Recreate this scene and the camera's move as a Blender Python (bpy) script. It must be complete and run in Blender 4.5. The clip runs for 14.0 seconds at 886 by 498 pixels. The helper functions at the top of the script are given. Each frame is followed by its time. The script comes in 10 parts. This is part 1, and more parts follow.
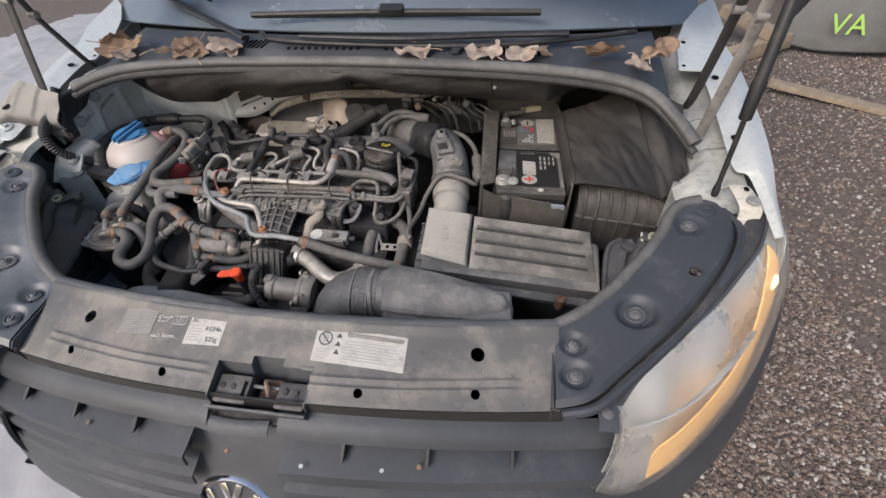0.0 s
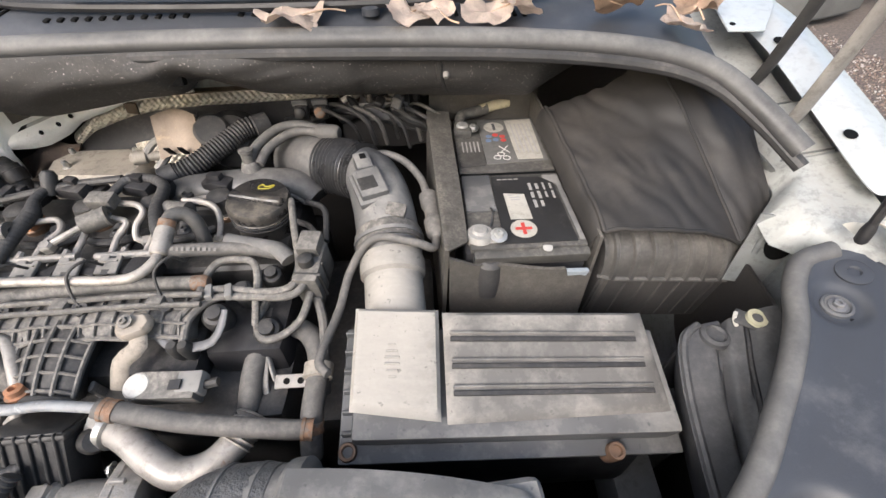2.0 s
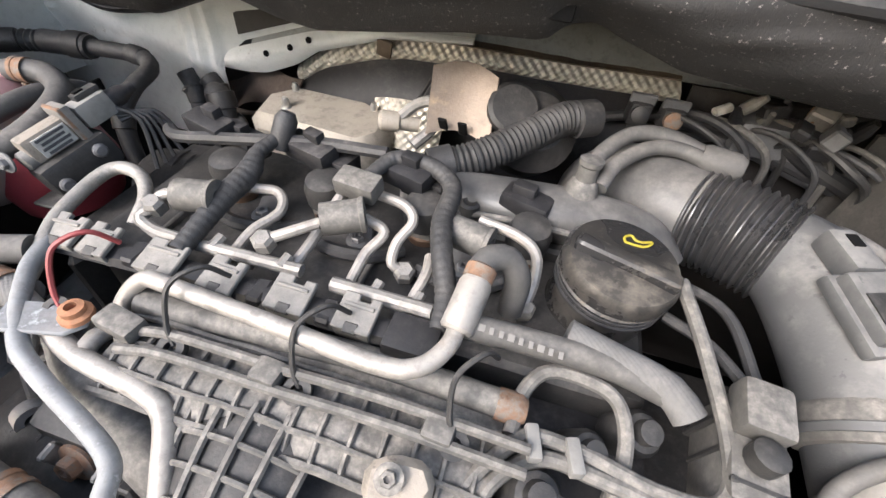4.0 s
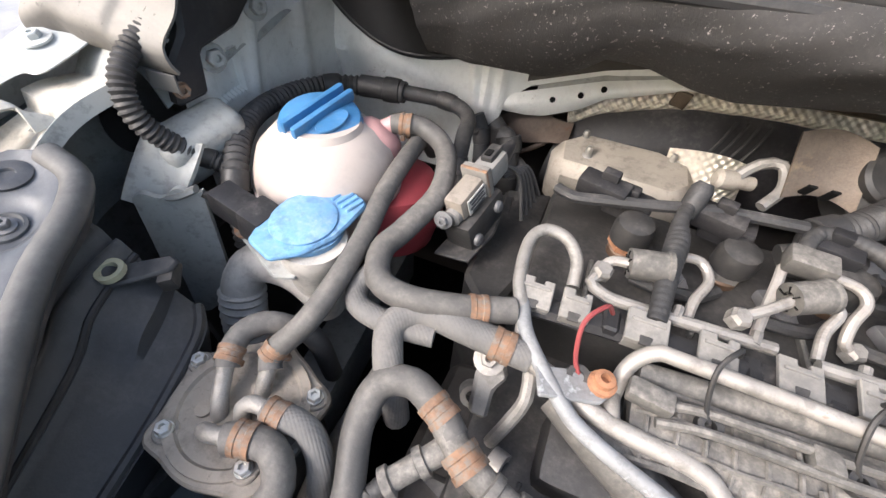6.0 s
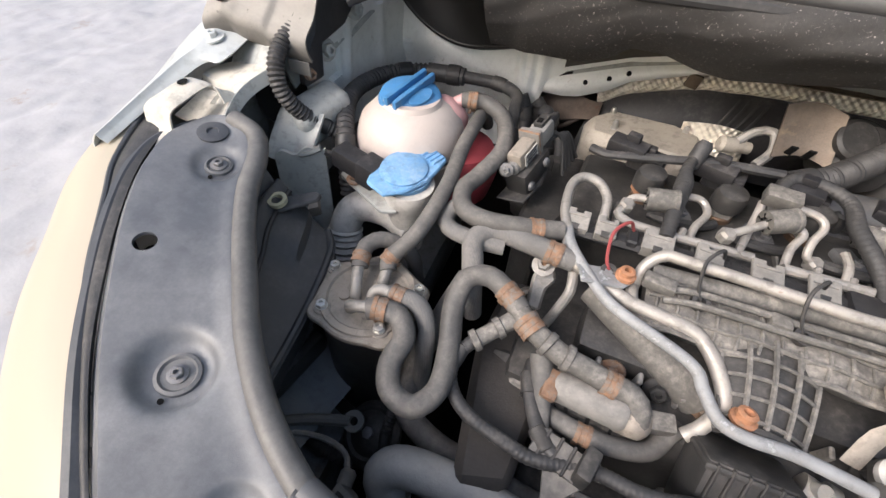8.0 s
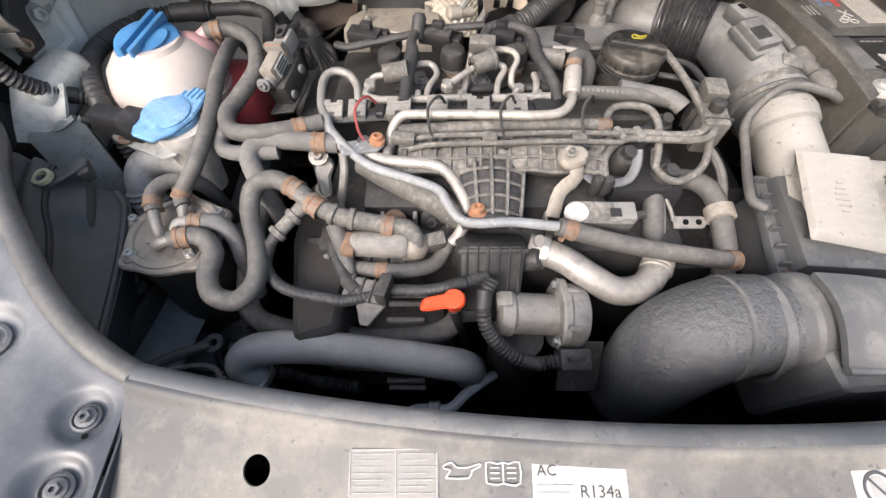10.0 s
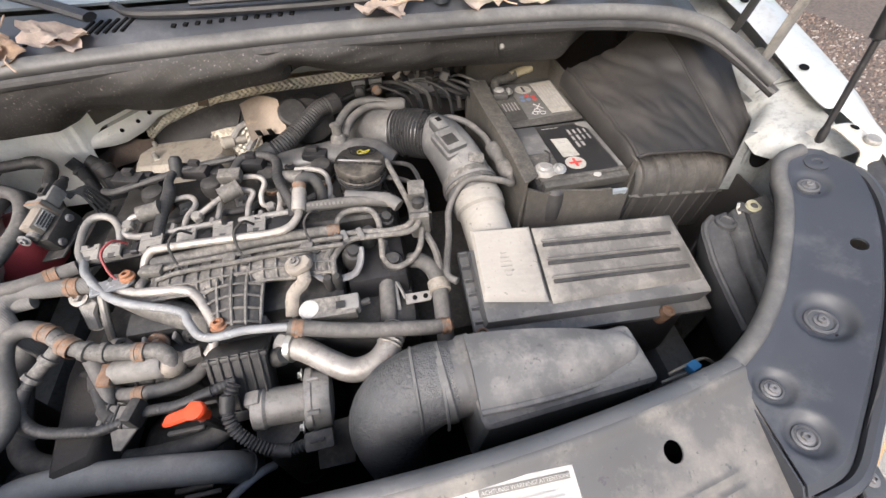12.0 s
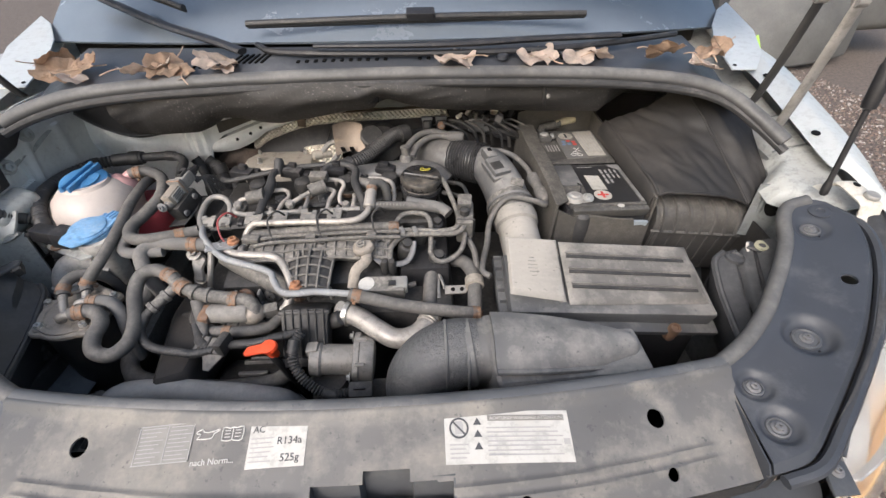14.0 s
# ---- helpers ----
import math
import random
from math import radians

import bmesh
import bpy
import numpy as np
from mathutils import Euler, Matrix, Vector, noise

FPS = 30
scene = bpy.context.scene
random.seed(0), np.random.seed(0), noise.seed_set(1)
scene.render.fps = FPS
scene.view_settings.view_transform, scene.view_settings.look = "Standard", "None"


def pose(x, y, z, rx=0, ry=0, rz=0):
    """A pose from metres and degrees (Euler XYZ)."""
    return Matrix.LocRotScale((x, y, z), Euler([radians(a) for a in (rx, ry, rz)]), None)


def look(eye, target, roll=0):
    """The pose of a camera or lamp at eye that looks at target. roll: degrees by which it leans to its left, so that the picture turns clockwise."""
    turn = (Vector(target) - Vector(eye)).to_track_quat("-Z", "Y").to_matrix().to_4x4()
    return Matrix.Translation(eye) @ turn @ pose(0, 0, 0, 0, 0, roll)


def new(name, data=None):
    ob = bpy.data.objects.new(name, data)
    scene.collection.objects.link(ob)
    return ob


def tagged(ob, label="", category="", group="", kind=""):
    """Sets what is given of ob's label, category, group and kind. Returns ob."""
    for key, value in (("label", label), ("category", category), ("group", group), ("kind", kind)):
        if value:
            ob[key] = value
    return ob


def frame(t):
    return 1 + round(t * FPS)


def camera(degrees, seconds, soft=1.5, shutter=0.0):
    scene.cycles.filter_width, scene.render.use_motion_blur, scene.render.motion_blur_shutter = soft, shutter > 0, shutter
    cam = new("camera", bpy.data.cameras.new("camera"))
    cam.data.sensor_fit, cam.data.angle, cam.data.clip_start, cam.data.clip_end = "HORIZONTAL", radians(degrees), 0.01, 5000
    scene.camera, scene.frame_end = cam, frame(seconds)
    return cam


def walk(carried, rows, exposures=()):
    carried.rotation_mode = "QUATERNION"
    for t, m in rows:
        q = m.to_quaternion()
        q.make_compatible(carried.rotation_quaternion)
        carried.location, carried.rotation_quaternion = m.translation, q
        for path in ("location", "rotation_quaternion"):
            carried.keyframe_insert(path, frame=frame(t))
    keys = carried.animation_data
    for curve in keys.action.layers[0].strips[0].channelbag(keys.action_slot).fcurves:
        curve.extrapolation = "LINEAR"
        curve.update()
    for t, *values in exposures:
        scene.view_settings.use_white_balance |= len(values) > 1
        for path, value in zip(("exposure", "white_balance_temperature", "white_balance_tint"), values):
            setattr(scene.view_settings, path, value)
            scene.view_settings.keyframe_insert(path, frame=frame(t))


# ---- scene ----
cam = camera(93.3, 14.0)
PATH = [
    (0, (0.331, -0.343, 1.458), (0.096, 1.092, 0.086), -2.4),
    (0.5, (0.341, -0.271, 1.407), (0.136, 1.173, 0.039), -2.5),
    (1, (0.319, -0.17, 1.38), (0.203, 1.274, 0.0), -2.2),
    (1.5, (0.292, -0.07, 1.343), (0.27, 1.363, -0.051), -1.9),
    (2, (0.278, 0.039, 1.297), (0.349, 1.463, -0.105), -0.7),
    (2.2, (0.272, 0.079, 1.28), (0.374, 1.502, -0.122), 0.1),
    (4.3, (-0.05, 0.263, 1.157), (-0.404, 1.637, -0.254), 8.1),
    (4.5, (-0.06, 0.261, 1.163), (-0.447, 1.63, -0.243), 8.7),
    (5, (-0.116, 0.244, 1.173), (-0.566, 1.588, -0.239), 8.1),
    (5.5, (-0.236, 0.187, 1.186), (-0.675, 1.534, -0.226), 7.2),
    (6, (-0.334, 0.177, 1.183), (-0.779, 1.522, -0.229), 5.5),
    (6.5, (-0.376, 0.165, 1.181), (-0.831, 1.516, -0.221), 4.6),
    (7, (-0.391, 0.129, 1.196), (-0.878, 1.479, -0.197), 3.7),
    (7.5, (-0.375, 0.08, 1.219), (-0.907, 1.411, -0.176), 3.4),
    (8, (-0.336, 0.031, 1.229), (-0.844, 1.322, -0.212), 3.8),
    (8.5, (-0.292, 0.038, 1.184), (-0.559, 1.189, -0.43), 3.7),
    (8.7, (-0.28, 0.044, 1.174), (-0.472, 1.127, -0.496), 2.9),
    (10.8, (-0.077, -0.09, 1.31), (-0.02, 1.162, -0.248), -2.1),
    (11, (-0.043, -0.089, 1.318), (0.052, 1.179, -0.225), -2.1),
    (11.5, (0.033, -0.08, 1.338), (0.215, 1.224, -0.168), -2.2),
    (12, (0.089, -0.087, 1.352), (0.32, 1.258, -0.11), -2.4),
    (12.5, (0.111, -0.131, 1.364), (0.344, 1.268, -0.046), -2.2),
    (13, (0.109, -0.205, 1.377), (0.287, 1.245, 0.011), -2.1),
    (13.5, (0.099, -0.246, 1.384), (0.217, 1.248, 0.061), -1.3),
    (14, (0.071, -0.232, 1.374), (0.132, 1.307, 0.098), -0.7),
]
walk(cam, [(t, look(eye, target, roll)) for t, eye, target, roll in PATH], [(0, 0.02, 6080, 14), (0.5, 0.15, 6080, 14), (1.0, 0.4, 6080, 14), (1.5, 0.6, 6100, 14), (2.0, 0.8, 6100, 13), (4.5, 1.12, 5930, 13), (6.0, 1.08, 6080, 14), (7.0, 0.96, 6200, 14), (7.5, 0.76, 6200, 14), (8.0, 0.7, 6200, 14), (8.5, 0.82, 6200, 14), (11.0, 0.95, 6200, 14), (12.0, 0.87, 6150, 14), (13.0, 0.7, 6120, 13), (14.0, 0.52, 6100, 13)])

# ---- light and exposure ----
world = bpy.data.worlds.new("world")
scene.world = world
world.use_nodes = True
wn = world.node_tree.nodes
sky = wn.new("ShaderNodeTexSky")
sky.sky_type = "NISHITA"
sky.sun_disc = False
sky.sun_elevation = radians(38)
sky.sun_rotation = radians(213)
sky.air_density, sky.dust_density, sky.ozone_density = 1.6, 5.0, 1.0
wn["Background"].inputs["Strength"].default_value = 0.15
world.node_tree.links.new(sky.outputs["Color"], wn["Background"].inputs["Color"])
sun_data = bpy.data.lights.new("sun", "SUN")
sun_data.energy, sun_data.angle, sun_data.color = 1.7, radians(25), (1.0, 0.985, 0.96)
sun = new("sun", sun_data)
sun.matrix_world = look((-1.25, -1.9, 1.8), (0, 0, 0))

# ---- materials ----
DUST = (0.3, 0.272, 0.248)


def surf(name, base, rough=0.55, metal=0.0, dust=0.0, dust_col=DUST, scale=14.0, grain=420.0, bump=0.15, vary=0.25, spots=None, spot_amt=0.0, spot_scale=30.0, coat=0.0, mott=0.35, dirt=1.0, gloss=0.5):
    """A worn surface: base colour varied at two scales, dust on top faces, spots (rust, stains), fine relief."""
    m = bpy.data.materials.new(name)
    m.use_nodes = True
    nt = m.node_tree
    N, K = nt.nodes, nt.links
    b = N["Principled BSDF"]
    co = N.new("ShaderNodeTexCoord").outputs["Object"]

    def noise_tex(s, detail=4.0, rgh=0.6):
        n = N.new("ShaderNodeTexNoise")
        n.inputs["Scale"].default_value, n.inputs["Detail"].default_value, n.inputs["Roughness"].default_value = s, detail, rgh
        K.new(co, n.inputs["Vector"])
        return n.outputs["Fac"]

    def ramp(fac, lo, hi, a=0.0, z=1.0):
        r = N.new("ShaderNodeMapRange")
        r.clamp = True
        for key, v in (("From Min", lo), ("From Max", hi), ("To Min", a), ("To Max", z)):
            r.inputs[key].default_value = v
        K.new(fac, r.inputs["Value"])
        return r.outputs["Result"]

    def mix(fac, a, c):
        x = N.new("ShaderNodeMix")
        x.data_type = "RGBA"
        for sock, v in ((x.inputs[0], fac), (x.inputs[6], a), (x.inputs[7], c)):
            if isinstance(v, bpy.types.NodeSocket):
                K.new(v, sock)
            else:
                sock.default_value = v if isinstance(v, float) else (*v, 1)
        return x.outputs[2]

    def mul(a, c):
        x = N.new("ShaderNodeMath")
        x.operation = "MULTIPLY"
        for sock, v in zip(x.inputs, (a, c)):
            if isinstance(v, float):
                sock.default_value = v
            else:
                K.new(v, sock)
        return x.outputs[0]

    big, fine = noise_tex(scale), noise_tex(grain, 3.0)
    dark = tuple(c * (1 - vary) for c in base)
    light = tuple(min(1, c * (1 + vary)) for c in base)
    col = mix(ramp(big, 0.3, 0.7), dark, light)
    col = mix(ramp(fine, 0.35, 0.75, 0.0, 0.5), col, tuple(min(1, c * (1 + 0.6 * vary)) for c in base))
    rgh = ramp(big, 0.3, 0.7, max(0.03, rough - 0.1), min(1, rough + 0.12))
    if dust:
        geo = N.new("ShaderNodeNewGeometry")
        sep = N.new("ShaderNodeSeparateXYZ")
        K.new(geo.outputs["Normal"], sep.inputs[0])
        up = ramp(sep.outputs["Z"], -0.3, 0.9, 0.12, 1.0)
        patch = ramp(noise_tex(scale * 0.9, 8.0, 0.75), 0.6 - 0.4 * dust, 0.72, 0.08, 1.0)
        mottle = ramp(noise_tex(scale * 5.5, 5.0, 0.7), 0.34, 0.62, mott, 1.0)
        speck = ramp(noise_tex(grain * 0.4, 2.0), 0.35, 0.65, 1.0 - 0.6 * dirt, 1.0)
        grime = ramp(noise_tex(75.0, 6.0, 0.7), 0.5, 0.64, 0.0, 0.7 * dirt)
        d = mul(mul(up, mul(patch, mul(mottle, speck))), min(1.0, 0.4 + dust * 0.75))
        col = mix(d, col, dust_col)
        col = mix(mul(grime, min(1.0, 2 * dust)), col, tuple(0.5 * c + 0.12 * e for c, e in zip(base, dust_col)))
        rr = N.new("ShaderNodeMix")
        K.new(d, rr.inputs[0])
        K.new(rgh, rr.inputs[2])
        rr.inputs[3].default_value = 0.92
        rgh = rr.outputs[0]
        if metal:
            mm = N.new("ShaderNodeMix")
            K.new(d, mm.inputs[0])
            mm.inputs[2].default_value, mm.inputs[3].default_value = metal, 0.0
            K.new(mm.outputs[0], b.inputs["Metallic"])
    elif metal:
        b.inputs["Metallic"].default_value = metal
    if spots:
        s = ramp(noise_tex(spot_scale, 6.0, 0.7), 0.7 - 0.4 * spot_amt, 0.78 - 0.3 * spot_amt)
        col = mix(s, col, spots)
    K.new(col, b.inputs["Base Color"])
    K.new(rgh, b.inputs["Roughness"])
    b.inputs["Coat Weight"].default_value = coat
    b.inputs["Specular IOR Level"].default_value = gloss
    if bump:
        bp = N.new("ShaderNodeBump")
        bp.inputs["Strength"].default_value, bp.inputs["Distance"].default_value = bump, 0.002
        K.new(fine, bp.inputs["Height"])
        K.new(bp.outputs["Normal"], b.inputs["Normal"])
    return m


def caked(name, base, dust_col, cover=0.5, scale=4.0, rough=0.5, bump=0.12, hammer=0.0, gloss=0.5, film=0.4, lie=0.85, thick=0.5):
    """Plastic with a thin film of dust, flaky cakes of it, wiped streaks and dark specks."""
    m = bpy.data.materials.new(name)
    m.use_nodes = True
    nt = m.node_tree
    N, K = nt.nodes, nt.links
    b = N["Principled BSDF"]
    co = N.new("ShaderNodeTexCoord").outputs["Object"]

    def noise_tex(s, detail=4.0, rgh=0.6, stretch=None):
        n = N.new("ShaderNodeTexNoise")
        n.inputs["Scale"].default_value, n.inputs["Detail"].default_value, n.inputs["Roughness"].default_value = s, detail, rgh
        src = co
        if stretch:
            mp = N.new("ShaderNodeMapping")
            mp.inputs["Rotation"].default_value = (0, 0, stretch[0])
            mp.inputs["Scale"].default_value = stretch[1]
            K.new(co, mp.inputs["Vector"])
            src = mp.outputs["Vector"]
        K.new(src, n.inputs["Vector"])
        return n.outputs["Fac"]

    def ramp(fac, lo, hi, a=0.0, z=1.0):
        r = N.new("ShaderNodeMapRange")
        r.clamp = True
        for key, v in (("From Min", lo), ("From Max", hi), ("To Min", a), ("To Max", z)):
            r.inputs[key].default_value = v
        K.new(fac, r.inputs["Value"])
        return r.outputs["Result"]

    def calc(op, a, c):
        x = N.new("ShaderNodeMath")
        x.operation = op
        for sock, v in zip(x.inputs, (a, c)):
            if isinstance(v, float):
                sock.default_value = v
            else:
                K.new(v, sock)
        return x.outputs[0]

    def mix(fac, a, c):
        x = N.new("ShaderNodeMix")
        x.data_type = "RGBA"
        K.new(fac, x.inputs[0])
        for sock, v in ((x.inputs[6], a), (x.inputs[7], c)):
            if isinstance(v, tuple):
                sock.default_value = (*v, 1)
            else:
                K.new(v, sock)
        return x.outputs[2]

    geo = N.new("ShaderNodeNewGeometry")
    sep = N.new("ShaderNodeSeparateXYZ")
    K.new(geo.outputs["Normal"], sep.inputs[0])
    up = ramp(sep.outputs["Z"], -0.1, 0.85, 1 - lie, 1.0)
    low = noise_tex(scale, 2.0, 0.5)
    thin = calc("MULTIPLY", ramp(low, 0.38, 0.6, film * 0.22, film), up)
    flakes = noise_tex(scale * 6.5, 12.0, 0.68)
    both = calc("ADD", flakes, calc("MULTIPLY", low, 0.9))
    edge = 1.09 - 0.28 * cover
    cake = ramp(both, edge - 0.07, edge + 0.12)
    wipe = ramp(noise_tex(scale * 9, 3.0, 0.6, (0.5, (1.0, 4.0, 1.0))), 0.4, 0.6, 0.7, 1.0)
    cake = calc("MULTIPLY", calc("MULTIPLY", cake, up), calc("MULTIPLY", wipe, ramp(noise_tex(240.0, 2.0), 0.3, 0.6, 0.72, 1.0)))
    fine = noise_tex(700.0, 2.0)
    col = mix(ramp(noise_tex(scale * 2.5, 5.0), 0.3, 0.7), tuple(0.8 * c for c in base), tuple(1.2 * c for c in base))
    col = mix(thin, col, dust_col)
    col = mix(calc("MULTIPLY", cake, thick), col, tuple(1.08 * c for c in dust_col))
    specks = ramp(noise_tex(130.0, 3.0, 0.6), 0.64, 0.7, 0.0, 0.55)
    col = mix(specks, col, tuple(0.9 * c for c in base))
    K.new(col, b.inputs["Base Color"])
    K.new(ramp(calc("MAXIMUM", cake, thin), 0.0, 0.9, rough, 0.92), b.inputs["Roughness"])
    b.inputs["Specular IOR Level"].default_value = gloss
    rel = calc("ADD", calc("MULTIPLY", fine, 0.4), calc("MULTIPLY", cake, 0.35))
    if hammer:
        rel = calc("ADD", rel, calc("MULTIPLY", noise_tex(150.0, 3.0, 0.55), hammer))
    bp = N.new("ShaderNodeBump")
    bp.inputs["Strength"].default_value, bp.inputs["Distance"].default_value = bump, 0.002
    K.new(rel, bp.inputs["Height"])
    K.new(bp.outputs["Normal"], b.inputs["Normal"])
    return m


def woven(name, base, pitch=0.0045, depth=0.6, rough=0.7, metal=0.0, dust=0.3, upright=False):
    """A surface with a crossed raised weave: braided hose or embossed foil."""
    m = surf(name, base, rough, metal, dust, scale=22, bump=0)
    nt = m.node_tree
    N, K = nt.nodes, nt.links
    co = N.new("ShaderNodeTexCoord").outputs["Object"]
    waves = []
    for turn in (50, -50):
        mp = N.new("ShaderNodeMapping")
        mp.inputs["Rotation"].default_value = (0, radians(turn), 0) if upright else (radians(20), radians(15), radians(turn))
        K.new(co, mp.inputs["Vector"])
        w = N.new("ShaderNodeTexWave")
        w.inputs["Scale"].default_value = 0.31 / pitch
        K.new(mp.outputs[0], w.inputs["Vector"])
        waves.append(w.outputs["Fac"])
    s = N.new("ShaderNodeMath")
    s.operation = "ADD"
    K.new(waves[0], s.inputs[0])
    K.new(waves[1], s.inputs[1])
    bp = N.new("ShaderNodeBump")
    bp.inputs["Strength"].default_value, bp.inputs["Distance"].default_value = depth, 0.003
    K.new(s.outputs[0], bp.inputs["Height"])
    K.new(bp.outputs["Normal"], N["Principled BSDF"].inputs["Normal"])
    return m


def plain(name, base, rough=0.5, metal=0.0, emit=0.0):
    m = bpy.data.materials.new(name)
    m.use_nodes = True
    b = m.node_tree.nodes["Principled BSDF"]
    b.inputs["Base Color"].default_value = (*base, 1)
    b.inputs["Roughness"].default_value, b.inputs["Metallic"].default_value = rough, metal
    if emit:
        b.inputs["Emission Color"].default_value, b.inputs["Emission Strength"].default_value = (*base, 1), emit
    return m


def glass(name, tint=(1, 1, 1), rough=0.02, solid=0.0):
    m = bpy.data.materials.new(name)
    m.use_nodes = True
    b = m.node_tree.nodes["Principled BSDF"]
    b.inputs["Base Color"].default_value = (*tint, 1)
    b.inputs["Roughness"].default_value = rough
    b.inputs["Transmission Weight"].default_value = 1 - solid
    b.inputs["IOR"].default_value = 1.25
    return m


M_SLAM = caked("dusty_grey_plastic", (0.066, 0.068, 0.074), (0.33, 0.305, 0.265), 0.34, 3.4, 0.44, 0.16, film=0.36, thick=0.55)
M_SLAMEDGE = caked("rubbed_grey_plastic", (0.066, 0.07, 0.077), (0.27, 0.26, 0.245), 0.15, 5, 0.45, 0.1, film=0.26)
M_SEAL = surf("dusty_seal_rubber", (0.05, 0.05, 0.052), 0.45, 0, 0.6, (0.3, 0.29, 0.27), scale=7, grain=500, bump=0.05, mott=0.7, dirt=0.25)
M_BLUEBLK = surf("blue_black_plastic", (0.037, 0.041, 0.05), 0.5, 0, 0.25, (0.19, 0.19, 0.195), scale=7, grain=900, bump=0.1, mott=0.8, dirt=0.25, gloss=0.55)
# lighter copy of M_BLUEBLK: some dust, plus sky sheen painted into the colour
M_COVERLIT = surf("dusty_sheen_blue_black_plastic", (0.06, 0.065, 0.074), 0.4, 0, 0.45, (0.3, 0.305, 0.31), scale=6, grain=900, bump=0.08, mott=0.75, dirt=0.3, gloss=0.85)
M_GRILLE = surf("grille_plastic", (0.056, 0.06, 0.067), 0.48, 0, 0.25, (0.2, 0.195, 0.19), scale=6, grain=600, bump=0.2)
M_BLACK = surf("black_plastic", (0.015, 0.015, 0.017), 0.5, 0, 0.2, scale=16)
M_BLACKD = surf("black_plastic_dusty", (0.022, 0.022, 0.022), 0.5, 0, 0.5, (0.18, 0.163, 0.147), scale=20)
# near-black that paints in the shade of holes, slots and deep hollows
M_SHADE = surf("shade_black", (0.004, 0.004, 0.004), 0.9, 0, 0, scale=10, gloss=0.2)
M_RUBBER = surf("rubber", (0.03, 0.03, 0.031), 0.55, 0, 0.35, (0.24, 0.22, 0.2), scale=25, bump=0.2)
M_GLOSS = surf("glossy_black_plastic", (0.03, 0.03, 0.031), 0.3, 0, 0.3, scale=30, bump=0.05)
M_HOSE = surf("rubber_hose", (0.07, 0.068, 0.066), 0.6, 0, 0.65, (0.3, 0.275, 0.245), scale=16, mott=0.5, dirt=0.6)
# hose grey lightened to paint in light that the low hose lacks
M_HOSELIT = surf("smooth_grey_hose_lit", (0.2, 0.199, 0.197), 0.5, 0, 0.7, (0.44, 0.415, 0.385), scale=12, mott=0.8, dirt=0.3)
M_BRAID = woven("braided_hose", (0.14, 0.136, 0.13), 0.0024, 0.14, 0.8)
M_WHITE = surf("white_paint", (0.51, 0.535, 0.53), 0.35, 0, 0.25, (0.44, 0.4, 0.34), scale=8, bump=0.03, vary=0.06, coat=0.4)
M_WING = surf("greyed_white_paint", (0.39, 0.405, 0.392), 0.45, 0, 0.6, (0.33, 0.295, 0.245), scale=9, bump=0.06, vary=0.12, spots=(0.22, 0.18, 0.13), spot_amt=0.12, spot_scale=26)
# dirty wing paint in a lighter copy; missing light at the rear is painted in
M_PANELLIT = surf("dirty_white_panel_lit", (0.78, 0.79, 0.765), 0.4, 0, 0.25, (0.4, 0.36, 0.3), scale=7, bump=0.05, vary=0.1, spots=(0.25, 0.2, 0.15), spot_amt=0.12, spot_scale=24, dirt=0.6)
# dirty wing paint at about half tone, with the inner walls' shade in it
M_WINGSHADE = surf("dirty_shaded_paint", (0.17, 0.18, 0.18), 0.55, 0, 0.45, (0.16, 0.14, 0.115), scale=10, bump=0.1, vary=0.3, spots=(0.07, 0.06, 0.05), spot_amt=0.25, spot_scale=14)
# brown grime plus the painted shade of a recess
M_POCKETSHADE = surf("pocket_grime_and_shade", (0.06, 0.055, 0.05), 0.7, 0, 0.3, (0.15, 0.13, 0.11), scale=10, bump=0.1, vary=0.3)
M_LAMPBOX = surf("dusty_lamp_housing", (0.03, 0.031, 0.034), 0.5, 0, 0.45, (0.17, 0.165, 0.16), scale=9, grain=500, bump=0.15, mott=0.5, dirt=0.6)
M_PLUGY = surf("yellowed_plug", (0.45, 0.43, 0.3), 0.5, 0, 0.2, scale=40, bump=0.02)
M_FUSE = surf("dusty_fuse_box", (0.042, 0.041, 0.04), 0.42, 0, 0.6, (0.3, 0.28, 0.255), scale=11, grain=600, bump=0.12, mott=0.5, dirt=0.5)
# dark grime tone that also carries the gloom of the rear bay
M_SHADEGRIME = surf("shaded_grime", (0.03, 0.027, 0.025), 0.7, 0, 0.4, (0.1, 0.088, 0.076), scale=9, bump=0.2, vary=0.4)
M_BRONZE = surf("bronze_body", (0.16, 0.1, 0.065), 0.5, 0.5, 0.3, (0.2, 0.165, 0.13), scale=40, bump=0.1, vary=0.4)
M_TANKRED = surf("tank_red_fluid", (0.36, 0.06, 0.075), 0.4, 0, 0.1, scale=14, bump=0.02, vary=0.2)
M_ELBOW = surf("scuffed_elbow_plastic", (0.07, 0.069, 0.068), 0.38, 0, 0.55, (0.36, 0.335, 0.305), scale=9, bump=0.08, mott=0.45, dirt=0.5)
M_GUIDE = surf("shaded_grey_paint", (0.11, 0.12, 0.125), 0.5, 0, 0.4, (0.17, 0.155, 0.14), scale=9, bump=0.05, vary=0.15)
M_SCUTTLE = surf("moulded_scuttle_plastic", (0.03, 0.029, 0.028), 0.6, 0, 0.5, (0.19, 0.17, 0.15), scale=6, grain=700, bump=0.35, mott=0.2, spots=(0.4, 0.37, 0.34), spot_amt=0.24, spot_scale=300)
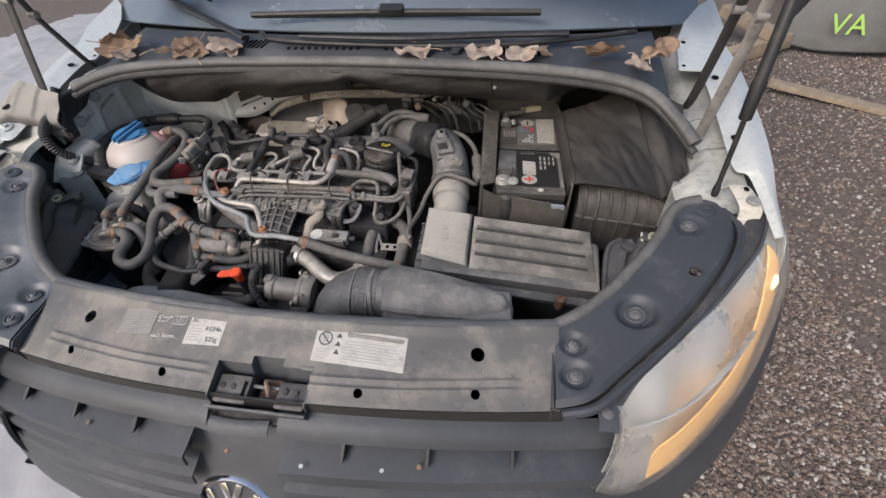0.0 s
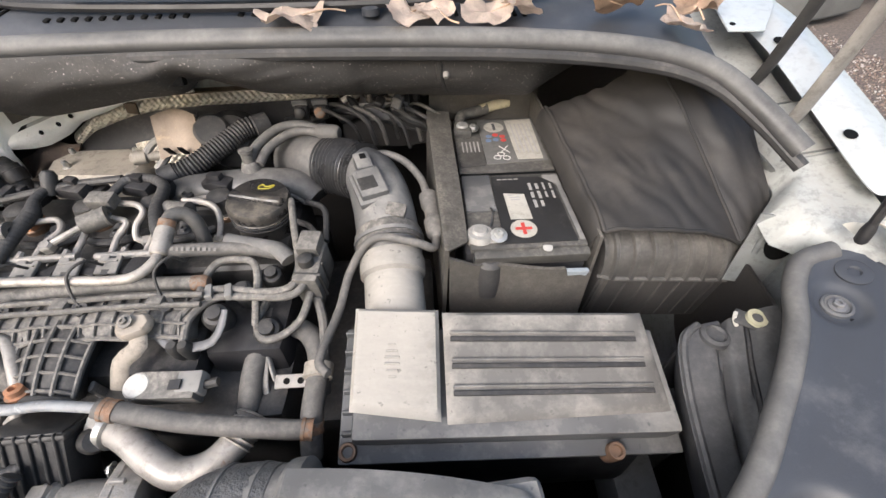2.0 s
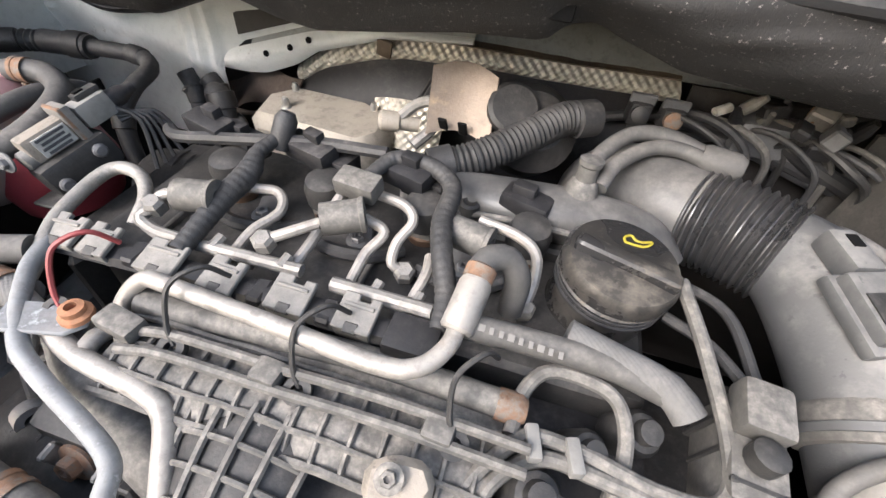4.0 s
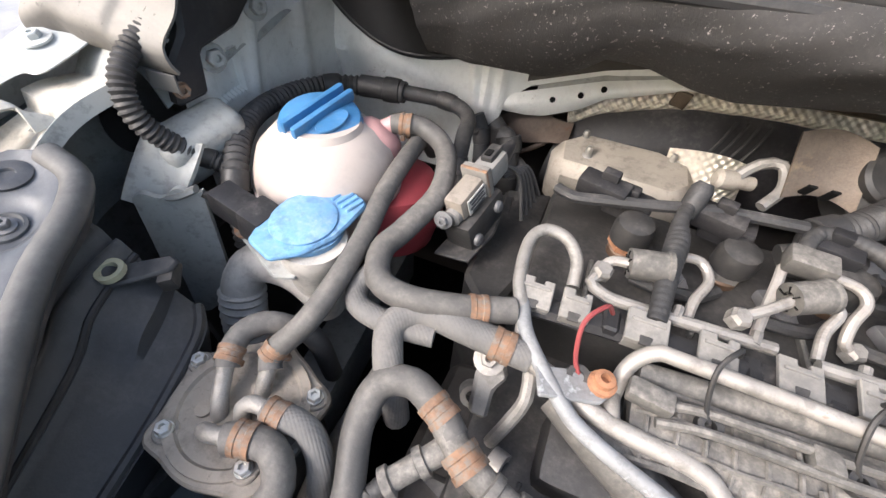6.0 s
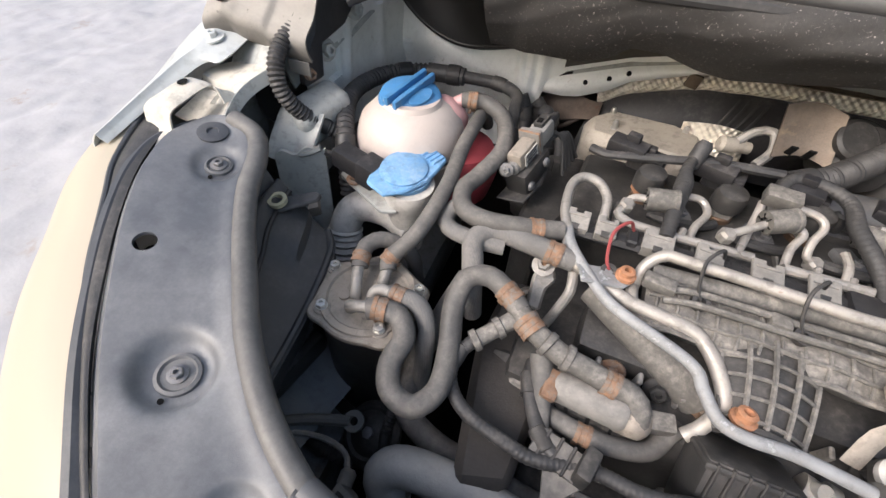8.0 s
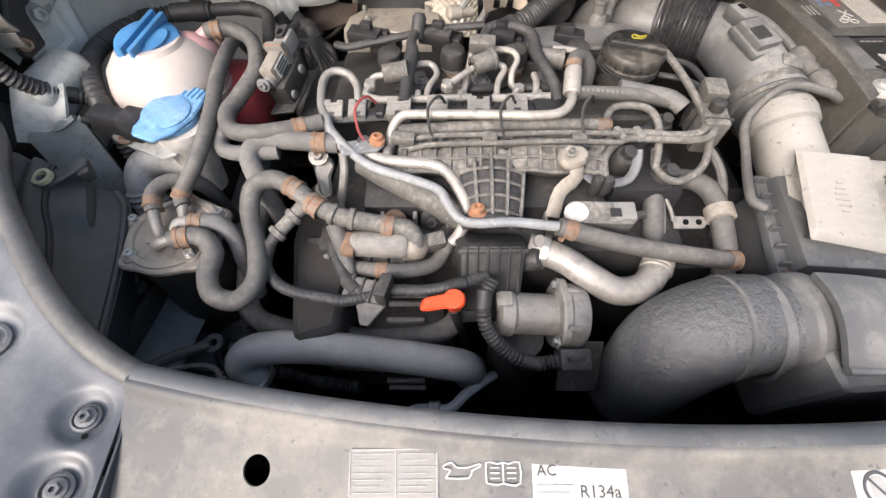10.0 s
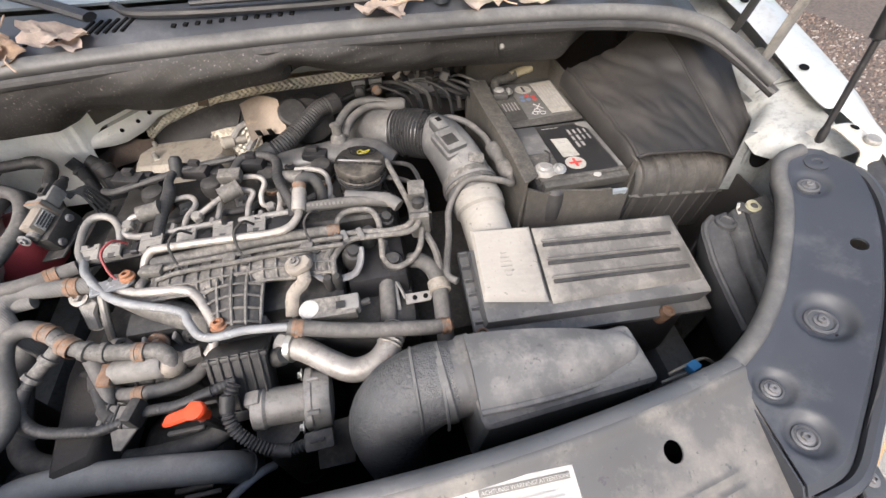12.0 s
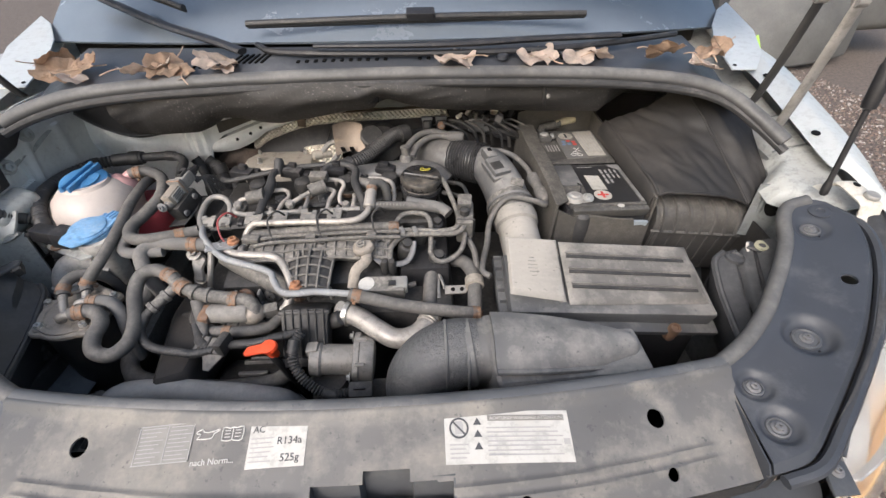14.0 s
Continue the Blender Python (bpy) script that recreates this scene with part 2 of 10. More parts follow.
M_AIRBOX = caked("airbox_dusty_plastic", (0.085, 0.082, 0.077), (0.42, 0.392, 0.35), 0.95, 5, 0.6, 0.14, film=0.62, lie=0.8, thick=0.45)
M_DUCT = caked("intake_dusty_plastic", (0.066, 0.068, 0.071), (0.36, 0.342, 0.315), 0.42, 6, 0.45, 0.18, film=0.36, thick=0.45)
M_DUCTE = caked("hammered_intake_plastic", (0.075, 0.077, 0.08), (0.36, 0.34, 0.31), 0.3, 7, 0.36, 1.0, 1.6, film=0.34, thick=0.35)
M_ENGPL = surf("engine_plastic_dusty", (0.07, 0.068, 0.064), 0.6, 0, 0.85, (0.42, 0.385, 0.34), scale=22)
M_CLIP = surf("grey_clip_plastic", (0.17, 0.163, 0.152), 0.6, 0, 0.7, (0.4, 0.37, 0.33), scale=24, dirt=0.6)
M_ALU = surf("cast_aluminium", (0.3, 0.285, 0.265), 0.5, 0.5, 0.65, (0.31, 0.285, 0.255), scale=26, bump=0.3)
M_PIPE = surf("bare_steel_pipe", (0.38, 0.355, 0.325), 0.42, 0.5, 0.7, (0.34, 0.31, 0.275), scale=30, spots=(0.25, 0.14, 0.08), spot_amt=0.1, bump=0.05)
M_PIPEG = surf("zinc_blue_pipe", (0.27, 0.278, 0.285), 0.6, 0.2, 0.5, scale=30, bump=0.1, spots=(0.5, 0.51, 0.52), spot_amt=0.26, spot_scale=75)
M_DULL = surf("dull_bolt", (0.17, 0.17, 0.175), 0.5, 0.4, 0.3, scale=60)
M_RUST = surf("rusty_clamp", (0.24, 0.14, 0.085), 0.75, 0.3, 0.3, scale=90, vary=0.5, spots=(0.22, 0.19, 0.16), spot_amt=0.55, spot_scale=120)
M_ORUST = surf("bright_rust", (0.33, 0.155, 0.08), 0.8, 0, 0.15, scale=90, vary=0.5, spots=(0.25, 0.16, 0.1), spot_amt=0.3, spot_scale=150)
M_STEEL = surf("zinc_steel", (0.55, 0.54, 0.51), 0.35, 0.9, 0.2, scale=40)
M_CHROME = surf("chrome", (0.8, 0.8, 0.8), 0.1, 1.0, 0.1, bump=0, vary=0.03)
M_COVER = surf("cam_end_cover", (0.36, 0.325, 0.275), 0.6, 0.3, 0.6, (0.46, 0.41, 0.34), scale=18, bump=0.12, spots=(0.12, 0.1, 0.09), spot_amt=0.1)
M_LIDCAST = surf("dirty_cast_lid", (0.3, 0.265, 0.225), 0.6, 0.3, 0.6, (0.38, 0.335, 0.28), scale=24, bump=0.2, mott=0.4, spots=(0.12, 0.1, 0.085), spot_amt=0.2, spot_scale=70)
M_FOIL = woven("embossed_foil_shield", (0.72, 0.66, 0.55), 0.0072, 0.6, 0.4, 0.35, 0.2, True)
M_TUNNEL = surf("rusted_shield", (0.1, 0.075, 0.06), 0.7, 0.2, 0.4, (0.2, 0.165, 0.135), scale=16, vary=0.4, spots=(0.14, 0.07, 0.04), spot_amt=0.3, spot_scale=30)
M_FELT = surf("felt_black", (0.016, 0.016, 0.017), 0.95, 0, 0.15, (0.1, 0.095, 0.088), scale=9, grain=900, bump=0.4)
M_FABRIC = surf("heat_cover_fabric", (0.02, 0.0192, 0.0185), 0.6, 0, 0.3, (0.115, 0.1, 0.086), scale=5, grain=1200, bump=0.12, mott=0.6, dirt=0.4, spots=(0.28, 0.25, 0.21), spot_amt=0.02, spot_scale=130)
M_TANK = surf("tank_plastic", (0.5, 0.44, 0.4), 0.45, 0, 0.1, scale=12, bump=0.02, vary=0.1)
M_TANKPINK = surf("tank_pink_stain", (0.52, 0.3, 0.29), 0.45, 0, 0.1, scale=20, bump=0.02, vary=0.2)
M_BOTTLE = surf("bottle_plastic", (0.55, 0.53, 0.49), 0.5, 0, 0.4, scale=20, bump=0.03, vary=0.12)
M_BLUE = surf("blue_cap", (0.05, 0.19, 0.4), 0.4, 0, 0.2, (0.36, 0.4, 0.42), scale=35, bump=0.04)
M_BLUELT = surf("faded_blue_cap", (0.14, 0.34, 0.6), 0.45, 0, 0.6, (0.46, 0.54, 0.6), scale=22, bump=0.04)
M_ORANGE = surf("orange_handle", (0.78, 0.075, 0.015), 0.45, 0, 0.05, scale=40, bump=0.03, vary=0.1)
M_CAP = caked("worn_glossy_black_plastic", (0.02, 0.02, 0.021), (0.26, 0.225, 0.18), 0.2, 16, 0.24, 0.1, film=0.15, lie=0.9, thick=0.5)
M_YELLOW = plain("yellow_mark", (0.42, 0.35, 0.03), 0.6)
M_LABEL = surf("white_label", (0.5, 0.49, 0.46), 0.5, 0, 0.4, (0.42, 0.385, 0.33), scale=30, bump=0.02, vary=0.06)
M_LABELG = surf("grey_label", (0.23, 0.222, 0.208), 0.5, 0, 0.3, (0.33, 0.305, 0.27), scale=30, bump=0.02, vary=0.08)
M_BATLAB = surf("battery_label", (0.12, 0.118, 0.112), 0.5, 0, 0.4, (0.3, 0.28, 0.25), scale=25, bump=0.02, vary=0.1)
M_BATDUST = surf("dusty_battery_lid", (0.045, 0.044, 0.042), 0.5, 0, 0.55, (0.3, 0.275, 0.24), scale=16, bump=0.08, mott=0.3)
M_BATBLK = surf("black_battery_label", (0.022, 0.022, 0.023), 0.35, 0, 0.12, (0.2, 0.185, 0.165), scale=18, bump=0.02, mott=0.5)
M_BATLAB2 = surf("yellowed_label", (0.44, 0.42, 0.37), 0.55, 0, 0.4, (0.3, 0.27, 0.22), scale=30, bump=0.02, vary=0.1)
M_WORN = plain("worn_white_print", (0.33, 0.32, 0.3), 0.6)
M_SLEEVE = surf("yellowed_sleeve", (0.5, 0.44, 0.29), 0.55, 0, 0.4, scale=40, bump=0.05)
M_TAPE = surf("pale_blue_tape", (0.3, 0.34, 0.37), 0.4, 0, 0.3, scale=40, bump=0.02)
M_REDW = plain("red_wire", (0.26, 0.05, 0.05), 0.5)
M_FADED = plain("faded_blue_print", (0.14, 0.2, 0.3), 0.6)
M_LEAD = surf("corroded_lead", (0.33, 0.32, 0.3), 0.6, 0.3, 0.3, scale=60, bump=0.2, vary=0.3)
M_INK = plain("ink_dark", (0.07, 0.07, 0.075), 0.7)
M_INKG = plain("ink_grey", (0.36, 0.35, 0.34), 0.7)
M_WHITEINK = plain("ink_white", (0.6, 0.59, 0.56), 0.6)
M_RED = plain("red_mark", (0.5, 0.06, 0.05), 0.5)
# base colour raised to grey-blue to paint in the mirrored sky
M_SCREEN = surf("windscreen_sky_tint", (0.15, 0.175, 0.205), 0.12, 0, 0.2, (0.2, 0.215, 0.23), scale=5, bump=0, vary=0.1, gloss=0.8, dirt=0.2)
M_LENS = glass("headlamp_lens", (0.93, 0.92, 0.9), 0.07, 0.06)
M_LENSY = glass("yellowed_lens", (0.5, 0.45, 0.36), 0.35, 0.8)
M_CREAM = surf("dusty_cream_paint", (0.58, 0.555, 0.49), 0.45, 0, 0.5, (0.43, 0.37, 0.285), scale=18, vary=0.12, spots=(0.3, 0.2, 0.12), spot_amt=0.08, spot_scale=45)
M_AMBER = plain("amber_lamp_lit", (0.8, 0.45, 0.13), 0.35, 0, 0.3)
M_REFL = surf("headlamp_reflector", (0.55, 0.55, 0.54), 0.3, 0.7, 0, scale=12, bump=0, vary=0.25)
M_TPLATE = surf("heat_tinted_steel", (0.16, 0.125, 0.095), 0.45, 0.6, 0.3, (0.22, 0.19, 0.155), scale=9, vary=0.55, spots=(0.3, 0.22, 0.14), spot_amt=0.22, spot_scale=16)
M_PRINT = plain("worn_print", (0.2, 0.19, 0.175), 0.7)
M_BULB = plain("lit_bulb", (1.0, 0.75, 0.35), 0.4, 0, 2.5)
M_LEAF = surf("dry_leaf", (0.46, 0.33, 0.235), 0.8, 0, 0, scale=45, grain=260, bump=0.4, vary=0.35, spots=(0.2, 0.11, 0.06), spot_amt=0.2)
M_LEAFP = surf("dry_leaf_pale", (0.6, 0.5, 0.425), 0.8, 0, 0, scale=45, grain=260, bump=0.4, vary=0.3, spots=(0.28, 0.16, 0.1), spot_amt=0.2)
M_JACKET = surf("jacket_felt", (0.05, 0.047, 0.042), 0.85, 0, 0.65, (0.31, 0.275, 0.23), scale=9, grain=900, bump=0.35)
M_GROUND = surf("gravel_ground", (0.13, 0.105, 0.087), 0.95, 0, 0, scale=40, grain=130, bump=1.0, vary=0.5, spots=(0.34, 0.3, 0.27), spot_amt=0.12, spot_scale=95)
def stones(name):
    """Small stones, each with its own colour."""
    m = surf(name, (0.2, 0.15, 0.12), 0.75, 0, 0, scale=60, grain=500, bump=0.3, vary=0.3)
    nt = m.node_tree
    geo, ramp = nt.nodes.new("ShaderNodeNewGeometry"), nt.nodes.new("ShaderNodeValToRGB")
    for pos, c in ((0.3, (0.13, 0.1, 0.085)), (0.6, (0.22, 0.155, 0.12)), (0.85, (0.28, 0.23, 0.19)), (0.97, (0.45, 0.42, 0.38))):
        e = ramp.color_ramp.elements.new(pos)
        e.color = (*c, 1)
    ramp.color_ramp.elements[0].color, ramp.color_ramp.elements[-1].color = (0.07, 0.055, 0.05, 1), (0.5, 0.47, 0.43, 1)
    nt.links.new(geo.outputs["Random Per Island"], ramp.inputs[0])
    nt.links.new(ramp.outputs[0], nt.nodes["Principled BSDF"].inputs["Base Color"])
    return m


M_STONE = stones("gravel_stone")
M_SNOW = surf("packed_snow", (0.4, 0.393, 0.393), 0.7, 0, 0, scale=4, grain=45, bump=0.8, vary=0.14, spots=(0.34, 0.28, 0.23), spot_amt=0.2, spot_scale=3.2)
M_WOOD = surf("weathered_wood", (0.3, 0.24, 0.17), 0.85, 0, 0, scale=14, grain=160, bump=0.4, vary=0.3)
M_SCRAP = surf("scuffed_grey_plastic", (0.11, 0.11, 0.105), 0.6, 0, 0.3, (0.2, 0.18, 0.15), scale=6, bump=0.2, vary=0.3)
M_GREEN = plain("green_spray", (0.36, 0.6, 0.1), 0.7)
M_WIREB = plain("wire_blue", (0.05, 0.25, 0.55), 0.5)


# ---- building helpers ----
def catmull(pts, step):
    """Points along a smooth curve through pts (each x, y, z and further values), about step apart."""
    p = [np.array(q, float) for q in pts]
    p = [2 * p[0] - p[1], *p, 2 * p[-1] - p[-2]]
    out = []
    for a, b, c, d in zip(p, p[1:], p[2:], p[3:]):
        n = max(2, int(np.linalg.norm(c[:3] - b[:3]) / step))
        for k in range(n):
            t = k / n
            out.append(0.5 * (2 * b + (c - a) * t + (2 * a - 5 * b + 4 * c - d) * t * t + (3 * b - a - 3 * c + d) * t**3))
    return out + [p[-2]]


def tube(pts, r, n=12, step=0.008, ripple=0.0, pitch=0.008, bm=None, flat=1.0):
    """A bent round bar through pts; r is one radius or one for each point; ripple makes it corrugated."""
    bm = bm or bmesh.new()
    rs = r if isinstance(r, (list, tuple)) else [r] * len(pts)
    if ripple:
        step = min(step, pitch / 4)
    line = catmull([(*p, q) for p, q in zip(pts, rs)], step)
    pos, rad = [Vector(q[:3]) for q in line], [float(q[3]) for q in line]
    up = Vector((0, 0, 1))
    t0 = (pos[1] - pos[0]).normalized()
    side = t0.cross(up)
    side = (side if side.length > 0.05 else t0.cross(Vector((0, 1, 0)))).normalized()
    rings, run = [], 0.0
    for i, q in enumerate(pos):
        t = (pos[min(i + 1, len(pos) - 1)] - pos[max(i - 1, 0)]).normalized()
        side = (side - t * side.dot(t)).normalized()
        other = t.cross(side)
        if i:
            run += (q - pos[i - 1]).length
        rr = rad[i] + (ripple * math.sin(2 * math.pi * run / pitch) if ripple else 0)
        rings.append([bm.verts.new(q + rr * (math.cos(a) * side + flat * math.sin(a) * other)) for a in (2 * math.pi * k / n for k in range(n))])
    for a, b in zip(rings, rings[1:]):
        for k in range(n):
            f = bm.faces.new((a[k], a[(k + 1) % n], b[(k + 1) % n], b[k]))
            f.smooth = True
    bm.faces.new(list(reversed(rings[0])))
    bm.faces.new(rings[-1])
    return bm


def aim(p, d, spin=0.0):
    """A pose at p whose z axis points along d."""
    return Matrix.Translation(p) @ Vector(d).to_track_quat("Z", "Y").to_matrix().to_4x4() @ Matrix.Rotation(radians(spin), 4, "Z")


def lathe(profile, m=None, n=24, bm=None):
    """A turned solid: (radius, height) pairs round the z axis of m."""
    bm = bm or bmesh.new()
    m = m or Matrix()
    rings = []
    for r, z in profile:
        rings.append([bm.verts.new(m @ Vector((r * math.cos(a), r * math.sin(a), z))) for a in (2 * math.pi * k / n for k in range(n))])
    for a, b in zip(rings, rings[1:]):
        for k in range(n):
            bm.faces.new((a[k], a[(k + 1) % n], b[(k + 1) % n], b[k]))
    hollow = len(profile) > 3 and profile[0][0] == profile[-1][0] > 0 and max(r for r, _ in profile) > profile[0][0]
    if hollow:
        for k in range(n):
            bm.faces.new((rings[-1][k], rings[-1][(k + 1) % n], rings[0][(k + 1) % n], rings[0][k]))
    elif profile[0][0] > 1e-6:
        bm.faces.new(list(reversed(rings[0])))
    if profile[-1][0] > 1e-6 and not hollow:
        bm.faces.new(rings[-1])
    bmesh.ops.remove_doubles(bm, verts=[v for ring in rings for v in ring], dist=1e-6)
    return bm


def block(size, m=None, bevel=0.003, seg=2, bm=None, taper=(1, 1)):
    """A box of that size centred on m, edges rounded; taper scales its top."""
    own = bmesh.new()
    bmesh.ops.create_cube(own, size=1)
    for v in own.verts:
        k = taper if v.co.z > 0 else (1, 1)
        v.co = Vector((v.co.x * size[0] * k[0], v.co.y * size[1] * k[1], v.co.z * size[2]))
    if bevel:
        bmesh.ops.bevel(own, geom=own.edges[:], offset=min(bevel, 0.45 * min(size)), segments=seg, affect="EDGES", profile=0.6)
    own.transform(m or Matrix())
    return merge(bm, own)


def slab(outline, depth, m=None, bevel=0.0015, bm=None):
    """A plate: the outline in the xy plane of m, thickened by depth along its z."""
    own = bmesh.new()
    low = [own.verts.new((x, y, 0)) for x, y in outline]
    face = own.faces.new(low)
    if face.normal.z < 0:
        face.normal_flip()
    made = bmesh.ops.extrude_face_region(own, geom=[face])
    bmesh.ops.translate(own, verts=[v for v in made["geom"] if isinstance(v, bmesh.types.BMVert)], vec=(0, 0, depth))
    bmesh.ops.recalc_face_normals(own, faces=own.faces[:])
    if bevel:
        bmesh.ops.bevel(own, geom=own.edges[:], offset=bevel, segments=1, affect="EDGES")
    own.transform(m or Matrix())
    return merge(bm, own)


def merge(bm, own):
    if bm is None:
        return own
    me = bpy.data.meshes.new("join")
    own.to_mesh(me)
    own.free()
    bm.from_mesh(me)
    bpy.data.meshes.remove(me)
    return bm


def sheet(f, nu, nv, thick=0.0, bm=None):
    """A curved panel: f(u, v) for u, v from 0 to 1, thickened downwards."""
    own = bmesh.new()
    grid = [[own.verts.new(f(i / nu, j / nv)) for j in range(nv + 1)] for i in range(nu + 1)]
    for i in range(nu):
        for j in range(nv):
            own.faces.new((grid[i][j], grid[i + 1][j], grid[i + 1][j + 1], grid[i][j + 1])).smooth = True
    bmesh.ops.recalc_face_normals(own, faces=own.faces[:])
    if thick:
        bmesh.ops.solidify(own, geom=own.faces[:], thickness=thick)
    return merge(bm, own)


def lerp_line(pts, t):
    """The point at fraction t of a smooth line through pts."""
    n = len(pts) - 1
    i = min(int(t * n), n - 1)
    f = t * n - i
    p = [np.array(pts[max(0, min(n, i + k))], float) for k in (-1, 0, 1, 2)]
    a, b, c, d = p
    return 0.5 * (2 * b + (c - a) * f + (2 * a - 5 * b + 4 * c - d) * f * f + (3 * b - a - 3 * c + d) * f**3)


def part(name, bm, material, parent=None, label="", smooth=35):
    me = bpy.data.meshes.new(name)
    bmesh.ops.recalc_face_normals(bm, faces=bm.faces[:])
    bm.to_mesh(me)
    bm.free()
    me.materials.append(material)
    if smooth:
        me.shade_smooth()
        me.set_sharp_from_angle(angle=radians(smooth))
    ob = new(name, me)
    if parent is not None:
        ob.parent = parent
    return tagged(ob, label)


def thing(name, label, category, group="", kind="", at=(0, 0, 0)):
    """An Empty whose parts are built in world coordinates."""
    ob = new(name)
    ob.empty_display_size = 0.05
    return tagged(ob, label, category, group, kind)


def cut(ob, bm):
    """Takes the solid bm out of the mesh of ob for good."""
    me = bpy.data.meshes.new("cutter")
    bmesh.ops.recalc_face_normals(bm, faces=bm.faces[:])
    bm.to_mesh(me)
    bm.free()
    tool = new("cutter", me)
    mod = ob.modifiers.new("cut", "BOOLEAN")
    mod.operation, mod.solver, mod.object = "DIFFERENCE", "EXACT", tool
    bpy.context.view_layer.update()
    done = bpy.data.meshes.new_from_object(ob.evaluated_get(bpy.context.evaluated_depsgraph_get()))
    ob.modifiers.clear()
    if len(done.vertices) > 0.5 * len(ob.data.vertices):
        ob.data = done
    bpy.data.objects.remove(tool)
    bpy.data.meshes.remove(me)


def words(text, size, m, material, parent, name="lettering", depth=0.0002, align="LEFT"):
    """Raised lettering in the built-in font, its baseline along the x axis of m."""
    cu = bpy.data.curves.new(name, "FONT")
    cu.body, cu.size, cu.extrude, cu.align_x, cu.resolution_u = text, size, depth, align, 3
    tmp = bpy.data.objects.new(name, cu)
    scene.collection.objects.link(tmp)
    bpy.context.view_layer.update()
    me = bpy.data.meshes.new_from_object(tmp.evaluated_get(bpy.context.evaluated_depsgraph_get()))
    bpy.data.objects.remove(tmp)
    me.materials.clear()
    me.materials.append(material)
    me.transform(m)
    ob = new(name, me)
    ob.parent = parent
    return ob


def bolt(p, d, r, parent, material=None, name="bolt", washer=1.9):
    """A flanged hexagon bolt with a socket in its head."""
    m = aim(p, d)
    bm = lathe([(r * washer, 0), (r * washer, r * 0.3), (r * 1.2, r * 0.45)], m, 16)
    lathe([(r * 1.1, r * 0.4), (r * 1.1, r * 1.2), (r * 0.95, r * 1.35), (r * 0.5, r * 1.35), (r * 0.45, r * 0.8), (0, r * 0.8)], m, 6, bm)
    return part(name, bm, material or M_STEEL, parent)


def clamp(p, d, r, parent, w=0.014):
    """A spring band clamp: a band with raised edges and two ears."""
    m = aim(p, d)
    bm = lathe([(r * 1.02, -w / 2), (r * 1.11, -w / 2), (r * 1.11, -w * 0.2), (r * 1.05, -w * 0.16), (r * 1.05, w * 0.16), (r * 1.11, w * 0.2), (r * 1.11, w / 2), (r * 1.02, w / 2)], m, 22)
    for s in (-1, 1):
        block((0.005, 0.008, w * 0.42), m @ pose(s * 0.0032, -r * 1.1 - 0.002, s * w * 0.2), 0.0008, 1, bm)
    return part("clamp", bm, M_RUST, parent, "rusty spring band clamp")


# ---- ground ----
def ground_z(x, y):
    return 0.012 * noise.noise(Vector((x * 1.3, y * 1.3, 0))) - 0.006


def build_ground():
    bm = bmesh.new()
    xs = [-60, -20, -8, -5, *np.linspace(-3.4, 3.4, 35), 5, 8, 20, 60]
    grid = [[bm.verts.new((x, y, ground_z(x, y))) for y in xs] for x in xs]
    for a, b in zip(grid, grid[1:]):
        for k in range(len(xs) - 1):
            bm.faces.new((a[k], b[k], b[k + 1], a[k + 1])).smooth = True
    tagged(part("ground", bm, M_GROUND), "brown gravel yard with wet reddish stones", "ground", kind="structure")


build_ground()


def slam_z(x, y):
    return 0.944 - 0.234 * x * x + 0.33 * y


def side_z(x, y):
    return 0.966 + 0.217 * (abs(x) - 0.651) + 0.066 * (y - 0.161)


def slam_pose(x, y, lift=0.0, turn=0.0):
    """A pose lying on the lock carrier cover at x, y."""
    n = Vector((0.468 * x, -0.33, 1)).normalized()
    ax = Vector((1, 0, -0.468 * x)).normalized()
    m = Matrix((ax, n.cross(ax), n)).transposed().to_4x4()
    return Matrix.Translation((x, y, slam_z(x, y) + lift)) @ m @ pose(0, 0, 0, 0, 0, turn)


van = thing("van", "white delivery van with its bonnet open and a dusty engine bay", "van")


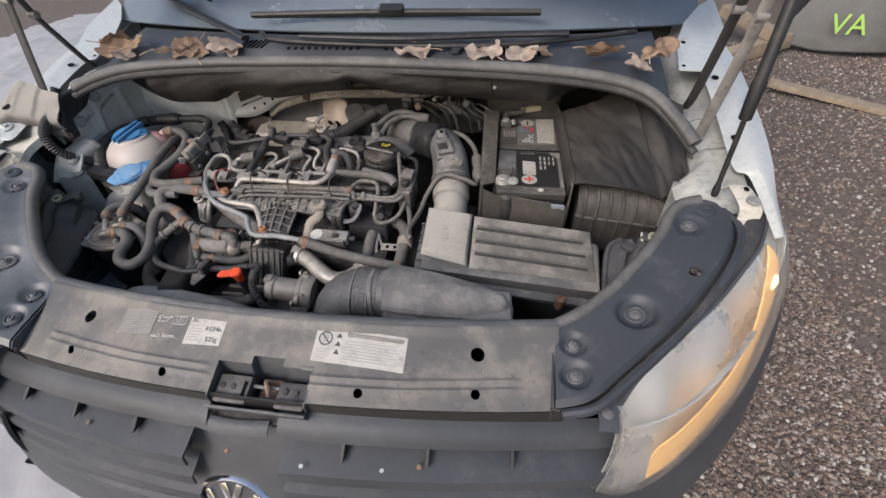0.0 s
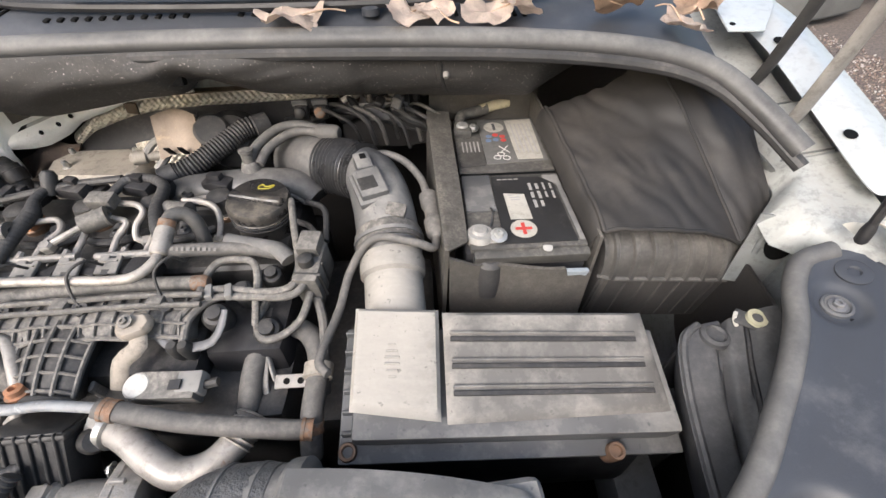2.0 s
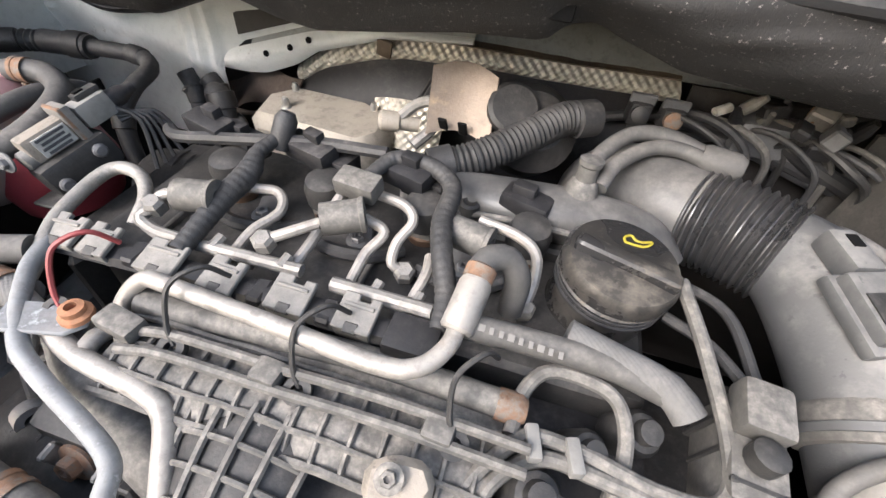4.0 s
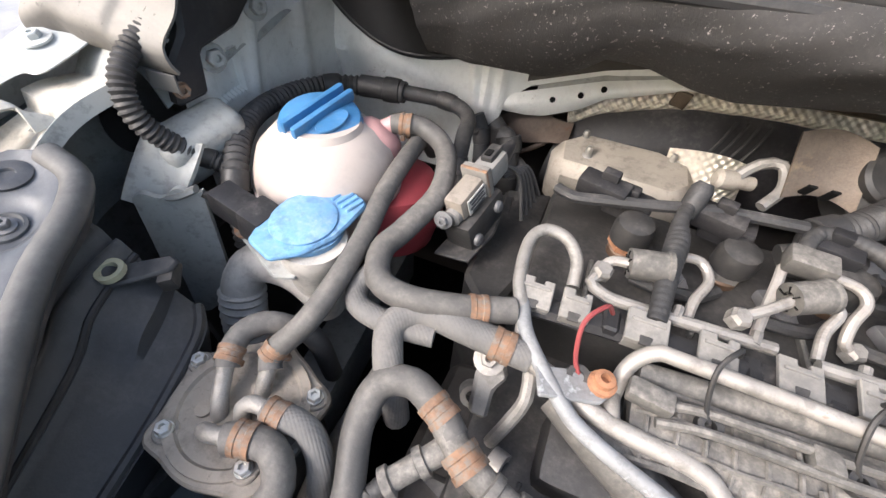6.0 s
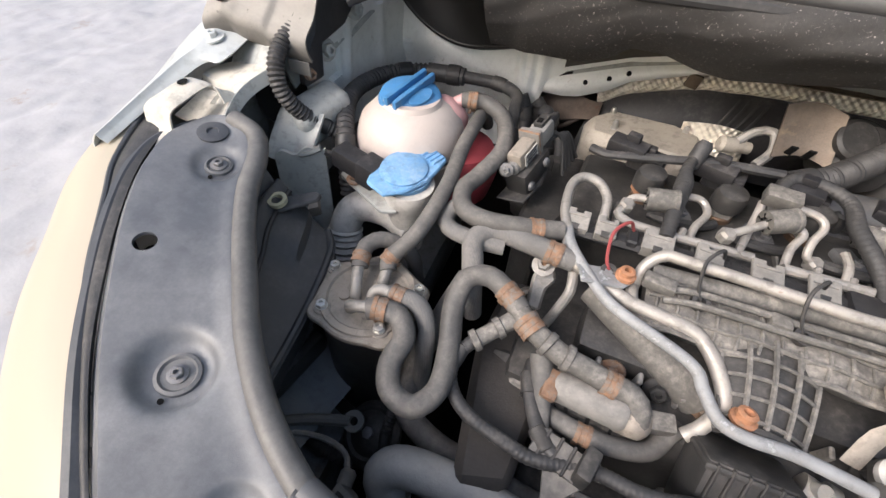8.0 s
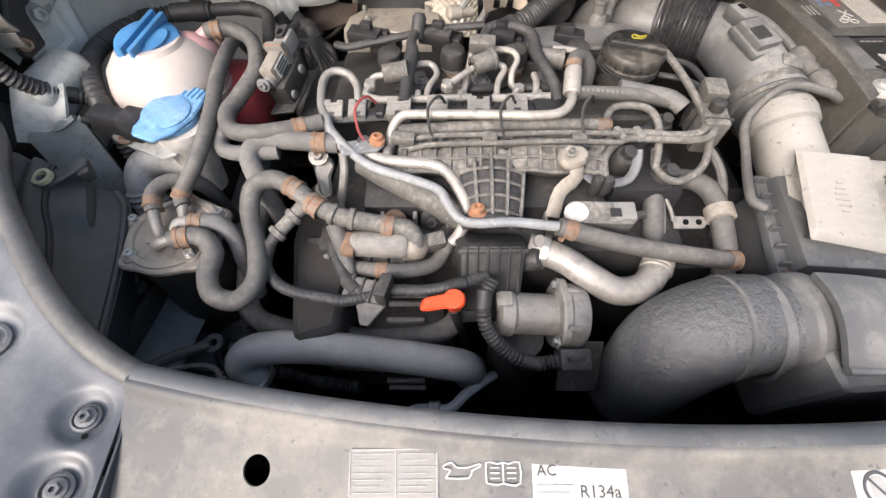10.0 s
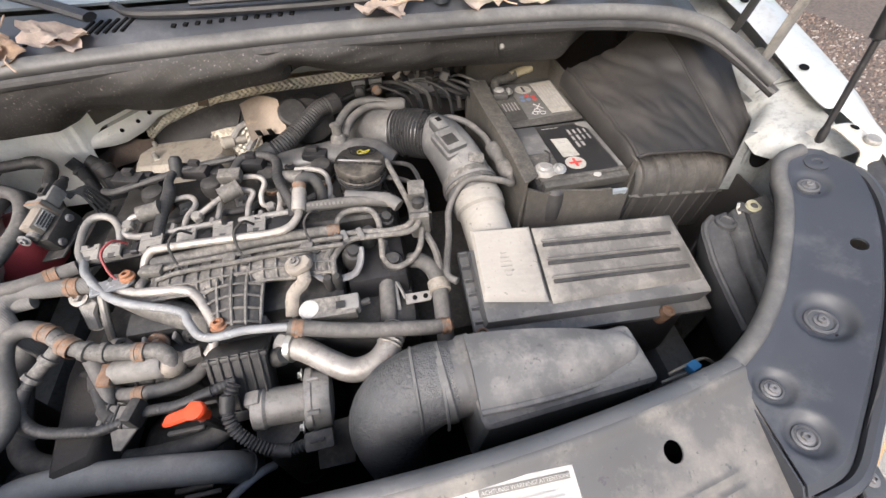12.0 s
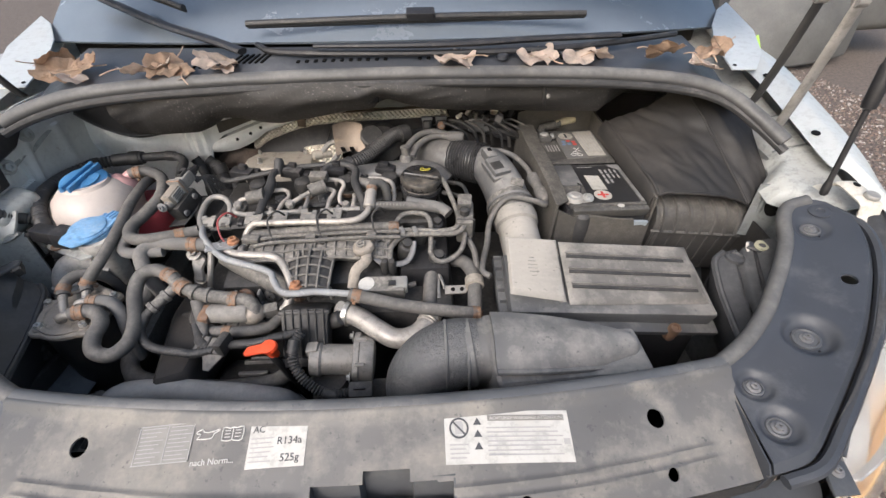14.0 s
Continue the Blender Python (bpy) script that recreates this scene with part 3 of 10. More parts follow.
# ---- front cover over the lock carrier ----
def build_slam_cover():
    def back(x):
        return 0.014 + 0.27 * x * x

    def front(x):
        return -0.1 + 0.24 * x * x

    def top(u, v):
        x = -0.436 + 0.872 * u
        y0, y1 = front(x), back(x)
        y = y0 + (y1 - y0) * v
        z = slam_z(x, y)
        z += 0.006 * math.exp(-(((y1 - y - 0.006) / 0.007) ** 2))
        for edge in (0.022, 0.034):
            if 0.07 < abs(x) < 0.38:
                z += 0.0036 * math.exp(-(((y - y0 - edge - 0.03 * max(0, abs(x) - 0.2)) / 0.0035) ** 2))
        return Vector((x, y, z))

    # the grid leaves out the recess for the lock
    xs = sorted({*np.linspace(-0.441, 0.441, 127), -0.058, -0.006, 0.042, 0.086})
    own = bmesh.new()
    grid = [[own.verts.new(top((x + 0.436) / 0.872, j / 60)) for j in range(61)] for x in xs]
    for i in range(len(xs) - 1):
        mid = (xs[i] + xs[i + 1]) / 2
        edge = -0.044 if -0.006 < mid < 0.042 else -0.056 if -0.058 < mid < 0.086 else -1
        for j in range(60):
            if grid[i][j].co.y > edge - 0.001:
                own.faces.new((grid[i][j], grid[i + 1][j], grid[i + 1][j + 1], grid[i][j + 1]))
    bmesh.ops.delete(own, geom=[v for v in own.verts if not v.link_faces], context="VERTS")
    bmesh.ops.recalc_face_normals(own, faces=own.faces[:])
    bmesh.ops.solidify(own, geom=own.faces[:], thickness=0.002)
    cover = part("front_cover", own, M_SLAM, van, "dusty dark grey plastic cover above the grille")
    for x, y, r in ((-0.32, 0, 0.0105), (0.32, 0, 0.0105), (-0.322, -0.053, 0.0065), (0.321, -0.054, 0.0068), (-0.141, -0.078, 0.0065), (0.158, -0.077, 0.0065)):
        cut(cover, lathe([(0, -0.03), (r, -0.03), (r, 0.03), (0, 0.03)], slam_pose(x, y), 20))
    cover.data.shade_smooth()
    cover.data.set_sharp_from_angle(angle=radians(35))
    # rolled edge along the bay, and the skirt under the front edge
    part("rolled_edge", tube([(x, back(x) + 0.003, slam_z(x, back(x)) - 0.005) for x in np.linspace(-0.436, 0.436, 11)], 0.0105, 12), M_SLAMEDGE, van)
    part("front_skirt", sheet(lambda u, v: Vector(((x := -0.45 + 0.9 * u), front(x) - 0.004 * v, slam_z(x, front(x)) - 0.004 - 0.07 * v)), 40, 2, 0.003), M_BLACKD, van)
    part("rear_skirt", sheet(lambda u, v: Vector(((x := -0.45 + 0.9 * u), back(x) + 0.004 + 0.01 * v, slam_z(x, back(x)) - 0.006 - 0.09 * v)), 40, 2, 0.003), M_BLACK, van)
    # bonnet lock in the recess, with the recess' own walls
    part("recess_wall", sheet(lambda u, v: Vector((-0.06 + 0.148 * u, -0.052 + (0.012 if 0.35 < u < 0.69 else 0) - 0.012 * v, 0.926 - 0.06 * v)), 48, 4, 0.002), M_SLAMEDGE, van)
    for x in (-0.06, 0.088):
        part("recess_cheek", sheet(lambda u, v: Vector((x, -0.054 - 0.05 * u, 0.925 - 0.0165 * u - 0.055 * v)), 6, 4, 0.002), M_SLAMEDGE, van)
    part("lock_tray", block((0.15, 0.07, 0.004), pose(0.014, -0.08, 0.868, 8), 0.001), M_BLACKD, van)
    lock = part("bonnet_lock", block((0.05, 0.04, 0.03), pose(-0.03, -0.082, 0.888, 14), 0.003), M_FUSE, van, "dusty black bonnet lock")
    part("lock_half", block((0.044, 0.038, 0.03), pose(0.06, -0.083, 0.886, 14), 0.003), M_FUSE, lock)
    for x in (-0.046, -0.03, 0.05, 0.066):
        part("lock_rivet", lathe([(0.005, 0), (0.0045, 0.002), (0, 0.003)], aim((x, -0.082, 0.9025), (0, -0.24, 1)), 12), M_BLACKD, lock)
    part("lock_slot", block((0.008, 0.024, 0.006), pose(-0.012, -0.084, 0.9, 14), 0.001, 1), M_SHADE, lock)
    part("catch_plate", block((0.028, 0.05, 0.012), pose(0.018, -0.082, 0.878, 14), 0.002), M_RUST, lock)
    part("catch_hook", tube([(0.01, -0.066, 0.884), (0.014, -0.07, 0.9), (0.022, -0.08, 0.903), (0.026, -0.092, 0.894)], 0.0035, 8), M_RUST, lock)
    part("catch_bar", tube([(-0.004, -0.075, 0.895), (0.038, -0.075, 0.895)], 0.003, 8), M_DULL, lock)
    part("lock_lip", block((0.15, 0.004, 0.03), pose(0.014, -0.109, 0.884, 15), 0.001), M_SLAMEDGE, van)


build_slam_cover()


def sticker(name, x0, x1, y0, y1, material, label, lift=0.0008):
    def f(u, v):
        x, y = x0 + (x1 - x0) * u, y0 + (y1 - y0) * v
        return Vector((x, y, slam_z(x, y) + lift))
    return part(name, sheet(f, 12, 3, 0.0003), material, van, label)


def bar(x, y, w, h, parent, material, lift=0.0013):
    part("print_bar", block((w, h, 0.0002), slam_pose(x + w / 2, y, lift), 0), material, parent, smooth=0)


def build_stickers():
    warn = sticker("warning_sticker", 0.079, 0.216, -0.043, 0.006, M_LABEL, "white warning sticker with a no-touching symbol")
    ring = lathe([(0.0085, 0), (0.0105, 0), (0.0105, 0.0003), (0.0085, 0.0003)], slam_pose(0.0945, -0.01, 0.0012), 28)
    part("warning_ring", ring, M_INK, warn)
    part("warning_slash", block((0.017, 0.0018, 0.0002), slam_pose(0.0945, -0.01, 0.0013, -45), 0), M_INK, warn)
    part("warning_mark", slab([(-0.004, -0.006), (0.004, -0.006), (0.005, 0.003), (0.003, 0.007), (-0.003, 0.007), (-0.005, 0.002)], 0.0002, slam_pose(0.0945, -0.01, 0.0011), 0), M_INKG, warn)
    for k in range(3):
        part("warning_triangle", slab([(-0.0045, -0.0035), (0.0045, -0.0035), (0, 0.004)], 0.0002, slam_pose(0.1145, -0.004 - 0.0115 * k, 0.0012), 0), M_INK, warn)
    part("heading_strip", block((0.085, 0.006, 0.0002), slam_pose(0.1685, -0.001, 0.001), 0), M_PRINT, warn)
    words("ACHTUNG! WARNING! ATTENTION!", 0.0049, slam_pose(0.128, -0.0028, 0.0013), M_LABEL, warn)
    for k, w in enumerate((0.07, 0.078, 0.083, 0.075, 0.08, 0.066, 0.081)):
        bar(0.124, -0.0105 - 0.0042 * k, w, 0.0014, warn, M_INKG)
    for k in range(4):
        bar(0.084, -0.0255 - 0.004 * k, 0.02 - 0.003 * (k % 2), 0.0015, warn, M_INKG)
    bar(0.207, -0.024, 0.007, 0.006, warn, M_INKG)

    gas = sticker("refrigerant_sticker", -0.128, -0.067, -0.037, 0.004, M_LABEL, "white air conditioning refrigerant sticker")
    words("AC", 0.0095, slam_pose(-0.125, -0.0045, 0.0012), M_INK, gas)
    words("R134a", 0.0105, slam_pose(-0.098, -0.0165, 0.0012), M_INK, gas)
    words("525g", 0.0105, slam_pose(-0.093, -0.032, 0.0012), M_INK, gas)
    for k, w in enumerate((0.024, 0.021, 0.025, 0.022, 0.02, 0.023)):
        bar(-0.1255, -0.01 - 0.0042 * k, w, 0.0013, gas, M_INKG)

    data = sticker("data_sticker", -0.252, -0.19, -0.0255, 0.0115, M_LABELG, "faded grey data sticker with unreadable print")
    for k in range(9):
        bar(-0.249, 0.0085 - 0.0038 * k, 0.026 - 0.004 * (k % 3), 0.0007, data, M_INKG)
        bar(-0.217, 0.0085 - 0.0038 * k, 0.024 - 0.005 * (k % 2), 0.0007, data, M_INKG)
    for x in (-0.2515, -0.2195, -0.1915):
        bar(x, -0.007, 0.0009, 0.036, data, M_INKG)
    for y in (0.011, -0.025):
        bar(-0.2515, y, 0.061, 0.0009, data, M_INKG)
    words("nach Norm...", 0.0088, slam_pose(-0.187, -0.03, 0.001), M_WHITEINK, van)

    def outline(name, pts, x, y):
        m = slam_pose(x, y, 0.0012)
        return part(name, tube([tuple(m @ Vector((a, b, 0))) for a, b in pts + pts[:1]], 0.0006, 5, 0.02), M_WHITEINK, van)
    outline("oil_can_mark", [(-0.0105, -0.004), (0.005, -0.004), (0.0075, 0.0005), (0.013, 0.003), (0.0125, 0.0045), (0.005, 0.0025), (-0.003, 0.0025), (-0.006, 0.0055), (-0.0115, 0.0035), (-0.011, 0.0015), (-0.007, 0.001)], -0.175, -0.002)
    book = outline("book_mark", [(-0.011, -0.006), (-0.004, -0.007), (0, -0.006), (0.004, -0.007), (0.011, -0.006), (0.011, 0.0065), (0.004, 0.0055), (0, 0.0065), (-0.004, 0.0055), (-0.011, 0.0065)], -0.147, -0.003)
    for s in (-1, 1):
        for k in range(3):
            bar(-0.147 + s * 0.0055 - 0.003, 0.0 - 0.003 * k, 0.006, 0.0007, book, M_WHITEINK)
    bar(-0.1475, -0.003, 0.0009, 0.012, book, M_WHITEINK)


build_stickers()

# ---- black covers beside the lock carrier ----
INNER = [(0.436, 0.067), (0.462, 0.08), (0.493, 0.1), (0.532, 0.134), (0.565, 0.172), (0.598, 0.212), (0.626, 0.252), (0.645, 0.29), (0.668, 0.316), (0.7, 0.322)]
OUTER = [(0.432, -0.058), (0.476, -0.048), (0.52, -0.012), (0.562, 0.026), (0.612, 0.074), (0.656, 0.125), (0.695, 0.176), (0.724, 0.226), (0.735, 0.27), (0.722, 0.312)]
WELLS = ((0.557, 0.091, 0.027, 0.011), (0.462, 0.037, 0.018, 0.007), (0.462, -0.012, 0.02, 0.008), (0.668, 0.265, 0.022, 0.005))


def build_side_cover(s):
    w = s if s > 0 else -1.013

    def f(u, v):
        a, b = lerp_line(INNER, u), lerp_line(OUTER, u)
        x, y = a + (b - a) * v
        z = side_z(x, y)
        for wx, wy, r, deep in WELLS:
            d = math.hypot(x - wx, y - wy) / r
            z -= deep / (1 + math.exp((d - 1) * 14))
        z += 0.004 * math.exp(-((v * math.hypot(*(b - a)) / 0.012 - 0.4) ** 2)) - 0.008 * max(0, v - 0.93) / 0.07
        return Vector((w * x, y, z))

    # the left cover takes the lightened copy, with sky sheen in its colour
    body = part("side_cover", sheet(f, 110, 44, 0.003), M_BLUEBLK if s > 0 else M_COVERLIT, van, "blue-black plastic wing cover with recessed bolts")
    hole = (0.651, 0.161)
    cut(body, lathe([(0.0095, -0.03), (0.0095, 0.03)], pose(w * hole[0], hole[1], side_z(*hole)), 20))
    body.data.shade_smooth()
    body.data.set_sharp_from_angle(angle=radians(35))
    for wx, wy, r, deep in WELLS:
        up = Vector((s * -0.2, -0.06, 1))
        foot = Vector((w * wx, wy, side_z(wx, wy) - deep))
        part("well_ring", lathe([(r * 0.62, 0), (r * 0.6, 0.0025), (r * 0.5, 0.0035), (r * 0.44, 0.0015), (0, 0.0015)], aim(foot, up), 24), M_SLAMEDGE, body)
        bolt(tuple(foot + up * 0.0015), up, 0.0045, body, M_DULL, "cover_bolt", 1.7)
        part("drain_hole", lathe([(0.0022, 0), (0.0022, 0.001), (0, 0.001)], aim(foot + Vector((0.004, -r * 0.75, -0.001)), up), 10), M_SHADE, body)
    part("cover_end", sheet(lambda u, v: f(0, u) + Vector((-0.002 * s, 0, -0.002 - 0.035 * v)), 30, 3, 0.002), M_BLUEBLK, body)
    clip = lathe([(0.0155, 0), (0.0155, 0.002), (0.011, 0.0035), (0.006, 0.003), (0.005, 0.001), (0, 0.001)], aim((w * 0.699, 0.295, side_z(0.699, 0.295)), (s * -0.2, -0.06, 1)), 22)
    part("cover_clip", clip, M_BLUEBLK, body)
    part("hole_back", lathe([(0.02, 0), (0.02, 0.002), (0, 0.002)], pose(w * hole[0], hole[1], side_z(*hole) - 0.024), 16), M_SHADE, body)
    lip = [(w * x, y, side_z(x, y) + 0.002) for x, y in INNER]
    part("bay_seal", tube([(x - s * 0.002, y + 0.002, z - 0.002) for x, y, z in lip], 0.0105, 14), M_SEAL, body, "dusty rubber lip along the bay edge")
    part("cover_skirt", sheet(lambda u, v: Vector((w * (lerp_line(INNER, u)[0] - 0.004 * v), lerp_line(INNER, u)[1] + 0.004 * v, side_z(*lerp_line(INNER, u)) - 0.018 * v)), 30, 2, 0.002), M_BLACK, body)
    part("outer_groove", tube([(w * (x + 0.010), y - 0.006, side_z(x, y) - 0.012) for x, y in OUTER], 0.0075, 8), M_BLUEBLK, body)


for side in (1, -1):
    build_side_cover(side)

# ---- headlights ----
LAMP_IN = [(0.488, -0.05, 0.9), (0.524, -0.014, 0.917), (0.568, 0.024, 0.932), (0.619, 0.072, 0.948), (0.663, 0.123, 0.96), (0.702, 0.173, 0.97), (0.734, 0.224, 0.979), (0.754, 0.275, 0.986)]
LAMP_TOP = [(0.522, -0.042, 0.893), (0.548, -0.008, 0.912), (0.59, 0.032, 0.929), (0.642, 0.08, 0.943), (0.688, 0.126, 0.954), (0.73, 0.176, 0.964), (0.769, 0.226, 0.976), (0.797, 0.29, 0.988)]
LAMP_LOW = [(0.505, -0.118, 0.765), (0.565, -0.1, 0.725), (0.64, -0.055, 0.72), (0.715, 0.01, 0.73), (0.785, 0.085, 0.75), (0.835, 0.165, 0.79), (0.86, 0.235, 0.86), (0.858, 0.30, 0.93)]


def build_headlight(s):
    def strip(u, v):
        p = lerp_line(LAMP_IN, u) + (lerp_line(LAMP_TOP, u) - lerp_line(LAMP_IN, u)) * v
        return Vector((s * p[0], p[1], p[2] + 0.004 * math.sin(math.pi * v)))

    lamp = part("headlight", sheet(strip, 40, 6, 0.004), M_RUBBER, van, "large clear headlight with a lit amber indicator")

    def bulge(u, v, inset=0.0):
        a, b = lerp_line(LAMP_TOP, u), lerp_line(LAMP_LOW, u)
        p = a + (b - a) * v
        k = math.sin(math.pi * min(1, v) ** 0.8) * (0.034 if s > 0 else 0.055) * math.sin(math.pi * min(1, max(0, 0.15 + 0.7 * u))) - inset
        p = p + np.array((0.6, -0.62, 0.5)) * k
        return Vector((s * p[0], p[1], p[2]))

    part("lens", sheet(bulge, 44, 16, 0.0025), M_LENS if s > 0 else M_LENSY, lamp, "clear plastic headlight lens" if s > 0 else "hazy yellowed plastic headlight lens").visible_shadow = False
    part("reflector", sheet(lambda u, v: bulge(0.02 + 0.96 * u, 0.02 + 0.96 * v, 0.012 + 0.02 * math.sin(math.pi * v) * math.sin(math.pi * u) * (1 + 0.4 * math.sin(u * 22))), 60, 12, 0.002), M_REFL, lamp)
    part("reflector_fold", sheet(lambda u, v: bulge(0.1 + 0.5 * u, 0.3 + 0.1 * u + 0.05 * math.sin(4 * u) + 0.03 * v, 0.004 + 0.01 * v), 24, 3, 0.002), M_REFL, lamp)
    part("indicator", sheet(lambda u, v: bulge(0.22 + 0.66 * u, (0.62 - 0.5 * u ** 1.4) * (1 - v) + 0.95 * v, 0.01 + 0.006 * math.sin(3.14 * v)), 30, 12, 0.002), M_AMBER, lamp, "lit amber indicator")
    part("bulb_glow", lathe([(0.0, -0.02), (0.009, -0.014), (0.011, 0.0), (0.008, 0.012), (0.0, 0.018)], aim(bulge(0.8, 0.42, 0.02), (s * 0.4, 0.5, 0.1)), 16), M_BULB, lamp, "lit indicator bulb")
    def seam(u, v):
        a, b = lerp_line(OUTER, u), lerp_line(LAMP_IN, u)
        x, y = a[0] + (b[0] + 0.004 - a[0]) * v, a[1] + (b[1] - a[1]) * v
        za = side_z(a[0], a[1]) - 0.012
        return Vector((s * (x - 0.006 * (1 - v)), y, za + (b[2] - 0.01 - za) * v - 0.004 * math.sin(math.pi * v)))
    part("seam_strip", sheet(seam, 40, 5, 0.002), M_BLACKD, lamp)
    part("lens_rim", tube([tuple(bulge(k / 12, 0.0) + Vector((0, 0, 0.002))) for k in range(13)], 0.0028, 8), M_GRILLE, lamp)


for side in (1, -1):
    build_headlight(side)

# ---- grille, badge and bumper ----
def front_y(x):
    return -0.138 + 0.24 * x * x


def build_grille():
    grille = thing("front_grille", "", "")
    grille.parent = van
    # two upper strips beside the lock
    for x0, x1 in ((-0.53, -0.062), (0.046, 0.53)):
        def f(u, v, x0=x0, x1=x1):
            x = x0 + (x1 - x0) * u
            y = -0.098 + 0.24 * x * x - 0.034 * v - 0.004 * math.sin(math.pi * v)
            return Vector((x, y, 0.888 - 0.19 * x * x - 0.026 * v + 0.004 * math.sin(math.pi * v)))
        part("upper_strip", sheet(f, 40, 6, 0.006), M_GRILLE, grille)
    # ledge-shaped slats, one below the other
    for k in range(4):
        for x0, x1 in ((-0.6, -0.098), (0.05, 0.53)):
            def g(u, v, x0=x0, x1=x1, k=k):
                x = x0 + (x1 - x0) * u
                y = front_y(x) + 0.022 - 0.017 * k - (0.05 - 0.006 * k) * min(1, v / 0.7)
                z = 0.842 - 0.046 * k - 0.15 * x * x - 0.012 * min(1, v / 0.7) - 0.022 * max(0, (v - 0.7) / 0.3) ** 1.5
                return Vector((x, y - 0.004 * max(0, (v - 0.7) / 0.3), z))
            part("slat", sheet(g, 36, 10, 0.004), M_GRILLE, grille)
    for x in (-0.43, -0.31, -0.19, 0.14, 0.26, 0.38):
        part("slat_web", slab([(0, 0), (0.034, -0.02), (0.004, -0.028)], 0.006, Matrix.Translation((x - 0.003, front_y(x) + 0.02, 0.862 - 0.15 * x * x)) @ Matrix(((0, 0, 1, 0), (-1, 0, 0, 0), (0, 1, 0, 0), (0, 0, 0, 1))), 0.0008), M_BLACK, grille)
    # back board behind the slats
    part("grille_back", sheet(lambda u, v: Vector(((x := -0.62 + 1.24 * u), front_y(x) + 0.03 - 0.06 * v, 0.85 - 0.2 * x * x - 0.35 * v)), 40, 4, 0.006), M_BLACK, grille)
    # boss that carries the badge
    def boss(u, v):
        w = (u - 0.5) * 2
        x = -0.015 - 0.04 * v + w * (0.075 + 0.03 * min(1, 2 * v))
        return Vector((x, -0.092 - 0.165 * v - 0.004 * (1 - w * w) * min(1, 4 * v), 0.868 - 0.28 * v))
    part("badge_boss", sheet(boss, 20, 12, 0.006), M_GRILLE, grille)
    part("boss_dimple", sheet(lambda u, v: Vector((-0.075 + 0.105 * u, -0.113 - 0.018 * v - 0.004 * math.sin(math.pi * u), 0.872 - 0.012 * v + 0.004 * math.sin(math.pi * v))), 12, 5, 0.003), M_GRILLE, grille)
    m = aim((-0.05, -0.196, 0.69), (0, -0.86, 0.5))
    badge = part("badge", lathe([(0.066, 0), (0.069, 0.007), (0.074, 0.009), (0.078, 0.005), (0.08, 0)], m, 48), M_CHROME, grille, "round chrome badge on a black ground")
    part("badge_ground", lathe([(0.072, -0.004), (0.07, 0.001), (0, 0.003)], m, 40), M_BLACK, badge)
    for a, b in (((-0.042, 0.05), (-0.012, -0.02)), ((0.042, 0.05), (0.012, -0.02)), ((-0.014, 0.066), (0.0, 0.02)), ((0.014, 0.066), (0.0, 0.02))):
        mid, d = ((a[0] + b[0]) / 2, (a[1] + b[1]) / 2), (b[0] - a[0], b[1] - a[1])
        part("badge_bar", block((0.011, math.hypot(*d), 0.007), m @ pose(mid[0], mid[1], 0.004, 0, 0, math.degrees(math.atan2(d[1], d[0])) - 90), 0.0015), M_CHROME, badge)
    for x, z in ((-0.03, 0.84), (-0.28, 0.826), (0.25, 0.832)):
        part("rust_fleck", lathe([(0.004, 0), (0.003, 0.0015), (0, 0.002)], aim((x, front_y(x) - 0.012, z), (0, -0.25, 1)), 9), M_RUST, grille)
    for x, k in ((0.085, 0.005), (0.2, 0.006), (0.165, -0.03)):
        part("paint_chip", slab([(-0.003, -0.002), (0.0015, -0.003), (0.0035, 0.0), (0.0015, 0.003), (-0.0025, 0.002)], 0.001, aim((x, front_y(x) - 0.02, 0.834 + k), (0, -0.25, 1)), 0), M_WHITE, grille)

    def bump(u, v):
        x = -0.56 + 1.12 * u
        a = abs(x)
        y = front_y(x) - 0.05 - 0.04 * math.sin(math.pi * min(1, v)) + (0.9 * max(0, a - 0.55) ** 2)
        return Vector((x, y, 0.70 - 0.45 * v + 0.08 * max(0, a - 0.5)))
    part("bumper", sheet(bump, 60, 12, 0.006), M_GRILLE, van, "textured dark grey plastic bumper")
    for s in (1, -1):
        part("bumper_side", sheet(lambda u, v: Vector((s * ((p := lerp_line(LAMP_LOW, u))[0] + 0.035 * math.sin(math.pi / 2 * min(1, 3 * v)) - 0.02 * v), p[1] - 0.02 * math.sin(math.pi / 2 * min(1, 3 * v)), p[2] + 0.004 - 0.42 * v)), 30, 14, 0.006), M_GRILLE, van)
        brk = part("lamp_bracket", slab([(-0.014, -0.02), (0.014, -0.02), (0.016, 0.012), (0.008, 0.022), (-0.01, 0.022)], 0.005, pose(s * 0.503, -0.058, 0.888, 14, 0, 0), 0.001), M_GRILLE, van)
        bolt((s * 0.503, -0.056, 0.8945), (0, -0.2, 1), 0.004, brk, M_DULL)


build_grille()

# ---- white wings ----
WING_TOP = [(0.806, 0.23, 0.98), (0.817, 0.323, 1.006), (0.829, 0.4, 1.03), (0.838, 0.503, 1.056), (0.837, 0.66, 1.098), (0.834, 0.76, 1.115), (0.825, 0.95, 1.15)]
WING_IN = [(0.79, 0.235, 0.985), (0.784, 0.36, 1.018), (0.761, 0.385, 1.025), (0.759, 0.5, 1.057), (0.758, 0.617, 1.088), (0.76, 0.76, 1.11), (0.77, 0.95, 1.15)]


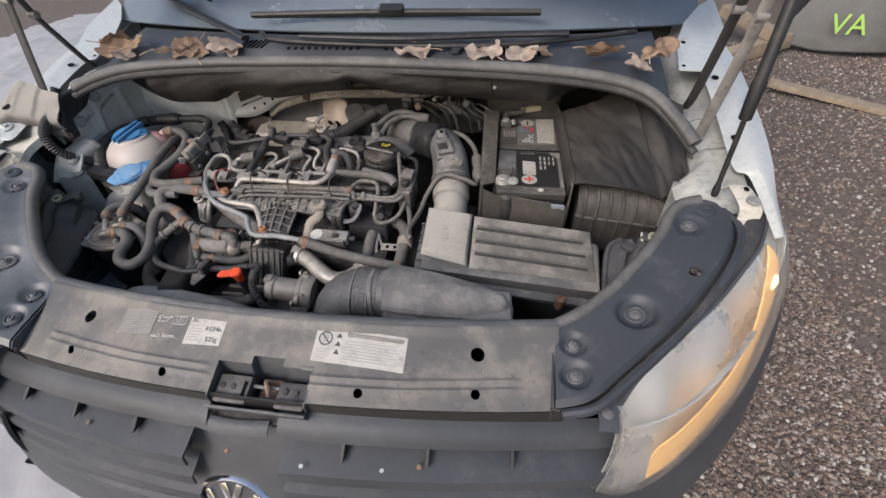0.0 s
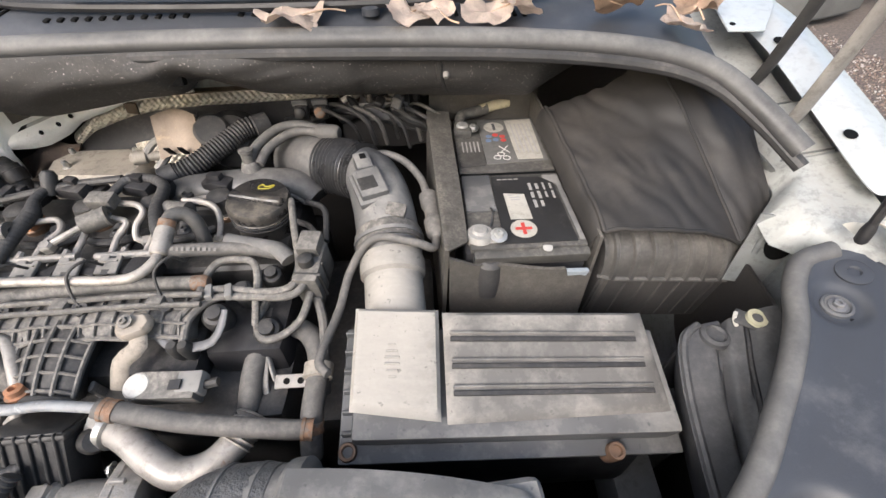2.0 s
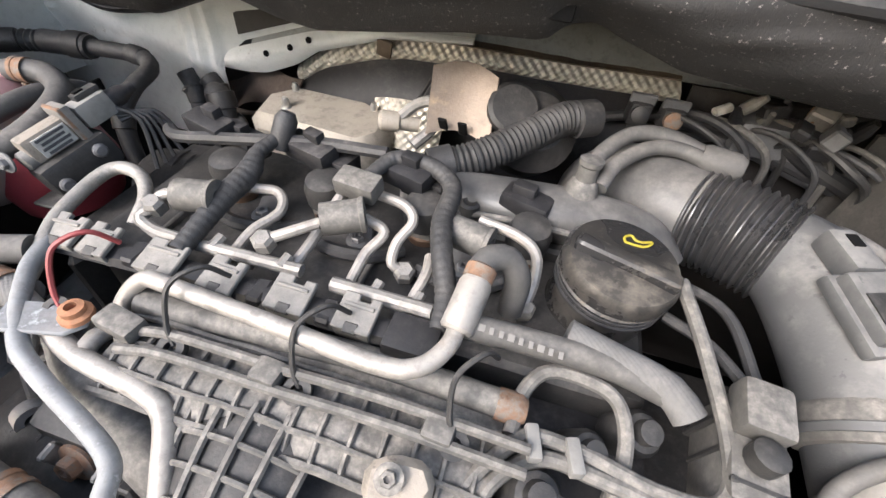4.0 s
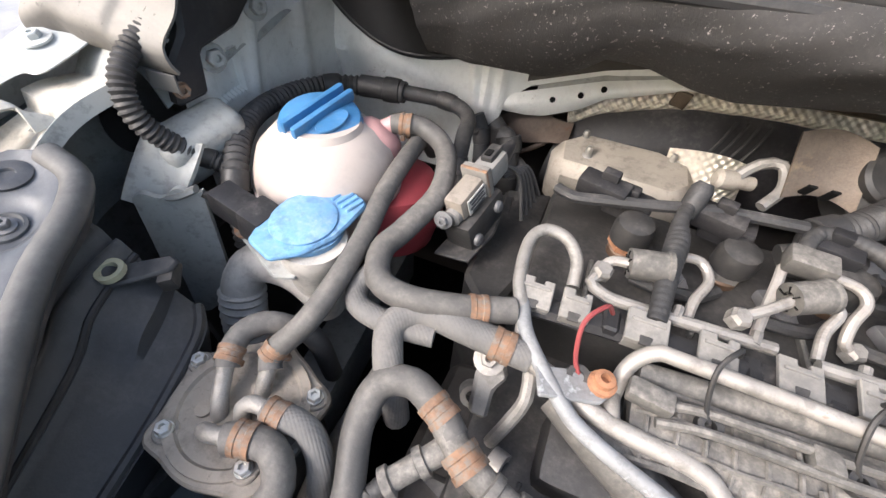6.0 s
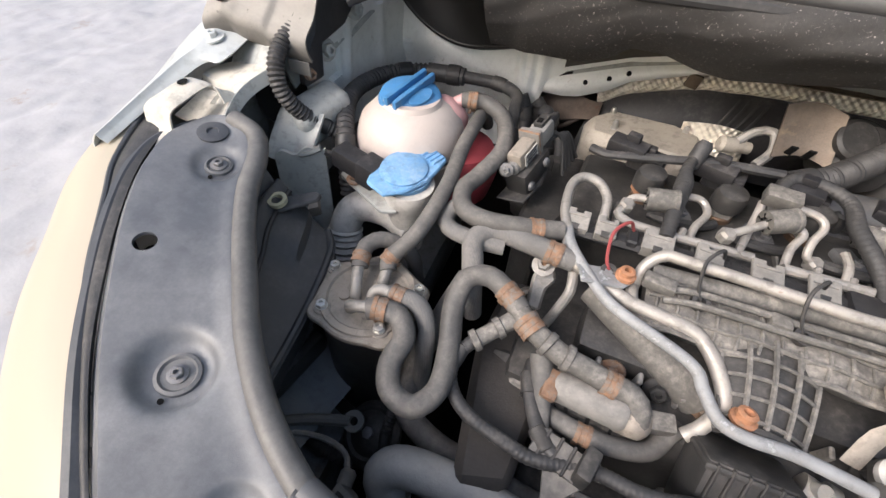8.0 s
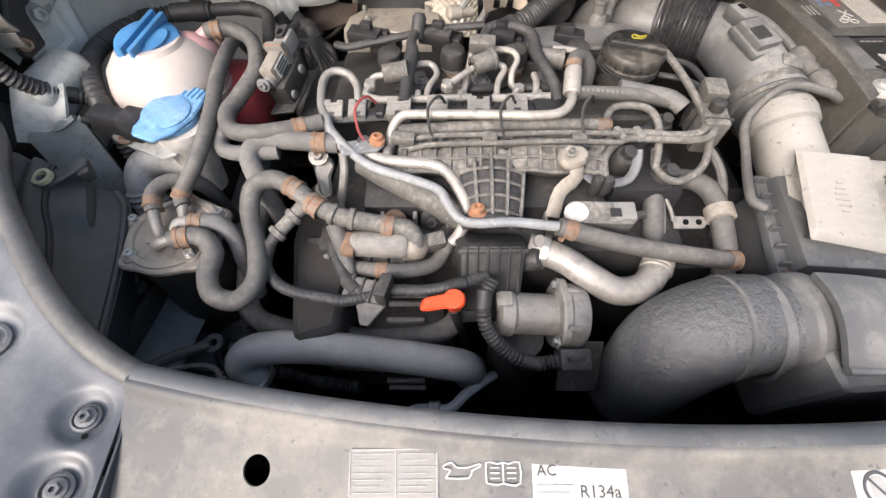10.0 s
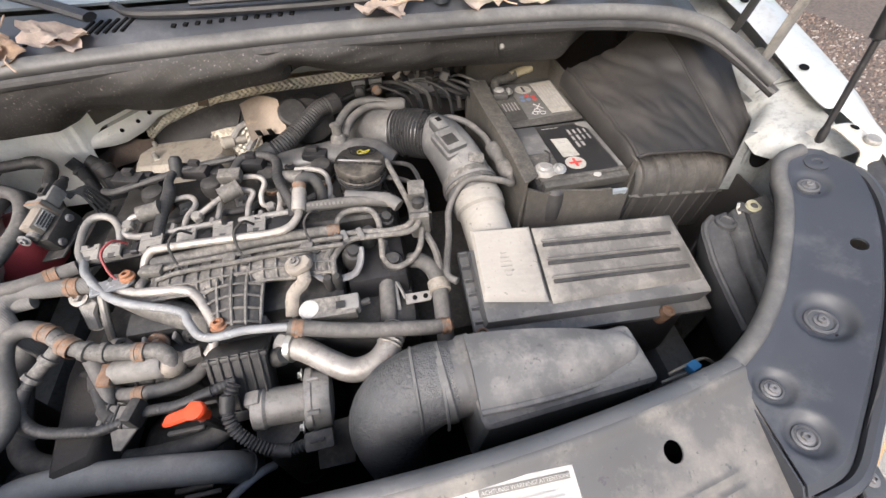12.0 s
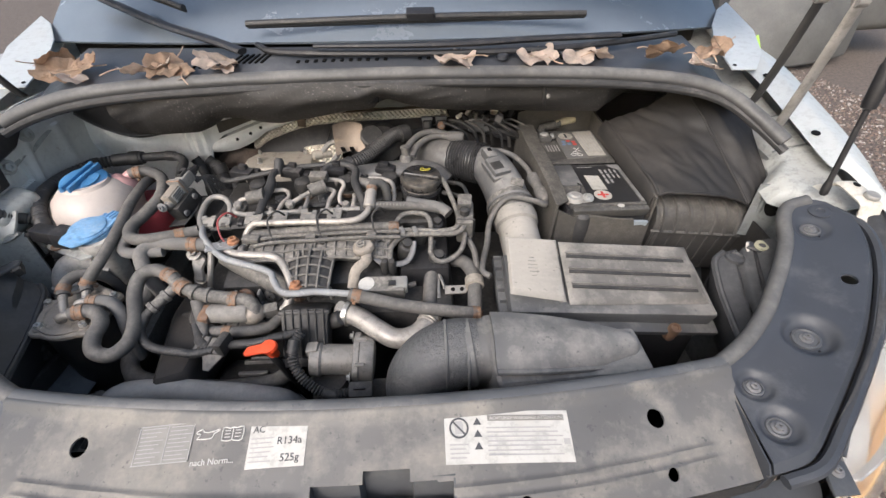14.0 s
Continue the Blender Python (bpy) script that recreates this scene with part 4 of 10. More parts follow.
def build_wing(s):
    def skin(u, v):
        a, b = lerp_line(WING_TOP, u), lerp_line(WING_IN, u)
        if v < 0.3:
            p = b + (a - b) * (v / 0.3) + np.array((0, 0, 0.008 * math.sin(math.pi * v / 0.3) - 0.004 * (v < 0.12)))
        else:
            k = (v - 0.3) / 0.7
            p = a + np.array((0.075 * math.sin(k * 1.6), 0, -0.36 * k - 0.01 * k * k))
        return Vector((s * p[0], p[1], p[2]))

    wing = part("front_wing", sheet(skin, 60, 30, 0.0015), M_WHITE, van, "white painted front wing")
    # rail under the bonnet edge: the stepped inner structure
    start = 0.31 if s > 0 else 0.44
    def rail(u, v):
        y = start + (0.98 - start) * u
        z0 = 0.968 + 0.26 * (y - 0.31)
        z = z0 + 0.012 * v - 0.006 * (y > 0.465) - 0.008 * (y > 0.56) - 0.03 * max(0, (0.3 - v) / 0.3) ** 2
        inner = float(np.interp(y, (0.31, 0.33, 0.345, 0.37, 0.4, 0.44), (0.735, 0.733, 0.715, 0.676, 0.676, 0.718)))
        return Vector((s * (inner + (0.79 - inner) * v), y, z))
    part("bonnet_rail", sheet(rail, 90, 14, 0.003), M_WING, wing, "dirty white painted bonnet rail")
    if s > 0:
        # painted rail's side set black to stand in for the shaded gap
        part("rail_gap_shade", sheet(lambda u, v: rail(0.26 + 0.74 * u, 0) + Vector((s * -0.02 * v, 0, -0.12 * v)), 30, 4, 0.003), M_BLACKD, wing)
    for y in (0.47, 0.565):
        part("rail_seam", tube([tuple(rail((y - start) / (0.98 - start), k / 6) + Vector((0, 0, 0.001))) for k in range(1, 7)], 0.0014, 6), M_WINGSHADE, wing)
    # bonnet catch bracket at the strut foot: a folded strap with a hole, a stud and a pointed foot
    def strap(u, v):
        line = [(0.342, 1.006), (0.336, 1.016), (0.322, 1.017), (0.3, 1.013), (0.286, 1.01), (0.279, 1.004), (0.275, 0.99), (0.268, 0.986), (0.247, 0.982)]
        y, z = lerp_line(line, u)
        wide = 0.5 if u < 0.76 else 0.5 - 0.38 * ((u - 0.76) / 0.24) ** 1.5
        mid = 0.757 - 0.01 * max(0, u - 0.76) / 0.24
        w = 2 * v - 1
        return Vector((s * (mid + 0.036 * wide * w + 0.1 * (0.32 - y)), y, z - 0.003 * w ** 4))
    br = part("catch_bracket", sheet(strap, 44, 12, 0.0025), M_CREAM, wing, "dusty cream painted bracket at the strut foot")
    part("bracket_arm", sheet(lambda u, v: strap(0.02 + 0.1 * v, 0.0).lerp(Vector((s * 0.722, 0.352 - 0.02 * v, 0.998)), u) + Vector((0, 0, 0.004 * math.sin(math.pi * u))), 12, 4, 0.002), M_CREAM, br)
    part("bracket_slot", lathe([(0.0048, 0), (0.0048, 0.0008), (0, 0.0008)], Matrix.Translation(strap(0.26, 0.62) + Vector((0, 0, 0.0012))) @ pose(0, 0, 0, 4) @ Matrix.Diagonal((1, 1.25, 1, 1)), 16), M_SHADE, br)
    if s > 0:
        part("bracket_stud", lathe([(0.0105, 0), (0.0105, 0.004), (0.009, 0.006), (0.004, 0.0062), (0, 0.0055)], Matrix.Translation(strap(0.44, 0.6) + Vector((0, 0, 0.001))) @ pose(0, 0, 0, 8), 18), M_LEAD, br)
    for y, z in ((0.452, 1.051), (0.625, 1.098)):
        part("flange_hole", lathe([(0.0075, 0), (0.0075, 0.0008), (0, 0.0008)], aim((s * 0.776, y, z - 0.0045), (s * -0.1, -0.25, 1)), 14), M_SHADE, wing)
    # plate at the screen pillar
    tilt = pose(0, 0.68, 1.115, 12.4)
    outline = [(0.7, 0.63), (0.75, 0.628), (0.795, 0.69), (0.83, 0.79), (0.838, 0.94), (0.795, 0.9), (0.745, 0.82), (0.712, 0.73)]
    part("pillar_plate", slab([(s * px, (py - 0.68) / 0.977) for px, py in outline], 0.003, tilt, 0.0008), M_WHITE, wing, "white plate at the foot of the screen pillar")
    for px, py, pr in ((0.728, 0.735, 0.0055), (0.712, 0.645, 0.004)):
        part("plate_hole", lathe([(pr, 0), (pr, 0.0008), (0, 0.0008)], tilt @ pose(s * px, (py - 0.68) / 0.977, 0.003), 12), M_SHADE, wing)
    # bonnet hinge: two flat arms
    hinge = thing("bonnet_hinge", "", "")
    hinge.parent = van
    x = 0.715
    if s > 0:
        dark = [(x, 0.57, 1.05), (x, 0.554, 1.075), (x + 0.002, 0.536, 1.15), (x + 0.004, 0.518, 1.25), (x + 0.004, 0.5, 1.33)]
        bare = [(x + 0.012, 0.488, 1.03), (x + 0.012, 0.482, 1.063), (x + 0.014, 0.468, 1.16), (x + 0.014, 0.456, 1.254), (x + 0.014, 0.448, 1.33)]
    else:
        dark = [(-x, 0.63, 1.09), (-x, 0.615, 1.111), (-x, 0.585, 1.17), (-x, 0.559, 1.227), (-x, 0.53, 1.32)]
        bare = [(-x - 0.012, 0.47, 1.06), (-x - 0.012, 0.482, 1.088), (-x - 0.012, 0.508, 1.18), (-x - 0.012, 0.531, 1.261), (-x - 0.012, 0.54, 1.33)]
    part("dark_arm", tube(dark, 0.0095, 10, flat=0.4), M_BLACKD, hinge, "black greased hinge arm")
    part("bare_arm", tube(bare, 0.0105, 10, flat=0.4), M_ALU if s > 0 else M_BLACKD, hinge, "dirty bare metal hinge arm" if s > 0 else "oily black hinge arm")
    for q in (dark[3], bare[3]):
        part("hinge_pin", lathe([(0.008, -0.009), (0.008, 0.009), (0.005, 0.012), (0, 0.012)], aim(q, (s, 0, 0)), 14), M_ALU, hinge)


for side in (1, -1):
    build_wing(side)


def build_strut(s):
    strut = thing("gas_strut", "black gas strut that holds up the bonnet", "gas strut", "gas struts")
    a, b = Vector((s * 0.715, 0.322, 1.006)), Vector((s * 0.711, 0.334, 1.137))
    d = (b - a).normalized()
    part("rod", tube([a, b], 0.0042, 10), M_BLACK, strut)
    part("cylinder", lathe([(0.005, 0), (0.0095, 0.003), (0.0105, 0.06), (0.0088, 0.064), (0.0088, 0.45), (0.006, 0.455)], aim(b, d), 18), M_BLACK, strut)
    part("ball_joint", lathe([(0.004, -0.006), (0.006, -0.003), (0.0062, 0.01), (0.0045, 0.018)], aim(a, d), 16), M_BLACK, strut)


build_strut(1)

# ---- windscreen, cowl and wipers ----
def screen_y(x):
    return 0.63 + 0.32 * x * x


def seal_line():
    half = [(0.0, 0.578, 1.13), (0.2, 0.574, 1.129), (0.4, 0.562, 1.126), (0.54, 0.543, 1.118), (0.615, 0.515, 1.104), (0.662, 0.47, 1.076), (0.694, 0.42, 1.048)]
    return [(-0.652, 0.492, 1.09)] + [(-x, y, z) for x, y, z in reversed(half[1:5])] + half


def build_cowl():
    def glass_f(u, v):
        x = (-0.80 + 1.6 * u) * (1 - 0.05 * v)
        return Vector((x, screen_y(x) + 0.03 + 0.95 * v, 1.168 - 0.05 * x * x + 0.58 * v))
    part("windscreen", sheet(glass_f, 30, 16, 0.005), M_SCREEN, van, "windscreen with the grey sky's reflection put into its colour")
    cowl = part("cowl_panel", sheet(lambda u, v: Vector(((x := -0.675 + 1.35 * u), (0.585 - 0.12 * x * x) + (screen_y(x) + 0.035 - 0.585 + 0.12 * x * x) * v, 1.128 - 0.06 * x * x - 0.5 * max(0, abs(x) - 0.6) ** 1.0 * (1 - v) + 0.03 * v + 0.008 * math.sin(math.pi * v))), 90, 16, 0.004), M_BLUEBLK, van, "grey-black plastic scuttle panel with air slots")
    # air slots: small in the middle, long slanted at the sides
    def slot(x, v, w, h, turn):
        y0 = 0.585 - 0.12 * x * x
        y = y0 + (screen_y(x) + 0.035 - y0) * v
        z = 1.128 - 0.06 * x * x + 0.03 * v + 0.008 * math.sin(math.pi * v)
        part("air_slot", block((w, h, 0.003), pose(x, y, z + 0.0005, 14, 0, turn), 0.0008, 1), M_SHADE, cowl)
    for k in range(11):
        slot(-0.165 + 0.0165 * k, 0.36, 0.007, 0.008, -15)
    for k in range(5):
        slot(0.065 + 0.0165 * k, 0.36, 0.007, 0.008, -15)
    for k in range(6):
        slot(-0.285 + 0.0115 * k, 0.5, 0.005, 0.034, -28)
    for k in range(8):
        slot(0.325 + 0.0125 * k, 0.42, 0.005, 0.028, 8)
    for k in range(5):
        slot(-0.36 + 0.0125 * k, 0.4, 0.005, 0.024, -20)
    part("cowl_step", tube([(-0.25, 0.665, 1.164), (-0.2, 0.632, 1.158), (0.0, 0.612, 1.156), (0.25, 0.612, 1.156), (0.42, 0.64, 1.158), (0.62, 0.74, 1.15)], 0.006, 8), M_BLACK, cowl)
    part("washer_jet", lathe([(0.011, -0.004), (0.011, 0.004), (0.006, 0.006), (0, 0.006)], pose(0.222, 0.608, 1.148), 16), M_BLUEBLK, cowl)
    # front upright of the scuttle and its underside, in moulded black plastic
    low = [(-0.70, 1.06), (-0.61, 1.02), (-0.5, 1.024), (-0.46, 1.02), (-0.39, 1.022), (-0.358, 1.034), (-0.336, 1.05), (-0.3, 1.05), (-0.255, 1.039), (-0.222, 1.036), (-0.155, 1.046), (-0.097, 1.056), (-0.035, 1.061), (-0.022, 1.074), (0.0, 1.077), (0.02, 1.07), (0.07, 1.055), (0.15, 1.05), (0.3, 1.042), (0.5, 1.035), (0.68, 1.03)]
    def low_z(x):
        return float(np.interp(x, [a for a, _ in low], [b for _, b in low]))
    def upright(u, v):
        x = -0.508 + 1.168 * u
        side = max(0, abs(x) - 0.45)
        top = 1.122 - 0.16 * side
        wave = (0.012 * noise.noise(Vector((x * 6, v * 2, 2))) + 0.006 * abs(noise.noise(Vector((x * 11 + v * 2, v * 3, 7))))) * math.sin(math.pi * min(1, v + 0.15))
        fall = min(1, v / 0.84)
        y = 0.568 - 0.2 * side + 0.04 * fall ** 1.6 + wave - 0.012 * math.sin(math.pi * fall)
        roll = max(0, v - 0.84) / 0.16
        y += 0.028 * roll ** 1.5
        y += 0.004 * math.tanh((x + 0.06 - 0.05 * v) / 0.006) + 0.003 * math.tanh((x - 0.2) / 0.008) - 0.003 * math.tanh((x + 0.44 + 0.04 * v) / 0.008)
        y += 0.13 * min(1, max(0, (x - 0.43) / 0.1)) * min(1, 0.25 + 2 * v)
        return Vector((x, y, top + (low_z(x) - top) * fall - 0.004 * math.sin(math.pi / 2 * roll)))
    part("scuttle_front", sheet(upright, 150, 26, 0.003), M_SCUTTLE, van, "dusty black moulded scuttle front")
    part("scuttle_pocket", block((0.075, 0.012, 0.014), pose(-0.055, 0.582, 1.083, -12, 0, 0), 0.003), M_SHADE, van)
    for x in (0.3,):
        part("scuttle_ridge", tube([tuple(upright((x + 0.508) / 1.168, 0.1) + Vector((0, -0.002, 0))), tuple(upright((x + 0.513) / 1.168, 0.5) + Vector((0, -0.003, 0))), tuple(upright((x + 0.528) / 1.168, 0.9) + Vector((0, -0.002, 0)))], 0.004, 8), M_SCUTTLE, van)
    # coloured as a dark cavity: the shade below the scuttle is painted
    part("scuttle_underside", sheet(lambda u, v: upright(u, 1) + Vector((0, 0.2 * v, 0.012 * v)), 150, 4, 0.003), M_SHADE, van)
    seal = seal_line()
    part("bay_rear_seal", tube([(x, y - 0.002, z) for x, y, z in seal], 0.0145, 14, 0.015, flat=0.85), M_SEAL, van, "dusty black rubber bonnet seal")
    part("seal_lip", tube([(x, y - 0.012, z - 0.014) for x, y, z in seal], 0.008, 10, 0.015), M_RUBBER, van)
    for x in (-0.314, 0.311):
        part("plastic_stud", lathe([(0.009, 0), (0.008, 0.002), (0.0045, 0.004), (0.0045, 0.018), (0.003, 0.021), (0, 0.0215)], aim((x, 0.586, 1.092), (0.0, -0.8, -0.6)), 10), M_CLIP, van)


build_cowl()


def build_wiper(points, blade_a, blade_b, label):
    w = thing("wiper", label, "wiper", "wipers")
    part("arm", tube(points, [0.011] * (len(points) - 1) + [0.007], 8, flat=0.55), M_BLACK, w)
    a, b = Vector(blade_a), Vector(blade_b)
    part("blade", tube([a, (a + b) / 2 + Vector((0, 0, 0.003)), b], 0.0065, 8), M_BLACKD, w)
    part("rubber", tube([a + Vector((0, 0.006, -0.006)), b + Vector((0, 0.006, -0.006))], 0.0035, 6), M_RUBBER, w)
    part("blade_joint", block((0.055, 0.022, 0.016), Matrix.Translation((a + b) / 2 + Vector((0.0, 0, 0.008))) @ pose(0, 0, 0, 25), 0.004), M_BLACK, w)


build_wiper([(0.46, 0.655, 1.17), (0.3, 0.64, 1.17), (0.108, 0.606, 1.172), (-0.13, 0.612, 1.172)], (-0.262, 0.668, 1.2), (0.4, 0.70, 1.2), "black windscreen wiper lying along the screen")
build_wiper([(-0.262, 0.612, 1.166), (-0.33, 0.655, 1.176), (-0.45, 0.73, 1.19), (-0.58, 0.815, 1.215), (-0.7, 0.88, 1.245)], (-0.4, 0.735, 1.218), (-0.78, 0.93, 1.3), "black windscreen wiper on the passenger side")

# ---- body behind the engine and inner wings ----
def build_bay_shell():
    # the bulkhead's darkness is mostly shade put into its colour
    part("bulkhead", sheet(lambda u, v: Vector((-0.74 + 1.48 * u, 0.87 + 0.01 * math.sin(u * 20), 1.14 - 0.75 * v)), 30, 10, 0.004), M_SHADEGRIME, van, "grimy bulkhead behind the engine, darkened for shade")
    # unlit depth of the bay is put into the floor's black
    part("bay_floor", block((1.5, 0.95, 0.01), pose(0, 0.37, 0.42), 0), M_SHADE, van)
    for s in (1, -1):
        curve = [(0.46, 0.0), (0.53, 0.07), (0.6, 0.14), (0.665, 0.23), (0.69, 0.36), (0.7, 0.6), (0.71, 0.87)]
        part("wheel_liner", sheet(lambda u, v: Vector((s * lerp_line(curve, u)[0], lerp_line(curve, u)[1], (0.9 if s > 0 else 0.84) - 0.45 * v)), 30, 4, 0.004), M_SHADEGRIME, van)
    # front sheet blackened the same way to stand in for shade
    part("bay_front", block((1.2, 0.01, 0.42), pose(0, 0.03, 0.63), 0), M_SHADE, van)
    for s in (1, -1):
        part("inner_wing", sheet(lambda u, v: Vector((s * (0.71 if s > 0 else 0.81) + s * (0.02 * math.sin(u * 6) - 0.07 * v), 0.27 + 0.55 * u, 0.955 + 0.1 * u - 0.55 * v)), 30, 12, 0.003), M_WINGSHADE, van, "dirty inner wing, its paint darkened for shade")


build_bay_shell()

# ---- engine ----
engine = thing("engine", "dusty four-cylinder diesel engine with bare steel pipes", "engine")


def build_engine_body():
    part("cylinder_block", block((0.46, 0.36, 0.4), pose(-0.12, 0.43, 0.64), 0.02), M_BLACKD, engine)
    part("gearbox_end", block((0.2, 0.3, 0.3), pose(0.19, 0.42, 0.62), 0.03), M_BLACKD, engine)
    # cam cover: dark moulded top with the injector trough
    part("cam_cover", block((0.44, 0.17, 0.09), pose(-0.125, 0.5, 0.865), 0.012, 3), M_BLACKD, engine, "dusty black plastic cam cover")
    ridge = part("breather_ridge", tube([(-0.125, 0.56, 0.915), (-0.08, 0.562, 0.926), (0.0, 0.56, 0.934), (0.05, 0.563, 0.932), (0.09, 0.565, 0.924), (0.115, 0.552, 0.912)], [0.016, 0.024, 0.027, 0.028, 0.026, 0.018], 20, 0.006, flat=0.85), M_ELBOW, engine, "dusty rounded breather channel")
    part("ridge_seam", tube([(-0.1, 0.536, 0.925), (-0.03, 0.532, 0.937), (0.03, 0.533, 0.938), (0.08, 0.537, 0.932), (0.105, 0.53, 0.918)], 0.003, 8), M_ENGPL, ridge)
    part("ridge_web", block((0.16, 0.03, 0.03), pose(-0.01, 0.54, 0.905, -6, 0, 0), 0.008, 3), M_BLACKD, ridge)
    part("breather_nozzle", lathe([(0.016, -0.012), (0.014, 0.0), (0.011, 0.008), (0.0085, 0.01), (0.0085, 0.022), (0.01, 0.024), (0.01, 0.028), (0, 0.029)], pose(0.027, 0.57, 0.958, -6), 16), M_ENGPL, ridge)
    for x in (-0.06, 0.005, 0.075):
        part("ridge_lug", lathe([(0.009, -0.02), (0.009, 0.004), (0.006, 0.006), (0.003, 0.004), (0, 0.004)], pose(x, 0.538, 0.936), 12), M_BLACKD, ridge)
    # oil filler and cap
    m = pose(0.058, 0.49, 0.948, 4, 3, 0)
    part("oil_filler", lathe([(0.05, -0.11), (0.044, -0.06), (0.036, -0.03), (0.036, 0.0)], m, 32), M_CAP, engine)
    cap = part("oil_cap", lathe([(0.037, -0.012), (0.0395, -0.008), (0.0395, -0.002), (0.037, 0.0), (0.041, 0.003), (0.041, 0.012), (0.038, 0.017), (0.02, 0.019), (0, 0.0195)], m, 36), M_CAP, engine, "black oil filler cap with a yellow oil can mark")
    part("cap_grip", block((0.072, 0.013, 0.012), m @ pose(0, -0.006, 0.02, 0, 0, -12), 0.005, 3), M_CAP, cap)
    for z in (-0.0105, -0.005):
        part("gasket_ring", lathe([(0.037, -0.0016), (0.0405, -0.001), (0.0405, 0.001), (0.037, 0.0016)], m @ pose(0, 0, z), 36), M_RUBBER, cap)
    can = [(-0.009, -0.003), (0.003, -0.003), (0.009, 0.002), (0.0095, 0.0045), (0.003, 0.0015), (-0.002, 0.0018), (-0.004, 0.005), (-0.007, 0.0045), (-0.01, 0.001)]
    part("cap_mark", tube([tuple(m @ pose(0.008, 0.017, 0.0196) @ Vector((a, b, 0))) for a, b in can + can[:1]], 0.0009, 6, 0.02), M_YELLOW, cap)
    # cam end cover with studs
    pts = [(-0.082, -0.045), (0.065, -0.05), (0.09, -0.02), (0.085, 0.03), (0.04, 0.048), (-0.06, 0.045), (-0.092, 0.01)]
    cover = part("turbo_cover", slab(pts, 0.075, pose(-0.275, 0.69, 0.835, 6, 0, -2), 0.014), M_COVER, engine, "tan coated turbo heat cover")
    for x, y in ((-0.329, 0.71), (-0.22, 0.705), (-0.32, 0.672)):
        part("cover_stud", lathe([(0.007, 0), (0.007, 0.003), (0.0045, 0.005), (0.0045, 0.012), (0.003, 0.016), (0, 0.016)], pose(x, y, 0.905), 10), M_STEEL, cover)
    # dark timing cover drum at the left end
    part("timing_drum", lathe([(0.04, -0.03), (0.046, -0.02), (0.046, 0.03), (0.036, 0.04), (0.02, 0.042), (0, 0.042)], aim((-0.4, 0.56, 0.838), (1, 0.1, 0.1)), 34), M_BLACKD, engine)
    part("drum_band", lathe([(0.047, 0.012), (0.0485, 0.013), (0.0485, 0.02), (0.047, 0.021)], aim((-0.4, 0.56, 0.838), (1, 0.1, 0.1)), 34), M_BLACK, engine)
    part("timing_cover", slab([(-0.398, 0.592), (-0.342, 0.605), (-0.345, 0.46), (-0.362, 0.4), (-0.398, 0.44)], 0.19, pose(0, 0, 0.695), 0.005), M_BLACKD, engine, "black timing belt cover")
    part("timing_lower", slab([(-0.03, -0.17), (0.02, -0.16), (0.05, 0.0), (0.05, 0.08), (-0.02, 0.08), (-0.04, -0.02)], 0.085, pose(-0.35, 0.31, 0.74, 0, 0, 8), 0.008), M_SHADEGRIME, engine)


build_engine_body()


